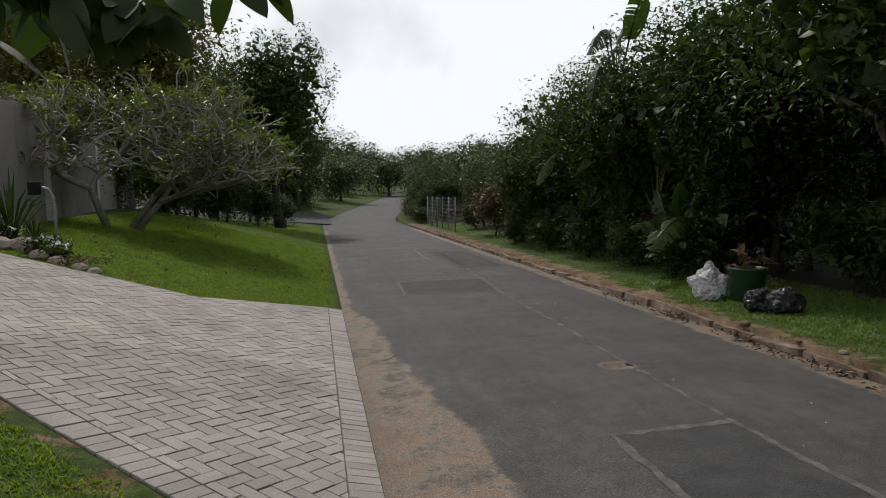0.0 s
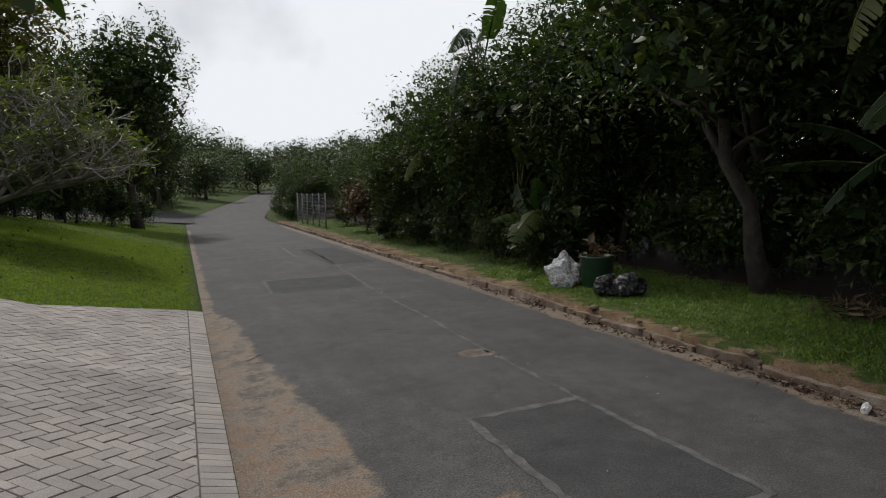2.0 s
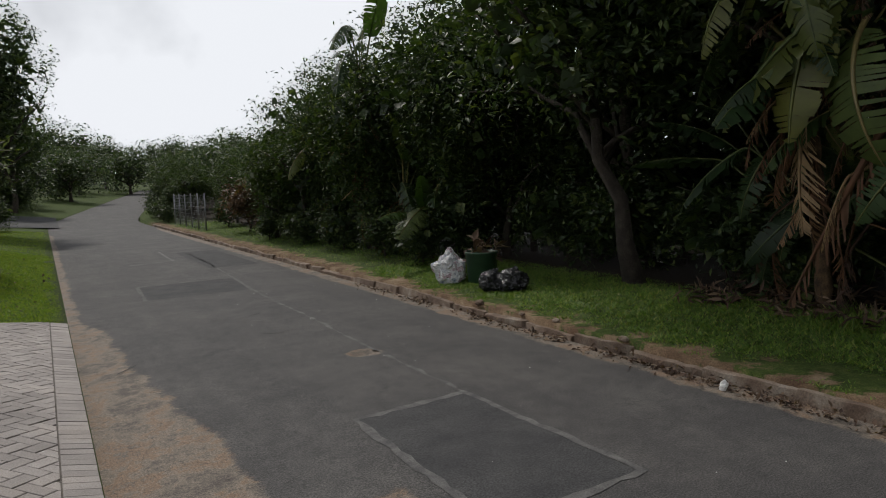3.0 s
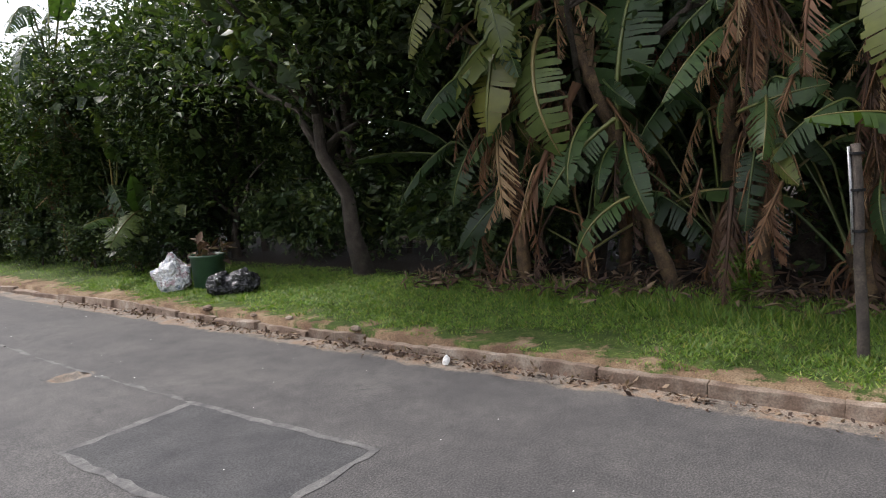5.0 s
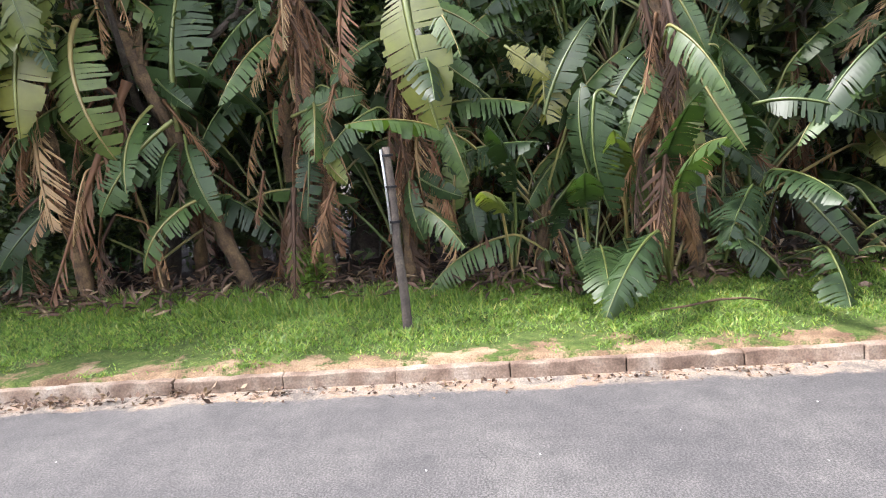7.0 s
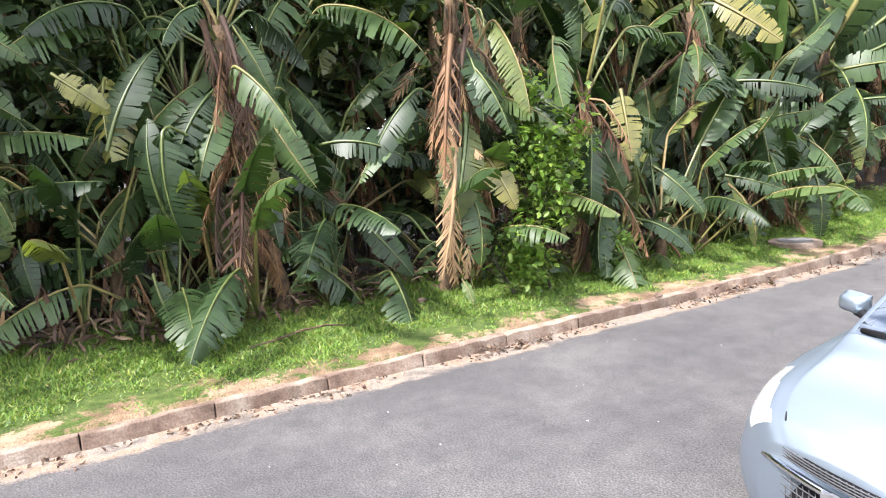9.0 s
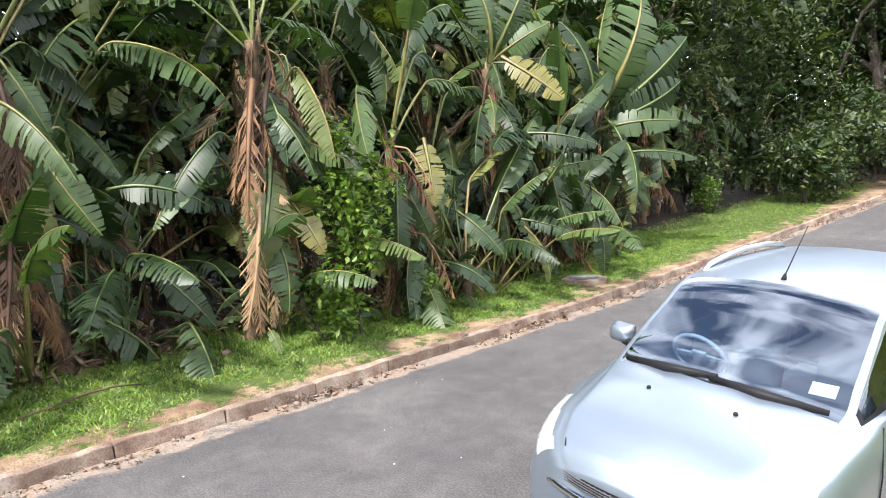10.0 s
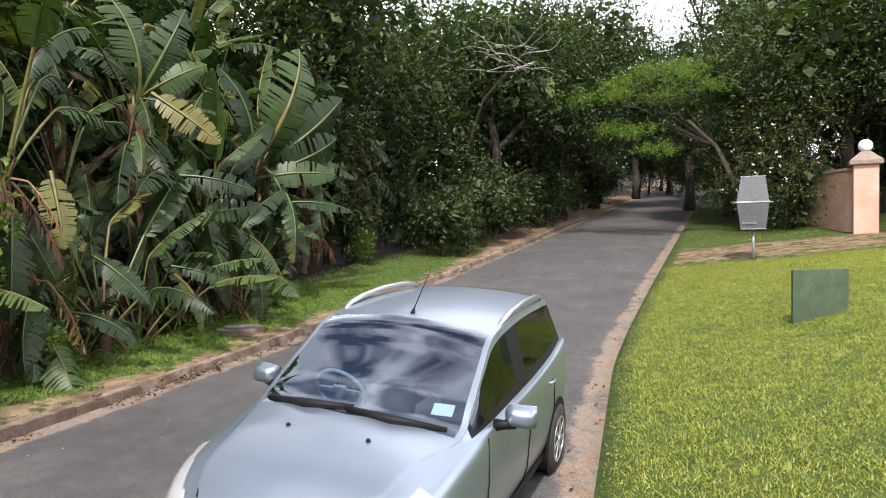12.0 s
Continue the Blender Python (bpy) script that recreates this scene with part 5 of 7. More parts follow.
dress(GROVE[10], [("blade", 7.15, -13.59, 2.49, 5.97, -14.30, 2.29), ("blade_torn", 7.80, -13.57, 3.14, 6.42, -14.56, 3.94), ("blade_torn", 7.90, -13.74, 3.28, 6.42, -14.91, 4.88), ("blade_torn", 7.90, -13.63, 3.40, 7.14, -14.28, 5.88), ("blade_torn", 7.90, -13.51, 3.27, 8.37, -13.04, 5.34), ("blade_torn", 7.70, -13.39, 3.01, 6.32, -14.30, 3.09), ("blade", 7.70, -13.63, 3.13, 8.21, -12.82, 2.44)], 210)


def scatter(rng, n, x0, x1, y0, y1, keep_spot):
    out = []
    for x, y, k in zip(rng.uniform(x0, x1, n), rng.uniform(y0, y1, n), rng.uniform(0, 1, n)):
        w = keep_spot(x, y)
        if w > k:
            out.append((x, y, land_z(x, y) - 0.004, 0.55 + 0.7 * w))
    return out


def verge_density(x, y):
    d = x - road_dx(y) - ROAD_R
    if d < 0.14:
        return 0
    patch_v = noise.noise((x * 1.3, y * 0.9, 2.0)) + 0.6 * noise.noise((x * 3.6, y * 3.6, 9.0))
    tuft = 0.62 + 0.55 * noise.noise((x * 6.5, y * 6.5, 1.0))
    return max(0.0, min(1.0, 0.04 + 0.96 * smooth(0.15, 1.0, d) + patch_v * 1.05 * (1 - smooth(0.7, 1.7, d)))) * tuft * (1 - smooth(2.4, 3.4, d))


def lawn_density(x, y):
    u = x - road_dx(y)
    if u > ROAD_L - 0.05 or on_drive(x, y, -0.06):
        return 0
    if y > 2 and abs((Vector((x, y)) - NEAR_A).dot(NEAR_N)) < 0.16 + 0.14 * noise.noise((x * 4, y * 4, 6.0)):
        return 0.06
    if -24.5 < y < -20.0 and u > -7 + 0.5 * (y + 24.5):
        return 0.0
    return max(0.15, min(1.0, 0.35 + 0.8 * smooth(0.05, 0.4, ROAD_L - u) + 0.5 * noise.noise((x * 0.9, y * 0.9, 4.0))))


rng = np.random.default_rng(5)
grass_field("verge_grass", "rough green grass on the road verge", M_GRASS, scatter(rng, 400000, 5.9, 9.0, -16, 14, verge_density) + scatter(rng, 30000, 5.0, 9.2, -26, -16, verge_density) + scatter(rng, 30000, 5.9, 9.0, 14, 40, verge_density), 6, (0.02, 0.062), 0.008, 1.3)
grass_field("tall_verge_grass", "longer grass below the wild bananas", M_GRASS, [s for s in scatter(rng, 22000, 7.2, 8.6, -6, 4.5, lambda x, y: 0.9 * smooth(7.2, 7.8, x) * smooth(-0.3, 0.2, noise.noise((x * 0.6, y * 0.6, 12))))], 7, (0.06, 0.18), 0.009, 0.9)
grass_field("lawn_grass", "short sunlit lawn on the bank beside the road", M_GRASS_LAWN, scatter(rng, 420000, -7, 0.4, -20, -3.0, lawn_density) + scatter(rng, 20000, -14, -2, -32, -20, lawn_density), 8, (0.012, 0.032), 0.005, 1.2)
grass_field("front_lawn_grass", "mown lawn between the driveway and the wall", M_GRASS_FRONT, scatter(rng, 170000, -6.5, 0.4, 10.8, 26, lawn_density) + scatter(rng, 40000, -6, 0.4, 26, 44, lawn_density) + scatter(rng, 40000, -3.6, 0.3, 2.2, 6.5, lawn_density), 9, (0.014, 0.036), 0.009, 1.0)
build_driveway()


# ---- the parked car ----
def glass_material(name, tint, mirror=0.05, edge=0.9):
    m, n, l, p = node_material(name)
    n.remove(p)
    tr, gl, mx, fr = n.new("ShaderNodeBsdfTransparent"), n.new("ShaderNodeBsdfGlossy"), n.new("ShaderNodeMixShader"), n.new("ShaderNodeLayerWeight")
    pw, ma = n.new("ShaderNodeMath"), n.new("ShaderNodeMath")
    pw.operation, ma.operation = "POWER", "MULTIPLY_ADD"
    pw.inputs[1].default_value, ma.inputs[1].default_value, ma.inputs[2].default_value = 4.0, edge, mirror
    tr.inputs["Color"].default_value = (*tint, 1)
    gl.inputs["Roughness"].default_value = 0.015
    gl.inputs["Color"].default_value = (0.86, 0.93, 1.0, 1)
    fr.inputs["Blend"].default_value = 0.5
    l.new(fr.outputs["Facing"], pw.inputs[0])
    l.new(pw.outputs["Value"], ma.inputs[0])
    l.new(ma.outputs["Value"], mx.inputs["Fac"])
    l.new(tr.outputs["BSDF"], mx.inputs[1])
    l.new(gl.outputs["BSDF"], mx.inputs[2])
    l.new(mx.outputs["Shader"], n["Material Output"].inputs["Surface"])
    return m


def paint_material():
    m, n, l, p = node_material("silver_blue_metallic_paint")
    co = n.new("ShaderNodeTexCoord").outputs["Object"]
    dust = ramp_node(n, [(0.35, (0.28, 0.335, 0.395)), (0.7, (0.30, 0.355, 0.415))])
    l.new(noise_node(n, l, co, 3.0, 6), dust.inputs["Fac"])
    l.new(dust.outputs["Color"], p.inputs["Base Color"])
    rr = ramp_node(n, [(0.3, (0.38, 0.38, 0.38)), (0.7, (0.42, 0.42, 0.42))])
    l.new(noise_node(n, l, co, 9.0, 4), rr.inputs["Fac"])
    l.new(rr.outputs["Color"], p.inputs["Roughness"])
    p.inputs["Metallic"].default_value, p.inputs["Coat Weight"].default_value, p.inputs["Coat Roughness"].default_value = 0.82, 0.5, 0.12
    return m


M_PAINT = paint_material()
M_SCREEN = glass_material("windscreen_glass", (0.40, 0.58, 0.70), 0.31)
M_SIDE_GLASS = glass_material("side_glass", (0.06, 0.08, 0.07), 0.08, 0.4)
M_BLACK = plain_material("black_plastic", (0.010, 0.010, 0.011), 0.55)
M_BLACK.node_tree.nodes["Principled BSDF"].inputs["Specular IOR Level"].default_value = 0.15
M_RUBBER = rough_material("tyre_rubber", [(0.3, (0.018, 0.018, 0.018)), (0.7, (0.035, 0.034, 0.032))], 9, 80, 0.85, 0.3, 0.003)
M_ALLOY = plain_material("silver_alloy", (0.55, 0.56, 0.58), 0.3, 0.9)
M_CHROME = plain_material("chrome", (0.78, 0.79, 0.80), 0.12, 1.0)
M_TRIM = rough_material("dark_grey_trim", [(0.3, (0.035, 0.037, 0.04)), (0.7, (0.06, 0.062, 0.066))], 8, 60, 0.7, 0.2, 0.002)
M_LAMP = plain_material("clear_headlamp", (0.52, 0.54, 0.56), 0.12, 0.35, 1.0)
M_PAPER = plain_material("white_paper", (0.75, 0.76, 0.76), 0.7)
M_RED = plain_material("red_lamp_plastic", (0.35, 0.02, 0.02), 0.25)

# cross-sections from nose to tail: y, then (x, z) from the sill to the middle of the roof
CAR_NOSE = [
    (1.88, (.40, .24), (.46, .34), (.47, .48), (.45, .60), (.40, .655), (.33, .67), (.28, .68), (.14, .695), (0, .70)),
    (1.79, (.60, .22), (.66, .34), (.67, .50), (.62, .66), (.53, .735), (.44, .76), (.38, .77), (.19, .79), (0, .80)),
    (1.58, (.69, .20), (.755, .35), (.77, .55), (.725, .76), (.63, .835), (.54, .865), (.47, .88), (.23, .90), (0, .91)),
    (1.28, (.71, .20), (.785, .38), (.795, .60), (.765, .84), (.67, .905), (.59, .935), (.53, .95), (.27, .97), (0, .98)),
    (.94, (.72, .20), (.79, .38), (.80, .62), (.785, .885), (.715, .945), (.69, .962), (.655, .98), (.33, 1.022), (0, 1.03)),
]
CAR_CABIN = [
    (.72, (.72, .20), (.79, .38), (.80, .64), (.79, .915), (.745, .965), (.69, 1.09), (.645, 1.12), (.31, 1.17), (0, 1.185)),
    (.46, (.72, .20), (.79, .38), (.80, .65), (.795, .93), (.755, .975), (.662, 1.24), (.618, 1.285), (.29, 1.33), (0, 1.345)),
    (.20, (.72, .20), (.79, .38), (.80, .66), (.795, .95), (.76, .99), (.642, 1.37), (.595, 1.425), (.27, 1.467), (0, 1.478)),
    (-.40, (.72, .20), (.79, .38), (.80, .68), (.795, .97), (.76, 1.01), (.632, 1.425), (.583, 1.48), (.26, 1.515), (0, 1.522)),
]
CAR_TAIL = [
    (-1.0, (.72, .20), (.79, .38), (.80, .70), (.79, 1.01), (.752, 1.05), (.618, 1.415), (.57, 1.47), (.25, 1.50), (0, 1.51)),
    (-1.46, (.70, .22), (.775, .38), (.785, .70), (.77, 1.05), (.72, 1.09), (.592, 1.375), (.535, 1.425), (.24, 1.455), (0, 1.46)),
    (-1.70, (.66, .25), (.74, .40), (.75, .65), (.71, 1.0), (.67, 1.05), (.53, 1.20), (.46, 1.235), (.22, 1.26), (0, 1.265)),
    (-1.79, (.60, .30), (.69, .42), (.70, .62), (.66, .85), (.60, .92), (.50, .945), (.42, .955), (.20, .965), (0, .97)),
]
CAR = CAR_NOSE + CAR_CABIN + CAR_TAIL


def spline(p0, p1, p2, p3, t):
    return 0.5 * ((2 * p1) + (-p0 + p2) * t + (2 * p0 - 5 * p1 + 4 * p2 - p3) * t * t + (-p0 + 3 * p1 - 3 * p2 + p3) * t ** 3)


def refine(a, k):
    """Catmull-Rom along the first axis, k steps a span."""
    n, out = len(a), []
    for i in range(n - 1):
        for s in range(k):
            out.append(spline(a[max(i - 1, 0)], a[i], a[i + 1], a[min(i + 2, n - 1)], s / k))
    return np.array(out + [a[-1]])


def build_car():
    car = thing("car", pose(*CAR_AT) @ Matrix.Diagonal((0.97, 0.97, 0.97, 1)), "small silver-blue hatchback parked at the road's edge", "car")
    K = 5
    half = np.array([[(x, s[0] + 0.10 * (0.66 - abs(x)) * (1 if 0.5 < s[0] < 1.2 and i > 4 else 0), z) for i, (x, z) in enumerate(s[1:])] for s in CAR])
    full = np.concatenate([half, (half * (-1, 1, 1))[:, -2::-1]], 1)        # right side, middle, left side
    g = refine(full, K)
    g = np.swapaxes(refine(np.swapaxes(g, 0, 1), K), 0, 1)
    rows, cols = g.shape[:2]
    groups = {}
    for i in range(rows - 1):
        r = i / K                       # station index
        for j in range(cols - 1):
            c = j / K
            c = c if c < 8 else 16 - (j + 1) / K    # column index from the sill to the middle
            if 4 <= r < 7 and c >= 6:
                key = "windscreen"
            elif 4.6 <= r < 9.8 and 4.15 <= c < 5 and not (7.4 <= r < 7.8):
                key = ("side_window_front" if r < 7.6 else "side_window_rear") + ("_r" if j < cols / 2 else "_l")
            elif 10 <= r < 11 and c >= 5.4:
                key = "rear_window"
            elif 4.4 <= r < 10 and 4 <= c < 5:
                key = "window_trim"
            elif 1 <= r < 4 and c >= 4.6:
                key = "bonnet"
            elif 0.8 <= r < 2.6 and 2.9 <= c < 4.3 - 0.25 * (r - 0.8):
                key = "headlamp" + ("_r" if j < cols / 2 else "_l")
            else:
                key = "body"
            groups.setdefault(key, []).append((i * cols + j, (i + 1) * cols + j, (i + 1) * cols + j + 1, i * cols + j + 1))
    flat = g.reshape(-1, 3)
    look_of = {"body": M_PAINT, "bonnet": M_PAINT, "windscreen": M_SCREEN, "rear_window": M_SIDE_GLASS, "window_trim": M_BLACK}
    for key, faces in groups.items():
        used = sorted({v for f in faces for v in f})
        at_new = {v: k for k, v in enumerate(used)}
        name = key[:-2] if key[-2:] in ("_r", "_l") else key
        mat = look_of.get(name) or (M_LAMP if name == "headlamp" else M_SIDE_GLASS)
        vs = flat[used]
        fs = [tuple(at_new[v] for v in f) for f in faces]
        if key == "body":       # close the nose, the tail and the floor
            me = bpy.data.meshes.new(name)
            extra = []
            for row in (0, rows - 1):
                extra.append([at_new[row * cols + j] for j in range(cols) if row * cols + j in at_new])
            me.from_pydata(vs.tolist(), [], fs + extra)
        else:
            me = array_mesh(name, vs, fs)
        ob = mesh_part(name, me, mat, car, {"windscreen": "tinted windscreen", "headlamp": "clear headlamp", "window_trim": "black window surround"}.get(name, ""), True)
        if name == "windscreen" or "window" in name and name != "window_trim":
            ob.visible_shadow = False

    def strip(pts, r, name, mat, label="", sides=6, parent=car):
        bm = bmesh.new()
        add_tube(bm, pts, r if isinstance(r, list) else [r] * len(pts), sides)
        return part(name, bm, mat, parent, label, True)

    # grilles with a mesh of bars and a bright cross bar
    for z0, z1, wide, push in ((0.615, 0.675, 0.40, 0.015), (0.36, 0.53, 0.44, 0.02)):
        bm = bmesh.new()
        n = 14
        row = []
        for i in range(n + 1):
            x = -wide + 2 * wide * i / n
            y = 1.905 - 0.30 * x * x + push * 0.3
            row.append((bm.verts.new((x, y, z0 + 0.12 * abs(x) * 0.3)), bm.verts.new((x, y - 0.015, z1 - 0.02 * abs(x)))))
        for a, b in zip(row, row[1:]):
            bm.faces.new((a[0], b[0], b[1], a[1]))
        gr = part("grille", bm, M_BLACK, car, "black honeycomb grille")
        for k in range(4):
            f = (k + 0.5) / 4
            strip([(-wide + 2 * wide * i / 12, 1.912 - 0.30 * (-wide + 2 * wide * i / 12) ** 2, z0 + (z1 - z0) * f) for i in range(13)], 0.004, "grille_bar", M_TRIM, parent=gr)
        for k in range(24):
            x = -wide + 2 * wide * (k + 0.5) / 24
            y = 1.912 - 0.30 * x * x
            strip([(x - 0.01, y, z0 + 0.004), (x + 0.012, y - 0.01, z1 - 0.004)], 0.0035, "grille_bar", M_TRIM, parent=gr)
    strip([(-0.46 + 0.92 * i / 12, 1.925 - 0.30 * (-0.46 + 0.92 * i / 12) ** 2, 0.575) for i in range(13)], 0.022, "grille_cross_bar", M_CHROME, "chrome bar across the grille")
    bm = bmesh.new()
    add_box(bm, (0.16, 0.02, 0.035), pose(0, 1.945, 0.578), 0.006)
    add_box(bm, (0.07, 0.022, 0.055), pose(0, 1.946, 0.578), 0.006)
    part("badge", bm, M_ALLOY, car, "plain metal badge")
    for s in (-1, 1):
        # bonnet shut line, wipers and washer jets
        strip([(s * (0.40 + 0.30 * f ** 0.7), 1.80 - 0.87 * f, 0.768 + 0.185 * f ** 0.75) for f in [i / 10 for i in range(11)]], 0.0045, "shut_line", M_BLACK)
        bm = bmesh.new()
        bmesh.ops.create_uvsphere(bm, u_segments=10, v_segments=6, radius=0.014, matrix=pose(s * 0.26, 1.22, 0.985))
        part("washer_jet", bm, M_BLACK, car)
        # roof rail
        strip([(s * 0.602, 0.02, 1.44), (s * 0.607, -0.06, 1.475), (s * 0.607, -0.25, 1.505), (s * 0.604, -0.6, 1.526), (s * 0.597, -0.95, 1.518), (s * 0.587, -1.18, 1.492), (s * 0.58, -1.27, 1.455)], [0.012, 0.02, 0.022, 0.022, 0.022, 0.02, 0.012], "roof_rail", M_ALLOY, "raised silver roof rail", 8)
        # door mirror
        bm = bmesh.new()
        add_box(bm, (0.20, 0.12, 0.145), None, 0.05)
        for v in bm.verts:
            if v.co.y > 0:
                v.co.x *= 0.82
                v.co.z *= 0.8
        bmesh.ops.transform(bm, matrix=pose(s * 0.93, 0.53, 1.02, 0, 0, -s * 8), verts=bm.verts)
        mirror = part("door_mirror", bm, M_PAINT, car, "body-coloured door mirror", True)
        strip([(s * 0.775, 0.56, 0.955), (s * 0.83, 0.56, 0.965), (s * 0.90, 0.54, 0.98)], [0.04, 0.03, 0.035], "mirror_arm", M_BLACK, parent=mirror)
        bm = bmesh.new()
        add_box(bm, (0.165, 0.006, 0.115), pose(s * 0.93, 0.468, 1.02, 0, 0, -s * 8), 0.002)
        part("mirror_glass", bm, M_CHROME, mirror)
        # doors, handles, sill strip
        for y0 in (0.72, -0.22, -1.0):
            strip([(s * 0.792, y0, 0.93), (s * 0.806, y0 - 0.01, 0.66), (s * 0.80, y0, 0.40), (s * 0.765, y0, 0.27)], 0.004, "door_gap", M_BLACK)
        for y0 in (-0.12, -0.92):
            strip([(s * 0.803, y0 + 0.10, 0.86), (s * 0.822, y0 + 0.03, 0.865), (s * 0.803, y0 - 0.05, 0.868)], 0.012, "door_handle", M_PAINT)
        strip([(s * 0.755, 0.85, 0.24), (s * 0.765, 0.0, 0.24), (s * 0.755, -0.85, 0.25)], 0.03, "sill", M_BLACK)
        bm = bmesh.new()
        add_box(bm, (0.10, 0.05, 0.24), pose(s * 0.63, -1.72, 0.90, -14, 0, 0), 0.02)
        part("tail_lamp", bm, M_RED, car, "red tail lamp")
        for y in (1.19, -1.185):
            bm = bmesh.new()
            add_lathe(bm, [(0.335, 0.0), (0.335, 0.012), (0.30, 0.016)], 28, pose(s * 0.788, y, 0.31, 0, 90 * s, 0))
            part("wheel_arch", bm, M_BLACK, car, "black wheel arch")
            bm = bmesh.new()
            add_lathe(bm, [(0.19, -0.09), (0.27, -0.09), (0.288, -0.07), (0.29, 0.0), (0.288, 0.07), (0.27, 0.09), (0.19, 0.09)], 32, pose(s * 0.735, y, 0.29, 0, 90 * s, 0))
            tyre = part("wheel", bm, M_RUBBER, car, "black tyre on an alloy rim", True)
            bm = bmesh.new()
            add_lathe(bm, [(0.195, 0.05), (0.195, 0.094), (0.175, 0.096), (0.17, 0.06)], 32, pose(s * 0.735, y, 0.29, 0, 90 * s, 0))
            for k in range(7):
                a = k * 2 * math.pi / 7
                add_box(bm, (0.17, 0.034, 0.022), pose(s * 0.735, y, 0.29, 0, 90 * s, 0) @ pose(0.09 * math.cos(a), 0.09 * math.sin(a), 0.085, 0, 0, math.degrees(a)), 0.006)
            add_lathe(bm, [(0.04, 0.06), (0.04, 0.105), (0.02, 0.11)], 14, pose(s * 0.735, y, 0.29, 0, 90 * s, 0))
            part("rim", bm, M_ALLOY, tyre, "seven-spoke silver rim")
    strip([(0.62, 0.91, 1.005), (0.30, 0.985, 1.04), (-0.02, 0.965, 1.06)], [0.016, 0.030, 0.016], "wiper", M_BLACK)
    strip([(0.02, 0.98, 1.05), (-0.28, 0.99, 1.037), (-0.60, 0.91, 1.005)], [0.016, 0.030, 0.016], "wiper", M_BLACK)
    strip([(-0.66 + 1.32 * i / 12, 0.935 + 0.10 * (0.66 - abs(-0.66 + 1.32 * i / 12)), 1.012 - 0.055 * (abs(-0.66 + 1.32 * i / 12) / 0.66) ** 2 + 0.004) for i in range(13)], 0.020, "scuttle", M_BLACK, "black scuttle panel")
    strip([(0, 0.12, 1.483), (0, 0.10, 1.525)], [0.022, 0.008], "antenna_base", M_BLACK)
    strip([(0, 0.10, 1.52), (0.0, -0.20, 1.80)], [0.0045, 0.003], "antenna", M_BLACK, "thin black roof antenna")
    # cabin
    bm = bmesh.new()
    add_box(bm, (0.98, 1.45, 0.02), pose(0, -0.58, 1.43), 0.005)
    part("headlining", bm, M_TRIM, car, "grey headlining")
    bm = bmesh.new()
    add_box(bm, (1.28, 0.42, 0.20), pose(0, 0.80, 0.86), 0.05)
    part("dashboard", bm, M_TRIM, car, "dark grey dashboard", True)
    for x in (-0.34, 0.34):
        bm = bmesh.new()
        add_box(bm, (0.46, 0.50, 0.16), pose(x, 0.0, 0.55), 0.05)
        add_box(bm, (0.45, 0.14, 0.58), pose(x, -0.26, 0.86, 14, 0, 0), 0.05)
        add_box(bm, (0.24, 0.09, 0.17), pose(x, -0.36, 1.24, 10, 0, 0), 0.035)
        part("seat", bm, M_TRIM, car, "grey cloth car seat", True)
    bm = bmesh.new()
    add_box(bm, (1.2, 0.16, 0.55), pose(0, -1.1, 0.86, 10, 0, 0), 0.05)
    part("rear_bench", bm, M_TRIM, car)
    bm = bmesh.new()
    ring = [(0.18 * math.cos(a), 0.18 * math.sin(a), 0) for a in [k * 2 * math.pi / 24 for k in range(25)]]
    add_tube(bm, ring, [0.015] * 25, 8, False)
    add_box(bm, (0.34, 0.05, 0.02), None, 0.005)
    add_box(bm, (0.10, 0.10, 0.03), None, 0.01)
    bmesh.ops.transform(bm, matrix=pose(0.34, 0.50, 0.98, 62, 0, 0), verts=bm.verts)
    part("steering_wheel", bm, M_PLASTIC_GREY, car, "pale grey steering wheel", True)
    bm = bmesh.new()
    add_box(bm, (0.13, 0.003, 0.09), pose(-0.51, 0.755, 1.062, 59, 0, 6))
    part("licence_paper", bm, M_PAPER, car, "white paper slip behind the windscreen")
    bm = bmesh.new()
    add_box(bm, (0.22, 0.04, 0.07), pose(0, 0.28, 1.34, -30, 0, 0), 0.02)
    part("rear_view_mirror", bm, M_BLACK, car)


CAR_AT = (1.62, -5.27, -0.065, -1.5, -4.4, -6.2)
M_PLASTIC_GREY = plain_material("pale_grey_plastic", (0.30, 0.31, 0.32), 0.5)
build_car()


# ---- things on the verge ----
def lumpy(name, m, size, material, parent, seed, label="", detail=4, amp=0.22):
    bm = bmesh.new()
    bmesh.ops.create_icosphere(bm, subdivisions=detail, radius=1.0)
    for v in bm.verts:
        d = v.co.normalized()
        k = 1 + amp * noise.noise(d * 1.7 + Vector((seed, 0, 0))) + amp * 0.55 * abs(noise.noise(d * 5.0 + Vector((0, seed, 0)))) - amp * 0.35 * abs(noise.noise(d * 11.0 + Vector((0, 0, seed))))
        v.co = Vector((d.x * size[0], d.y * size[1], max(d.z, -0.72) * size[2])) * k
    bmesh.ops.transform(bm, matrix=m, verts=bm.verts)
    return part(name, bm, material, parent, label)


def bag_material(name, stops, rough, see=0.0):
    m, n, l, p = node_material(name)
    co = n.new("ShaderNodeTexCoord").outputs["Object"]
    r = ramp_node(n, stops)
    l.new(noise_node(n, l, co, 5.5, 5, 0.65), r.inputs["Fac"])
    l.new(r.outputs["Color"], p.inputs["Base Color"])
    p.inputs["Roughness"].default_value = rough
    bump_node(n, l, noise_node(n, l, co, 22.0, 4), 0.8, 0.02, p)
    return m


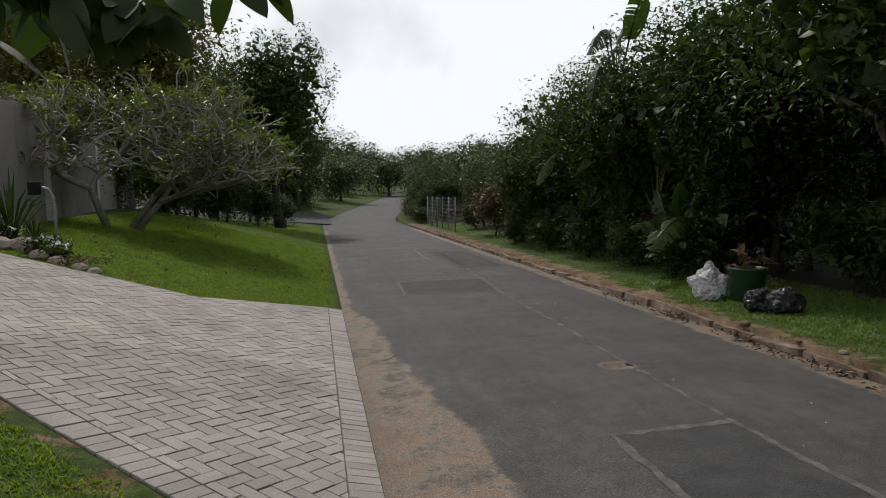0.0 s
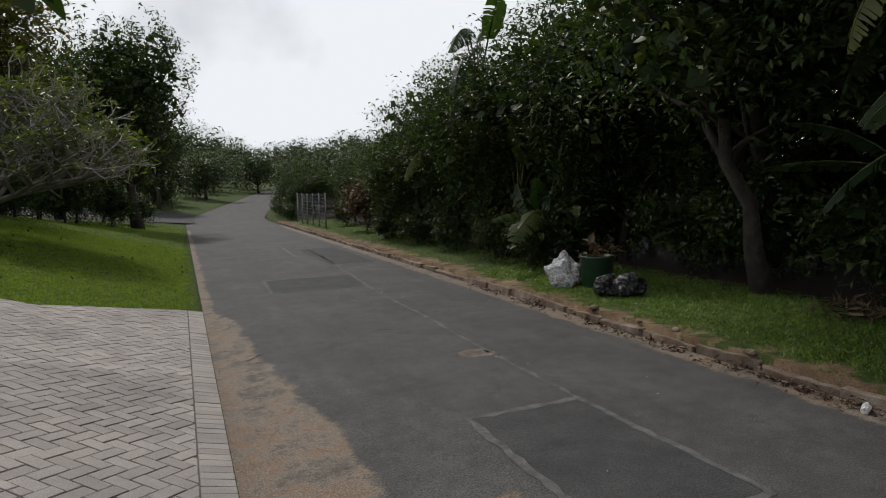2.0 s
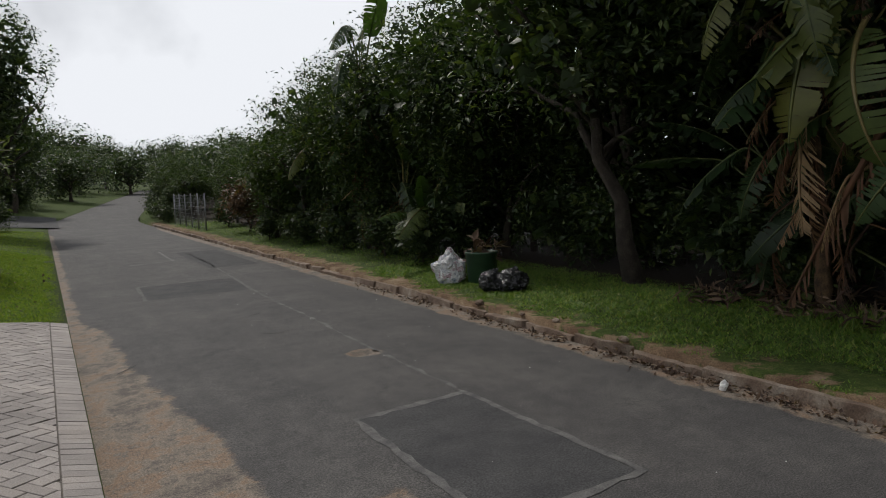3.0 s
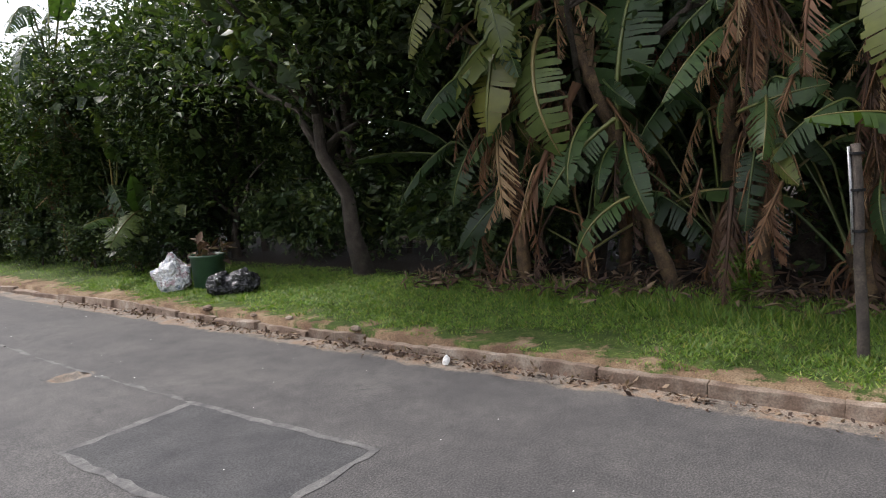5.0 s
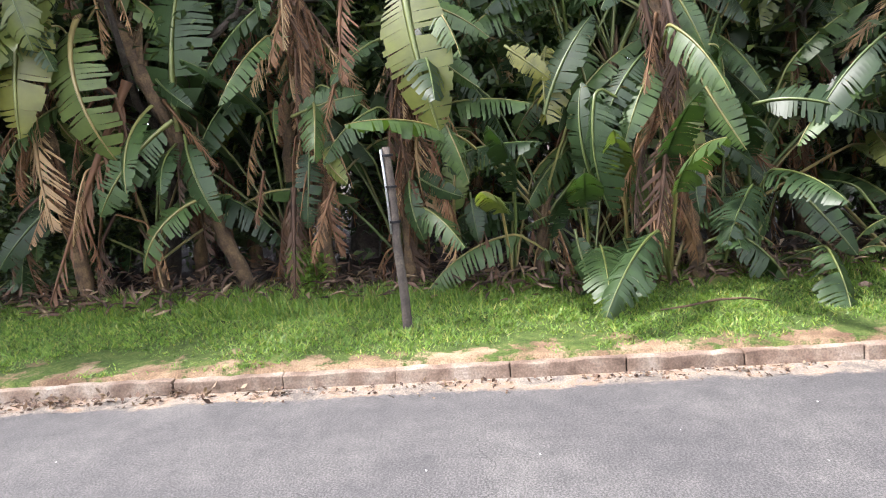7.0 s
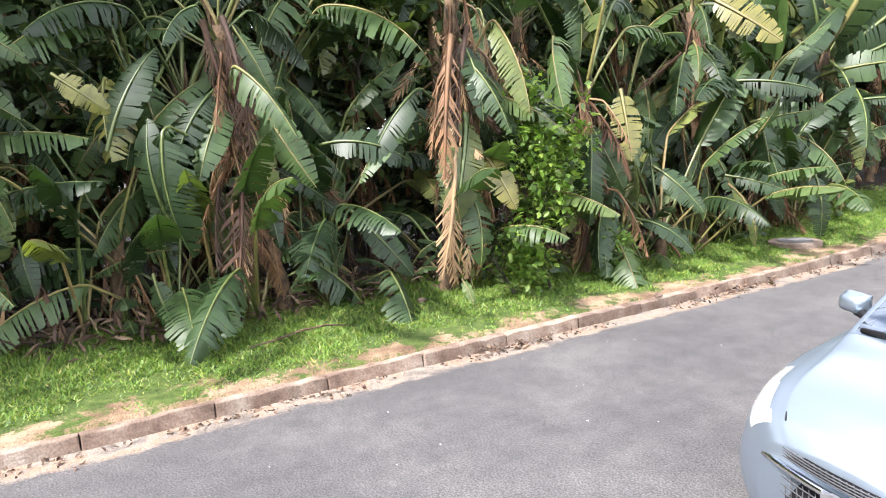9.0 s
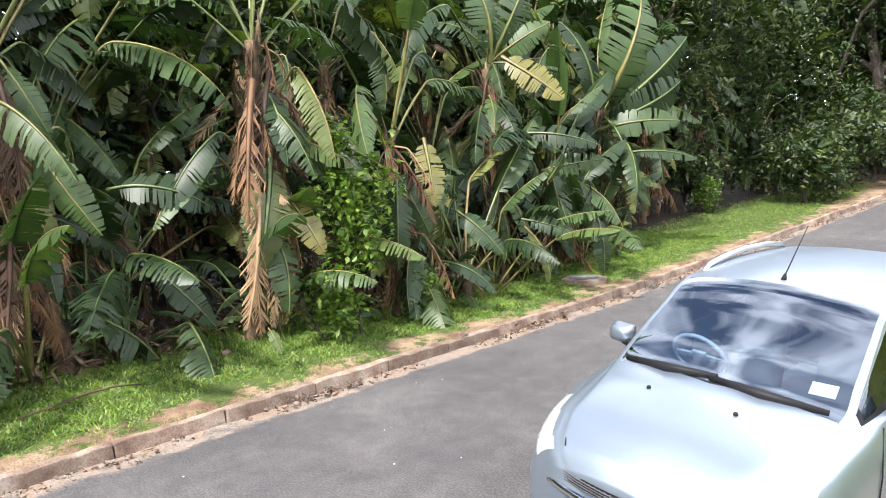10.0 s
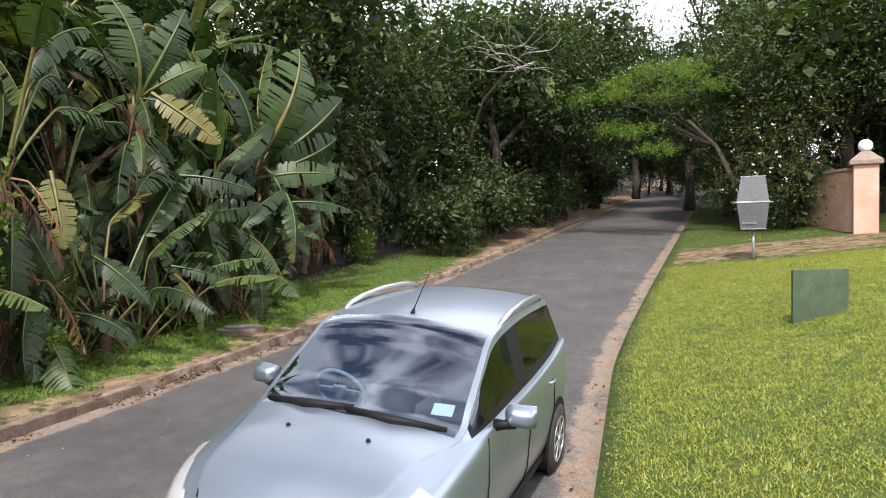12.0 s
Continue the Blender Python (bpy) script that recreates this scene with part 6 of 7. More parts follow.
M_CLEAR_BAG = bag_material("clear_rubbish_bag", [(0.30, (0.10, 0.14, 0.22)), (0.42, (0.45, 0.46, 0.47)), (0.52, (0.60, 0.60, 0.60)), (0.60, (0.32, 0.20, 0.22)), (0.68, (0.62, 0.61, 0.60))], 0.25)
M_BLACK_BAG = bag_material("black_rubbish_bag", [(0.3, (0.006, 0.006, 0.007)), (0.7, (0.016, 0.016, 0.018))], 0.22)
M_BIN = rough_material("green_plastic", [(0.3, (0.022, 0.060, 0.030)), (0.7, (0.035, 0.085, 0.042))], 4, 50, 0.5, 0.15, 0.002)
M_POLE = rough_material("weathered_gum_pole", [(0.3, (0.02, 0.016, 0.014)), (0.5, (0.045, 0.035, 0.028)), (0.7, (0.085, 0.068, 0.052))], 5, 60, 0.9, 0.7, 0.008)
M_GALV = rough_material("galvanised_steel", [(0.3, (0.20, 0.205, 0.21)), (0.7, (0.31, 0.315, 0.32))], 6, 60, 0.45, 0.1, 0.001, metal=0.6)
M_BOARD = rough_material("mottled_green_board", [(0.3, (0.035, 0.055, 0.030)), (0.55, (0.055, 0.085, 0.042)), (0.75, (0.085, 0.115, 0.06))], 3.5, 40, 0.6, 0.2, 0.003)
M_GLOBE = plain_material("opal_glass", (0.80, 0.80, 0.78), 0.25)
M_WHITE = plain_material("white_enamel", (0.72, 0.72, 0.70), 0.4)
M_STONE = rough_material("garden_stone", [(0.3, (0.20, 0.16, 0.13)), (0.7, (0.40, 0.34, 0.29))], 5, 50, 0.9, 0.6, 0.01)


def build_rubbish():
    x, y = 6.75, 10.85
    bag = thing("rubbish_bag", pose(x, y, land_z(x, y)), "full clear plastic bag of mixed recycling on the grass", "rubbish bag", "refuse put out on the verge")
    lumpy("sack", pose(0, 0, 0.22), (0.31, 0.33, 0.30), M_CLEAR_BAG, bag, 3.3, detail=5, amp=0.30)
    lumpy("knot", pose(0.02, 0.03, 0.54, 10, 0, 0), (0.09, 0.09, 0.12), M_CLEAR_BAG, bag, 8.1, detail=3, amp=0.5)
    x, y = 7.12, 10.30
    bin_ = thing("refuse_bin", pose(x, y, land_z(x, y) - 0.01), "open green plastic refuse barrel on the grass", "bin", "refuse put out on the verge")
    bm = bmesh.new()
    add_lathe(bm, [(0.24, 0), (0.265, 0.02), (0.295, 0.54), (0.315, 0.55), (0.315, 0.585), (0.285, 0.585), (0.265, 0.30), (0.24, 0.05)], 32)
    part("barrel", bm, M_BIN, bin_, smooth_faces=True)
    r2 = np.random.default_rng(3)
    v, f = leaf_cloud(r2, r2.normal(0, 0.11, (9, 3)) * (1, 1, 0.5) + (0, 0, 0.58), 7, 0.09, 0.26, -0.5)
    mesh_part("garden_waste", array_mesh("garden_waste", v, f), M_DRY, bin_, "withered garden waste")
    for i, (x, y, s) in enumerate(((6.78, 9.50, 0.78), (7.02, 9.22, 0.85))):
        b = thing("rubbish_bag", pose(x, y, land_z(x, y), 0, 0, 40 * i), "shiny black rubbish bag slumped on the grass", "rubbish bag", "refuse put out on the verge")
        lumpy("sack", pose(0, 0, 0.15), (0.29 * s, 0.31 * s, 0.25 * s), M_BLACK_BAG, b, 5.5 + i * 3, detail=5, amp=0.28)
        lumpy("knot", pose(0.06, -0.04, 0.31), (0.06, 0.06, 0.08), M_BLACK_BAG, b, 2.1 + i, detail=3, amp=0.5)


def build_pole():
    x, y = 6.87, 0.40
    pole = thing("pole", pose(x, y, land_z(x, y)), "leaning weathered gum pole with a grey conduit", "pole")
    bm = bmesh.new()
    pts = [Vector((0, 0, -0.2)).lerp(Vector((0.12, 0.10, 1.84)), i / 12) + Vector((0.006 * math.sin(i * 1.7), 0.006 * math.cos(i), 0)) for i in range(13)]
    add_tube(bm, pts, [0.052 - 0.0010 * i for i in range(13)], 12)
    part("post", bm, M_POLE, pole, smooth_faces=True)
    bm = bmesh.new()
    add_tube(bm, [(0.04, 0.105, 0.98), (0.07, 0.125, 1.45), (0.085, 0.15, 1.82)], [0.012, 0.013, 0.013], 8)
    part("conduit", bm, M_GALV, pole, "grey conduit strapped to the pole", True)
    for z in (1.1, 1.45, 1.76):
        bm = bmesh.new()
        add_lathe(bm, [(0.058, -0.012), (0.060, -0.01), (0.060, 0.01), (0.058, 0.012)], 14, pose(0.06 * z, 0.05 * z + 0.005, z))
        part("strap", bm, M_BLACK, pole)


def build_litter():
    rng2 = np.random.default_rng(12)
    spots = [(5.75, 3.7, 0.55), (5.70, 4.4, 0.5), (5.78, 5.4, 0.4), (5.72, 6.6, 0.45), (5.75, 2.2, 0.4), (5.76, 8.4, 0.4), (5.74, 10.2, 0.35), (5.78, -4.5, 0.3), (5.8, -8.5, 0.4)]
    c = np.array([(x + rng2.normal(0, 0.07), y + rng2.normal(0, w), asphalt_z(x, y) + 0.012 + 0.03 * rng2.random() ** 2) for x, y, w in spots for _ in range(18)])
    v, f = leaf_cloud(rng2, c, 5, 0.03, 0.075, 0.0, 0.5)
    v[:, 2] = np.maximum(v[:, 2], 0.004 + np.array([asphalt_z(a, 0) for a in v[:, 0]]))
    tagged(mesh_part("dry_leaves", array_mesh("dry_leaves", v, f), M_DRY), "dry brown leaves swept against the kerb", "leaf litter", kind="stuff")
    # chips of leaf and soil along both edges of the road
    c = []
    for y in rng2.uniform(-30, 14, 2600):
        if noise.noise((y * 0.7, 3.0, 1.0)) + 0.35 * rng2.random() > 0.05:
            c.append((ROAD_R - 0.02 + road_dx(y) - abs(rng2.normal(0, 0.12)), y))
        if y < -1 and rng2.random() < 0.1:
            c.append((ROAD_L + 0.05 + road_dx(y) + abs(rng2.normal(0, 0.16)), y))
    c = np.array([(x, y, asphalt_z(x, y) + 0.012) for x, y in c])
    v, f = leaf_cloud(rng2, c, 2, 0.008, 0.045, 0.0, 0.6)
    tagged(mesh_part("gutter_chips", array_mesh("gutter_chips", v, f), M_DRY), "dry leaf chips strewn along the road edges", "leaf litter", kind="stuff")
    # dead leaves heaped below the wild bananas
    c = np.array([(rng2.uniform(7.8, 9.4), yy, 0.0) for yy in rng2.uniform(-14, 6.5, 900)])
    c[:, 2] = [land_z(a, b) + 0.02 + 0.13 * rng2.random() for a, b, _ in c]
    v, f = leaf_cloud(rng2, c, 5, 0.10, 0.24, 0.02, 0.18)
    tagged(mesh_part("fallen_leaves", array_mesh("fallen_leaves", v, f), M_DRY), "fallen dead leaves heaped below the wild bananas", "leaf litter", kind="stuff")
    # fallen leaves on the lawn and clods of soil along the kerb
    c = np.array([(rng2.uniform(-5, 0.2), rng2.uniform(12.5, 26), 0) for _ in range(160)])
    c[:, 2] = [land_z(a, b) + 0.03 for a, b, _ in c]
    v, f = leaf_cloud(rng2, c, 1, 0.01, 0.09, 0.0, 0.5)
    tagged(mesh_part("lawn_leaves", array_mesh("lawn_leaves", v, f), M_DRY), "scattered fallen leaves on the lawn", "leaf litter", kind="stuff")
    for i, (x, y, s) in enumerate(((5.98, 8.7, 0.10), (6.02, 6.9, 0.07), (5.95, 5.6, 0.08), (5.86, -6.85, 0.07), (5.97, 7.6, 0.06), (7.4, -4.4, 0.08))):
        z = max(land_z(x, y), asphalt_z(x, y))
        t = thing("stone", pose(x, y, z), "small earthy stone beside the kerb" if i < 5 else "pale stone in the grass", "stone", "stones along the kerb")
        lumpy("rock", pose(0, 0, s * 0.25), (s * 0.65, s * 0.85, s * 0.45), M_KERB, t, i * 2.2, detail=3)
    can = thing("crushed_can", pose(5.66, 4.02, asphalt_z(5.66, 4.02), 0, 0, 20), "crumpled white drink can in the gutter", "litter")
    lumpy("can", pose(0, 0, 0.04, 20, 0, 0), (0.032, 0.036, 0.06), M_WHITE, can, 4.0, detail=3, amp=0.4)
    # pale chips on the tar
    vs, fs = [], []
    for k in range(90):
        x, y = rng2.uniform(2.5, 5.4), rng2.uniform(-10, 14)
        s = rng2.uniform(0.004, 0.011)
        b = len(vs)
        z = asphalt_z(x, y)
        vs += [(x - s, y, z + 0.001), (x, y - s, z + 0.001), (x + s, y + s * 0.3, z + 0.001), (x, y, z + s * 0.6)]
        fs += [(b, b + 1, b + 3), (b + 1, b + 2, b + 3), (b + 2, b, b + 3)]
    tagged(mesh_part("stone_chips", array_mesh("stone_chips", vs, fs), M_WHITE), "pale stone chips scattered on the tar", "gravel", kind="stuff")
    twig = thing("fallen_branch", pose(6.9, -2.5, land_z(6.9, -2.5)), "thin pale branch lying in the grass", "branch")
    bm = bmesh.new()
    add_tube(bm, [(0.05, 0.35, 0.03), (0.0, 0.1, 0.07), (0.06, -0.2, 0.10), (0.12, -0.5, 0.09), (0.10, -0.75, 0.05)], [0.008, 0.012, 0.013, 0.012, 0.006], 6)
    part("twig", bm, M_STEM, twig, smooth_faces=True)
    x, y = 6.62, -10.9
    cover = thing("manhole_cover", pose(x, y, land_z(x, y) + 0.02), "round concrete manhole cover in the verge", "manhole cover")
    bm = bmesh.new()
    add_lathe(bm, [(0.40, -0.05), (0.40, 0.03), (0.36, 0.04)], 24)
    part("surround", bm, M_KERB, cover)
    bm = bmesh.new()
    add_lathe(bm, [(0.27, 0.0), (0.27, 0.05), (0.25, 0.054)], 24)
    part("lid", bm, M_SEAL, cover, "dark cover plate")


def build_fence():
    fence = thing("wire_fence", pose(0, 0, 0), "old wire fence overgrown with creepers", "fence")
    for i in range(6):
        x, y = 6.75, 33.0 + i * 1.7
        bm = bmesh.new()
        add_tube(bm, [(x, y, land_z(x, y) - 0.1), (x + 0.02, y, land_z(x, y) + 1.75)], [0.035, 0.03], 8)
        part("post", bm, M_GALV, fence, smooth_faces=True)
    for k in range(9):
        bm = bmesh.new()
        z = land_z(6.75, 37) + 0.15 + k * 0.19
        add_tube(bm, [(6.75, 33.0, z), (6.75, 37.2, z - 0.01), (6.75, 41.5, z)], [0.006] * 3, 5)
        part("wire", bm, M_GALV, fence)
    for k in range(26):
        y = 33.1 + k * 0.32
        bm = bmesh.new()
        z = land_z(6.75, y)
        add_tube(bm, [(6.76, y, z + 0.05), (6.76, y + 0.05, z + 1.65)], [0.008] * 2, 5)
        part("picket", bm, M_GALV, fence)


# ---- things on the lawns ----
def build_refuse_cage():
    x, y = -2.96, -20.15
    cage = thing("refuse_cage", pose(x, y, land_z(x, y), 0, 0, -9), "silver perforated metal refuse cage on a single pole", "refuse cage")
    bm = bmesh.new()
    add_tube(bm, [(0, 0, -0.2), (0, 0, 0.9)], [0.035, 0.035], 10)
    part("pole", bm, M_GALV, cage, smooth_faces=True)
    for name, z0, z1, a0, a1 in (("lower_basket", 0.82, 1.52, 0.31, 0.40), ("hinged_lid", 1.54, 2.20, 0.40, 0.30)):
        body = thing(name, pose(0, 0, 0), "", "")
        body.parent = cage
        bm = bmesh.new()
        for k in range(4):
            a, b = (k * math.pi / 2 + math.pi / 4), ((k + 1) * math.pi / 2 + math.pi / 4)
            c = [bm.verts.new((r * 1.414 * math.cos(t) * 0.97, r * 1.414 * math.sin(t) * 0.62, z)) for r, t, z in ((a0, a, z0), (a0, b, z0), (a1, b, z1), (a1, a, z1))]
            bm.faces.new(c)
        cap = z0 if name == "lower_basket" else z1
        r = a0 if name == "lower_basket" else a1
        bm.faces.new([bm.verts.new((r * 1.414 * math.cos(k * math.pi / 2 + math.pi / 4) * 0.97, r * 1.414 * math.sin(k * math.pi / 2 + math.pi / 4) * 0.62, cap)) for k in range(4)])
        part("perforated_sheet", bm, M_MESHED, body, "perforated sheet steel")
        for zz, r in ((z0, a0), (z1, a1)):
            bm = bmesh.new()
            pts = [(r * 1.414 * math.cos(k * math.pi / 2 + math.pi / 4), r * 1.414 * math.sin(k * math.pi / 2 + math.pi / 4) * 0.64, zz) for k in range(5)]
            add_tube(bm, pts, [0.009] * 5, 6)
            part("rim_bar", bm, M_GALV, body)
    bm = bmesh.new()
    add_box(bm, (0.98, 0.035, 0.03), pose(0, 0, 1.53), 0.008)
    part("hinge_bar", bm, M_GALV, cage)
    # the maker's plate: an unreadable line of lettering
    bm = bmesh.new()
    for k in range(7):
        add_box(bm, (0.035, 0.006, 0.045), pose(-0.06 + k * 0.05, 0.235, 0.98))
    part("lettering", bm, M_GALV, cage, "pale unreadable lettering")


def mesh_sheet_material():
    m, n, l, p = node_material("perforated_steel")
    co = n.new("ShaderNodeTexCoord").outputs["Object"]
    v = n.new("ShaderNodeTexVoronoi")
    v.inputs["Scale"].default_value, v.inputs["Randomness"].default_value = 38.0, 0.9
    l.new(co, v.inputs["Vector"])
    r = ramp_node(n, [(0.36, (0.075, 0.076, 0.08)), (0.46, (0.135, 0.138, 0.145))])
    l.new(v.outputs["Distance"], r.inputs["Fac"])
    l.new(r.outputs["Color"], p.inputs["Base Color"])
    p.inputs["Roughness"].default_value, p.inputs["Metallic"].default_value = 0.5, 0.4
    return m


M_MESHED = mesh_sheet_material()


def build_board():
    a, b = Vector((-2.06, -11.15)), Vector((-2.86, -11.55))
    c, d = (a + b) / 2, b - a
    board = thing("green_board", pose(c.x, c.y, land_z(c.x, c.y), 0, 0, math.degrees(math.atan2(d.y, d.x))), "plain mottled green board standing in the lawn", "board")
    bm = bmesh.new()
    add_box(bm, (d.length, 0.045, 0.78), pose(0, 0, 0.30), 0.006)
    part("panel", bm, M_BOARD, board)
    for s in (-0.3, 0.3):
        bm = bmesh.new()
        add_box(bm, (0.05, 0.05, 0.7), pose(s, 0.05, 0.25), 0.005)
        part("stake", bm, M_POLE, board)
    bm = bmesh.new()
    add_lathe(bm, [(0.014, 0), (0.014, 0.008), (0.008, 0.012)], 10, pose(-0.05, 0.022, 0.50, -90, 0, 0))
    part("bolt", bm, M_BLACK, board)


def build_gate():
    x, y = -6.73, -24.1
    gate = thing("gate_pillar", pose(x, y, land_z(x, y), 0, 0, -12), "pink plastered gate pillar with a pyramid cap and white globe lamp", "gate pillar")
    bm = bmesh.new()
    add_box(bm, (0.66, 0.66, 2.35), pose(0, 0, 0.9), 0.02)
    part("shaft", bm, M_PINK, gate)
    bm = bmesh.new()
    add_box(bm, (0.88, 0.88, 0.12), pose(0, 0, 2.12), 0.02)
    vs = [bm.verts.new((sx * 0.44, sy * 0.44, 2.182)) for sx, sy in ((-1, -1), (1, -1), (1, 1), (-1, 1))]
    top = [bm.verts.new((sx * 0.12, sy * 0.12, 2.47)) for sx, sy in ((-1, -1), (1, -1), (1, 1), (-1, 1))]
    for k in range(4):
        bm.faces.new((vs[k], vs[(k + 1) % 4], top[(k + 1) % 4], top[k]))
    bm.faces.new(top)
    part("cap", bm, M_CAP, gate, "weathered pyramid cap")
    bm = bmesh.new()
    bmesh.ops.create_uvsphere(bm, u_segments=20, v_segments=12, radius=0.2, matrix=pose(0, 0, 2.64))
    part("globe_lamp", bm, M_GLOBE, gate, "white globe lamp", True)
    wall = thing("garden_wall", pose(x + 0.45, y - 2.2, land_z(x + 0.4, y - 2.2), 0, 0, -82), "pink plastered garden wall with a coping", "wall", kind="structure")
    bm = bmesh.new()
    add_box(bm, (3.4, 0.25, 2.1), pose(0, 0, 0.75), 0.015)
    part("plaster", bm, M_PINK, wall)
    bm = bmesh.new()
    add_box(bm, (3.5, 0.36, 0.10), pose(0, 0, 1.85), 0.02)
    part("coping", bm, M_CAP, wall)
    white = thing("metal_gate", pose(x - 0.7, y + 0.1, land_z(x - 0.7, y), 0, 0, -12), "white tubular metal driveway gate", "gate")
    for k in range(14):
        bm = bmesh.new()
        add_tube(bm, [(-k * 0.14, 0, 0.1), (-k * 0.14, 0, 2.25)], [0.022, 0.022], 8)
        part("bar", bm, M_WHITE, white, smooth_faces=True)
    for z in (0.15, 1.2, 2.2):
        bm = bmesh.new()
        add_tube(bm, [(0.02, 0, z), (-1.9, 0, z)], [0.025, 0.025], 8)
        part("rail", bm, M_WHITE, white, smooth_faces=True)
    low = thing("planter_wall", pose(x - 1.05, y + 1.3, land_z(x - 1.0, y + 1.3), 0, 0, -12), "low brown plastered planter wall", "wall")
    bm = bmesh.new()
    add_box(bm, (1.2, 0.4, 1.3), pose(0, 0, 0.55), 0.02)
    part("plaster", bm, M_CAP, low)
    bm = bmesh.new()
    add_box(bm, (1.26, 0.46, 0.07), pose(0, 0, 1.23), 0.015)
    part("coping", bm, M_PINK, low)
    x, y = -6.31, -27.2
    tap = thing("tree_stump", pose(x, y, land_z(x, y)), "slim grey stump among low plants", "stump")
    bm = bmesh.new()
    add_tube(bm, [(0, 0, -0.1), (0.01, 0, 0.4), (0.0, 0.01, 0.75)], [0.13, 0.10, 0.11], 10)
    part("stump", bm, M_BARK, tap, smooth_faces=True)


def build_intercom():
    x, y = -4.47, 12.72
    ic = thing("intercom_post", pose(x, y, land_z(x, y)), "gooseneck intercom post with a black call box", "intercom")
    bm = bmesh.new()
    add_tube(bm, [(0, 0, -0.1), (0, 0, 0.75), (-0.01, -0.02, 0.98), (-0.07, -0.07, 1.12), (-0.17, -0.14, 1.15)], [0.028] * 5, 10)
    part("post", bm, M_GALV, ic, "curved grey steel post", True)
    bm = bmesh.new()
    add_box(bm, (0.20, 0.12, 0.22), pose(-0.24, -0.17, 1.13, 0, 0, 20), 0.015)
    part("call_box", bm, M_BLACK, ic, "black call box")


def build_flower_bed():
    for i, (x, y, s) in enumerate(((-4.84, 12.35, 0.22), (-4.45, 11.85, 0.13), (-4.15, 11.72, 0.11), (-5.15, 12.2, 0.16), (-3.75, 11.52, 0.10), (-3.5, 11.42, 0.09))):
        t = thing("rock", pose(x, y, land_z(x, y)), "rounded pale garden rock beside the driveway", "rock", "rocks along the flower bed")
        lumpy("stone", pose(0, 0, s * 0.35), (s * 1.2, s, s * 0.75), M_STONE, t, 1.3 * i, detail=3)
    for i, (x, y) in enumerate(((-4.55, 12.25), (-4.25, 12.05), (-5.2, 12.65))):
        t = thing("flowering_plant", pose(x, y, land_z(x, y)), "low green plant with small white flowers", "plant", "plants of the flower bed")
        r3 = np.random.default_rng(70 + i)
        v, f = leaf_cloud(r3, r3.normal(0, 0.13, (40, 3)) * (1, 1, 0.5) + (0, 0, 0.12), 10, 0.05, 0.10, -0.2)
        mesh_part("foliage", array_mesh("foliage", v, f), M_LEAF_MID, t)
        v, f = leaf_cloud(r3, r3.normal(0, 0.14, (14, 3)) * (1, 1, 0.3) + (0, 0, 0.26), 6, 0.015, 0.045, -0.6, 0.8)
        mesh_part("flowers", array_mesh("flowers", v, f), M_WHITE, t, "small white flowers")
    t = thing("ground_cover", pose(-3.95, 11.75, land_z(-3.95, 11.75)), "low reddish ground cover at the paving's edge", "plant")
    r3 = np.random.default_rng(75)
    c = r3.normal(0, 1, (70, 3)) * (0.38, 0.12, 0.04) + (0, 0, 0.07)
    v, f = leaf_cloud(r3, c, 9, 0.04, 0.06, -0.2)
    mesh_part("foliage", array_mesh("foliage", v, f), M_LEAF_RED, t)
    for x, y, s in ((-5.45, 13.4, 1.0), (-5.35, 12.7, 0.5), (-4.95, 13.1, 0.45)):
        t = thing("spiky_plant", pose(x, y, land_z(x, y)), "spiky dark strap-leaved plant before the wall", "plant", "plants of the flower bed")
        vs, fs = [], []
        r4 = random.Random(int(s * 100))
        for k in range(46):
            a, e, ln = r4.uniform(0, 6.28), r4.uniform(0.25, 1.25), s * r4.uniform(0.8, 1.3)
            d = Vector((math.cos(a) * math.cos(e), math.sin(a) * math.cos(e), math.sin(e)))
            q = Vector((-math.sin(a), math.cos(a), 0)) * 0.025 * s
            b = len(vs)
            m2 = d * ln * 0.55 + Vector((0, 0, 0.3 * s))
            tip = d * ln + Vector((0, 0, 0.3 * s - 0.12 * ln))
            vs += [tuple(q * 0.6), tuple(-q * 0.6), tuple(m2 - q), tuple(m2 + q), tuple(tip)]
            fs += [(b, b + 1, b + 2), (b, b + 2, b + 3), (b + 3, b + 2, b + 4)]
        mesh_part("leaves", array_mesh("leaves", vs, fs), M_LEAF, t)


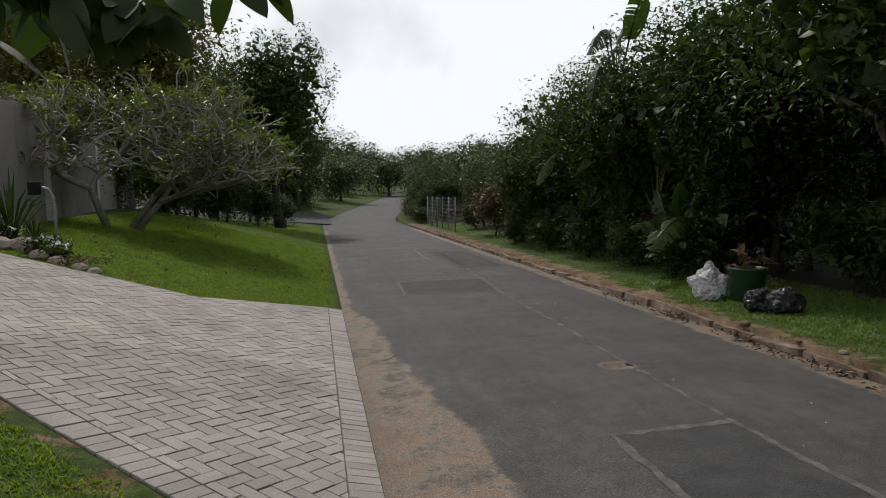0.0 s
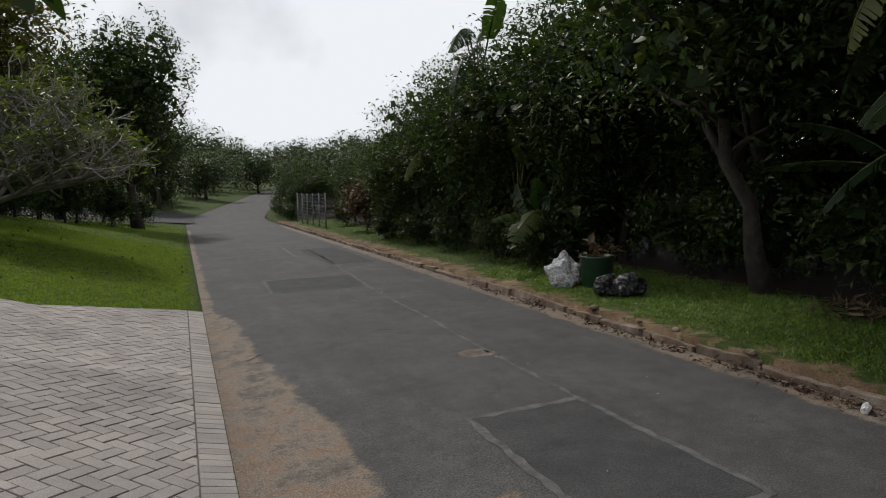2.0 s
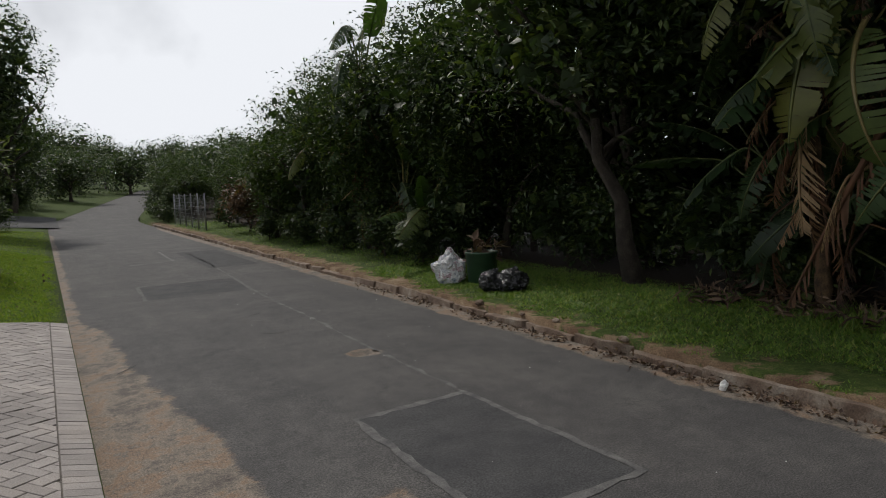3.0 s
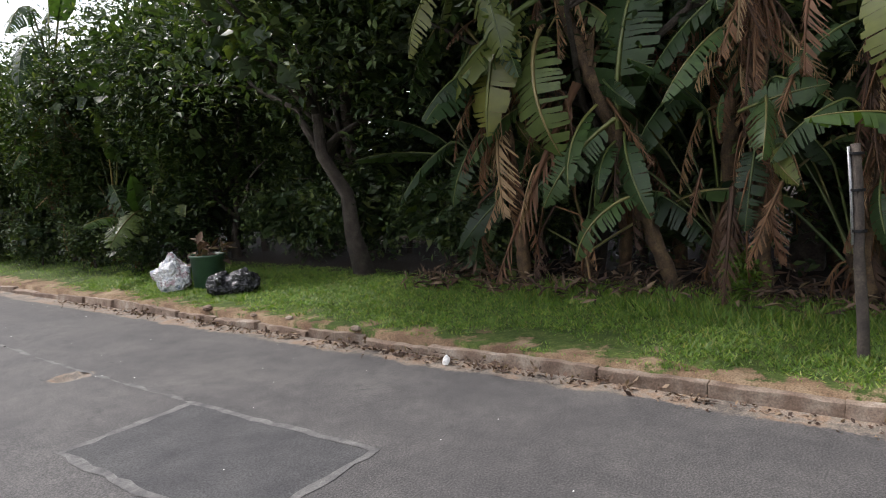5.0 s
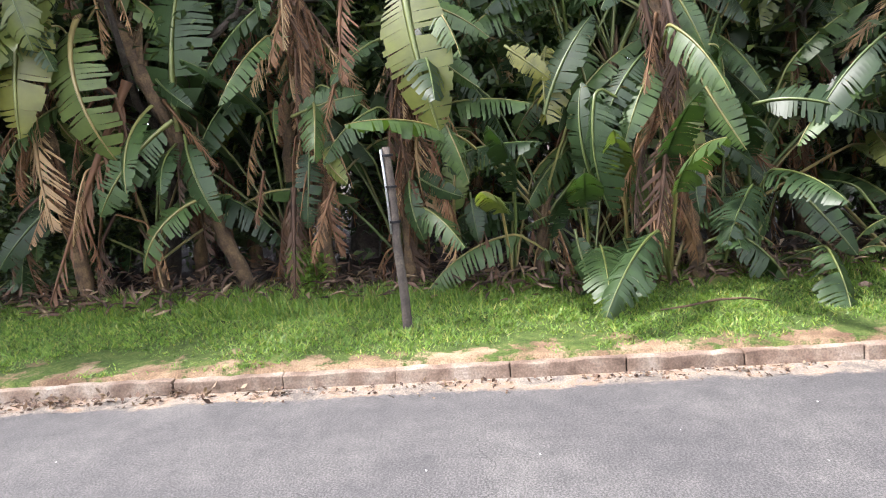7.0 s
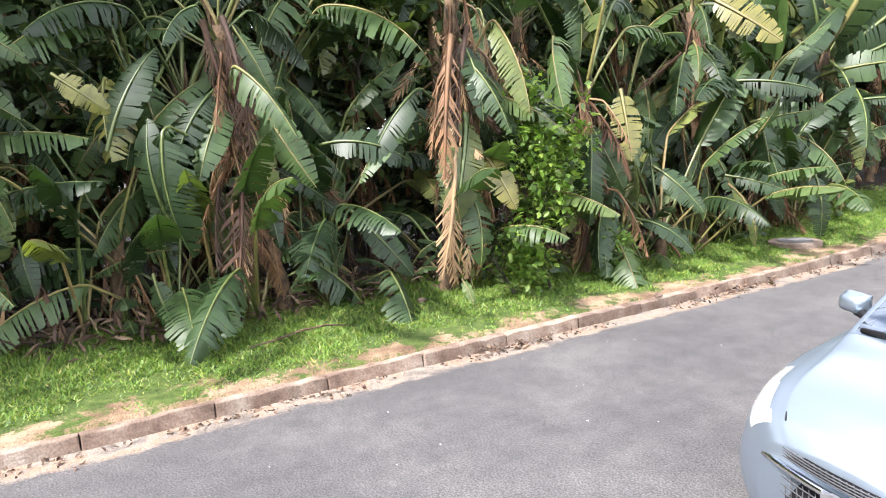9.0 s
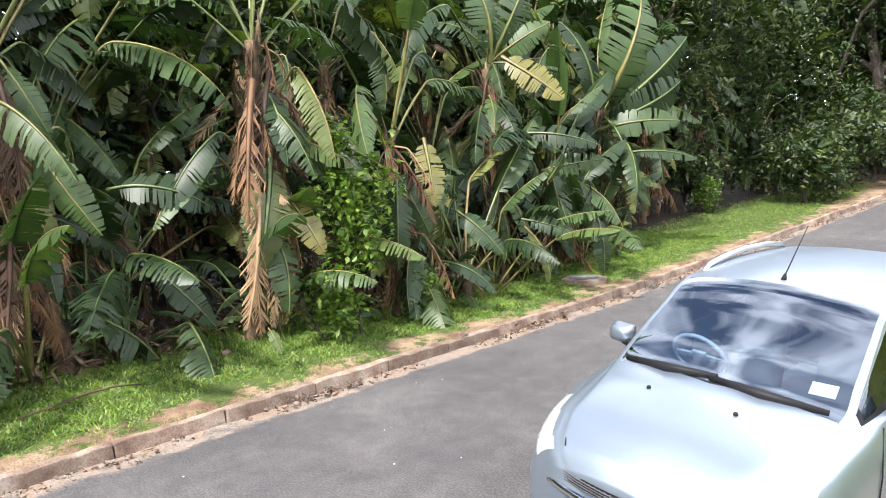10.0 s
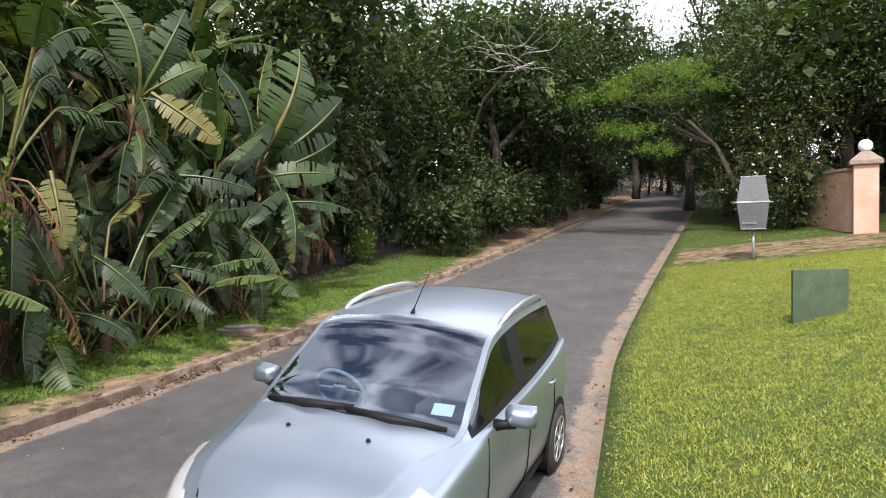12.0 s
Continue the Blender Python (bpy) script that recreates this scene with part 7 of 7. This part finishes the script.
def build_frangipani(x, y, seed, size, lean):
    """A low spreading tree of thick forking pale branches, each tip with a rosette of leaves."""
    rnd2 = random.Random(seed)
    t = thing("frangipani_tree", pose(x, y, land_z(x, y)), "gnarled frangipani with bare grey branches and tip leaves", "tree", "frangipanis on the lawn")
    bm, tips = bmesh.new(), []
    def grow(p, d, ln, r, depth):
        q = p + d * ln * 0.5 + Vector((rnd2.uniform(-1, 1), rnd2.uniform(-1, 1), 0)) * 0.06 * ln
        e = p + d * ln
        add_tube(bm, [p, q, e], [r, r * 0.88, r * 0.78], 6 if depth < 3 else 5, depth == 0)
        if depth >= 7 or (depth > 4 and rnd2.random() < 0.10):
            tips.append((e, d))
            return
        for k in range(3 if depth in (0, 1, 2) or rnd2.random() < 0.2 else 2):
            v = Vector((rnd2.uniform(-1, 1), rnd2.uniform(-1, 1), rnd2.uniform(-0.45, 0.65)))
            nd = (d * 0.75 + v.normalized() * 0.85 + Vector((0, 0, 0.10 if depth < 4 else -0.02))).normalized()
            if e.z < 1.1 * size:
                nd.z = abs(nd.z) * 0.6 + 0.1
            grow(e, nd, ln * rnd2.uniform(0.74, 0.94), r * 0.77, depth + 1)
    grow(Vector((0, 0, -0.1)), Vector(lean).normalized(), 0.85 * size, 0.075 * size, 0)
    part("branch_work", bm, M_PALE_BARK, t, "pale grey forking branches", True)
    r3 = np.random.default_rng(seed)
    P = np.array([e[:] for e, _ in tips])
    P = P[r3.random(len(P)) < 0.9]
    v, f = leaf_cloud(r3, P, 5, 0.05, 0.21, -0.25, 0.34)
    mesh_part("leaves", array_mesh("leaves", v, f), M_LEAF_FRANGIPANI, t, "olive green tip leaves")


def build_overhang():
    """The end of a branch that hangs down close to the path, from a tree behind."""
    tree = thing("garden_tree", pose(-3.6, 1.4, land_z(-3.6, 1.4)), "broad-leaved garden tree whose branch hangs over the bank", "tree")
    bm = bmesh.new()
    add_tube(bm, [(0, 0, -0.2), (0.1, 0.0, 1.5), (0.3, 0.1, 3.0), (0.5, 0.3, 4.4)], [0.17, 0.14, 0.12, 0.07], 10)
    add_tube(bm, [(0.3, 0.1, 3.0), (1.2, 0.1, 3.1), (2.2, 0.15, 2.35), (2.95, -0.05, 1.95), (3.2, -0.14, 1.80)], [0.07, 0.05, 0.028, 0.014, 0.006], 8)
    add_tube(bm, [(2.2, 0.15, 2.35), (2.9, 0.0, 2.05), (3.42, -0.04, 1.84)], [0.022, 0.014, 0.006], 6)
    part("trunk", bm, M_BARK, tree, smooth_faces=True)
    r3 = np.random.default_rng(90)
    v, f = leaf_cloud(r3, crown_centres(r3, 240, (2.2, 2.2, 1.5), 7) + (-0.4, -0.6, 5.2), 22, 0.25, 0.20, 0.2, 0.5)
    mesh_part("crown", array_mesh("crown", v, f), M_LEAF, tree)
    return tree


def broad_leaf(ln, w):
    vs, fs, n = [], [], 7
    for i in range(n + 1):
        u = i / n
        h = w * 0.5 * math.sin(math.pi * u ** 0.8) ** 0.8
        z = -0.12 * ln * u * u
        vs += [(-h, u * ln, z + 0.12 * h), (0, u * ln, z), (h, u * ln, z + 0.12 * h)]
    for i in range(n):
        b = 3 * i
        fs += [(b, b + 1, b + 4, b + 3), (b + 1, b + 2, b + 5, b + 4)]
    return array_mesh("leaf", vs, fs)


def hang_leaves(tree):
    me = broad_leaf(0.105, 0.056)
    me.materials.append(M_LEAF)
    me.shade_smooth()
    inv = tree.matrix_basis.inverted()
    rnd3 = random.Random(6)
    for (cx, cy, cz), n, spread in (((-0.42, 1.26, 2.43), 26, 0.055), ((-0.33, 1.30, 2.43), 16, 0.045), ((-0.50, 1.24, 2.45), 10, 0.05), ((-0.17, 1.36, 2.50), 4, 0.02)):
        for k in range(n):
            p = Vector((cx + rnd3.gauss(0, spread), cy + rnd3.gauss(0, spread), cz + rnd3.gauss(0, spread * 0.6)))
            q = new("leaf", me)
            q.parent = tree
            q.matrix_basis = inv @ Matrix.Translation(p) @ Euler((radians(rnd3.uniform(-85, -10)), radians(rnd3.uniform(-40, 40)), radians(rnd3.uniform(0, 360)))).to_matrix().to_4x4()


build_rubbish()
build_pole()
build_litter()
build_fence()
build_refuse_cage()
build_board()
build_gate()
build_intercom()
build_flower_bed()
build_frangipani(-5.1, 19.8, 5, 1.42, (0.5, 0.05, 0.7))
build_frangipani(-4.95, 19.9, 12, 1.3, (0.55, -0.2, 0.62))
build_frangipani(-5.4, 19.0, 9, 1.36, (-0.25, -0.25, 0.9))
hang_leaves(build_overhang())

# fresh green climber and saplings at the thicket's edge
vine = make_tree("climbing_shrub", pose(6.95, -6.1, land_z(6.95, -6.1)), 3, (0.42, 0.62, 1.5), 1.9, 95, 14, 0.105, M_LEAF_FRESH, "fresh green climbing shrub before the wild bananas", "shrub", r0=0.02, seed=23, lobes=8, spread=0.12, slim=0.55)
low_vine = make_tree("climbing_shrub", pose(6.9, -5.5, land_z(6.9, -5.5)), 1, (0.35, 0.5, 0.55), 0.55, 46, 12, 0.11, M_LEAF_FRESH, "low fresh green seedlings in the grass", "shrub", r0=0.015, seed=24, lobes=6, spread=0.10, slim=0.55)
keep(low_vine, [at(6.85, -7.2, 0.7, 80), at(8.3, 1.8, 0.7, 10), at(8.2, -13.0, 0.9, 60), at(7.6, -19, 1.0, 90)])
r5 = np.random.default_rng(43)
feather = thing("feathery_tree", pose(-3.9, -28.3, land_z(-3.9, -28.3)), "feathery bright green tree spreading flat fronds over the road", "tree")
feather_z = land_z(-3.9, -28.3)
wood_bm = bmesh.new()
add_tube(wood_bm, [(0, 0, -0.2), (0.3, 0.1, 1.8), (1.0, 0.3, 3.2), (2.0, 0.5, 4.2)], [0.13, 0.11, 0.085, 0.06], 8)
trays = []
for x, y, z, r in ((-0.5, -27.1, 7.6, 0.9), (-1.7, -27.2, 7.3, 0.8), (-2.6, -27.2, 6.9, 0.9), (0.7, -27.3, 6.8, 0.8), (0.1, -27.5, 5.4, 1.0), (-0.8, -27.6, 4.7, 0.8), (2.0, -27.3, 6.7, 0.9), (-1.1, -27.4, 6.7, 1.1), (0.9, -27.9, 5.6, 0.8), (-2.0, -28.2, 7.9, 1.0), (0.4, -28.4, 7.4, 1.0)):
    tip = Vector((x + 3.9, y + 28.3, z - feather_z))
    add_tube(wood_bm, [(1.0, 0.3, 3.2), Vector((1.6, 0.4, 3.8)).lerp(tip, 0.5) + Vector((0, 0, 0.25)), tip], [0.022, 0.014, 0.005], 6)
    trays.append(np.array(tip) + r5.normal(0, 1, (70, 3)) * (r * 0.48, r * 0.45, 0.13))
part("trunk", wood_bm, M_BARK, feather, smooth_faces=True)
v, f = leaf_cloud(r5, np.concatenate(trays), 14, 0.07, 0.11, 0.05, 0.3)
mesh_part("crown", array_mesh("crown", v, f), M_LEAF_FRESH, feather, "flat sprays of fine bright green leaflets")
# a dead crown of pale twigs among the trees
bare = thing("dead_tree", pose(4.6, -26.0, land_z(4.6, -26.0)), "dead tree with bare pale twisting twigs", "tree")
bare_bm = bmesh.new()
add_tube(bare_bm, [(2.6, -1.2, -0.2), (2.0, -0.6, 3.0), (0.9, 0.2, 5.4), (-0.7, 0.8, 6.8)], [0.08, 0.065, 0.05, 0.035], 7)
part("trunk", bare_bm, M_BARK, bare, smooth_faces=True)
bare_bm = bmesh.new()
rnd5 = random.Random(8)
for k in range(20):
    p = Vector((-0.7 + rnd5.uniform(-0.5, 0.9), 0.8, 6.1 + 0.05 * k))
    pts = [p]
    d = Vector((rnd5.uniform(-1.0, 0.6), rnd5.uniform(0.0, 0.5), rnd5.uniform(-0.2, 0.2))).normalized()
    for j in range(5):
        d = (d + Vector((rnd5.uniform(-0.5, 0.4), rnd5.uniform(-0.3, 0.3), rnd5.uniform(-0.4, 0.45)))).normalized()
        p = p + d * rnd5.uniform(0.25, 0.5)
        pts.append(p)
    add_tube(bare_bm, pts, [0.02, 0.018, 0.015, 0.012, 0.009, 0.005], 5)
part("twig_work", bare_bm, M_PALE_BARK, bare, "bare pale twigs", True)
r5 = np.random.default_rng(44)
blossom_c = np.array([(-4.9 + r5.normal(0, 1.2), -25.6 + r5.normal(0, 0.5), 0) for _ in range(26)])
blossom_c[:, 2] = [land_z(-5, -26) + 1.4 + 3.0 * r5.random() for _ in range(26)]
v, f = leaf_cloud(r5, blossom_c, 6, 0.035, 0.07, -0.3, 0.8)
blossom = thing("flowering_creeper", pose(0, 0, 0), "rambling creeper with white blossom over the shrubs", "creeper")
mesh_part("blossom", array_mesh("blossom", v, f), M_WHITE, blossom, "white blossom")
for k in range(16):
    s = Vector((-5.2 + r5.normal(0, 1.0), -26.2 + r5.normal(0, 0.5), land_z(-5, -26) + 2.2 + 1.8 * r5.random()))
    e = s + Vector((r5.normal(0.2, 0.9), 0.9 + r5.normal(0, 0.4), -0.9 - r5.random()))
    arch = bmesh.new()
    add_tube(arch, [s, s.lerp(e, 0.4) + Vector((0, 0, 0.55)), e], [0.012, 0.008, 0.004], 5)
    part("twig", arch, M_BARK, blossom)
v, f = leaf_cloud(r5, np.array([(-4.9 + r5.normal(0, 1.2), -25.7 + r5.normal(0, 0.45), land_z(-5, -26) + 1.2 + 3.2 * r5.random()) for _ in range(150)]), 14, 0.12, 0.09, 0.2, 0.5)
mesh_part("foliage", array_mesh("foliage", v, f), M_LEAF_OLIVE, blossom)
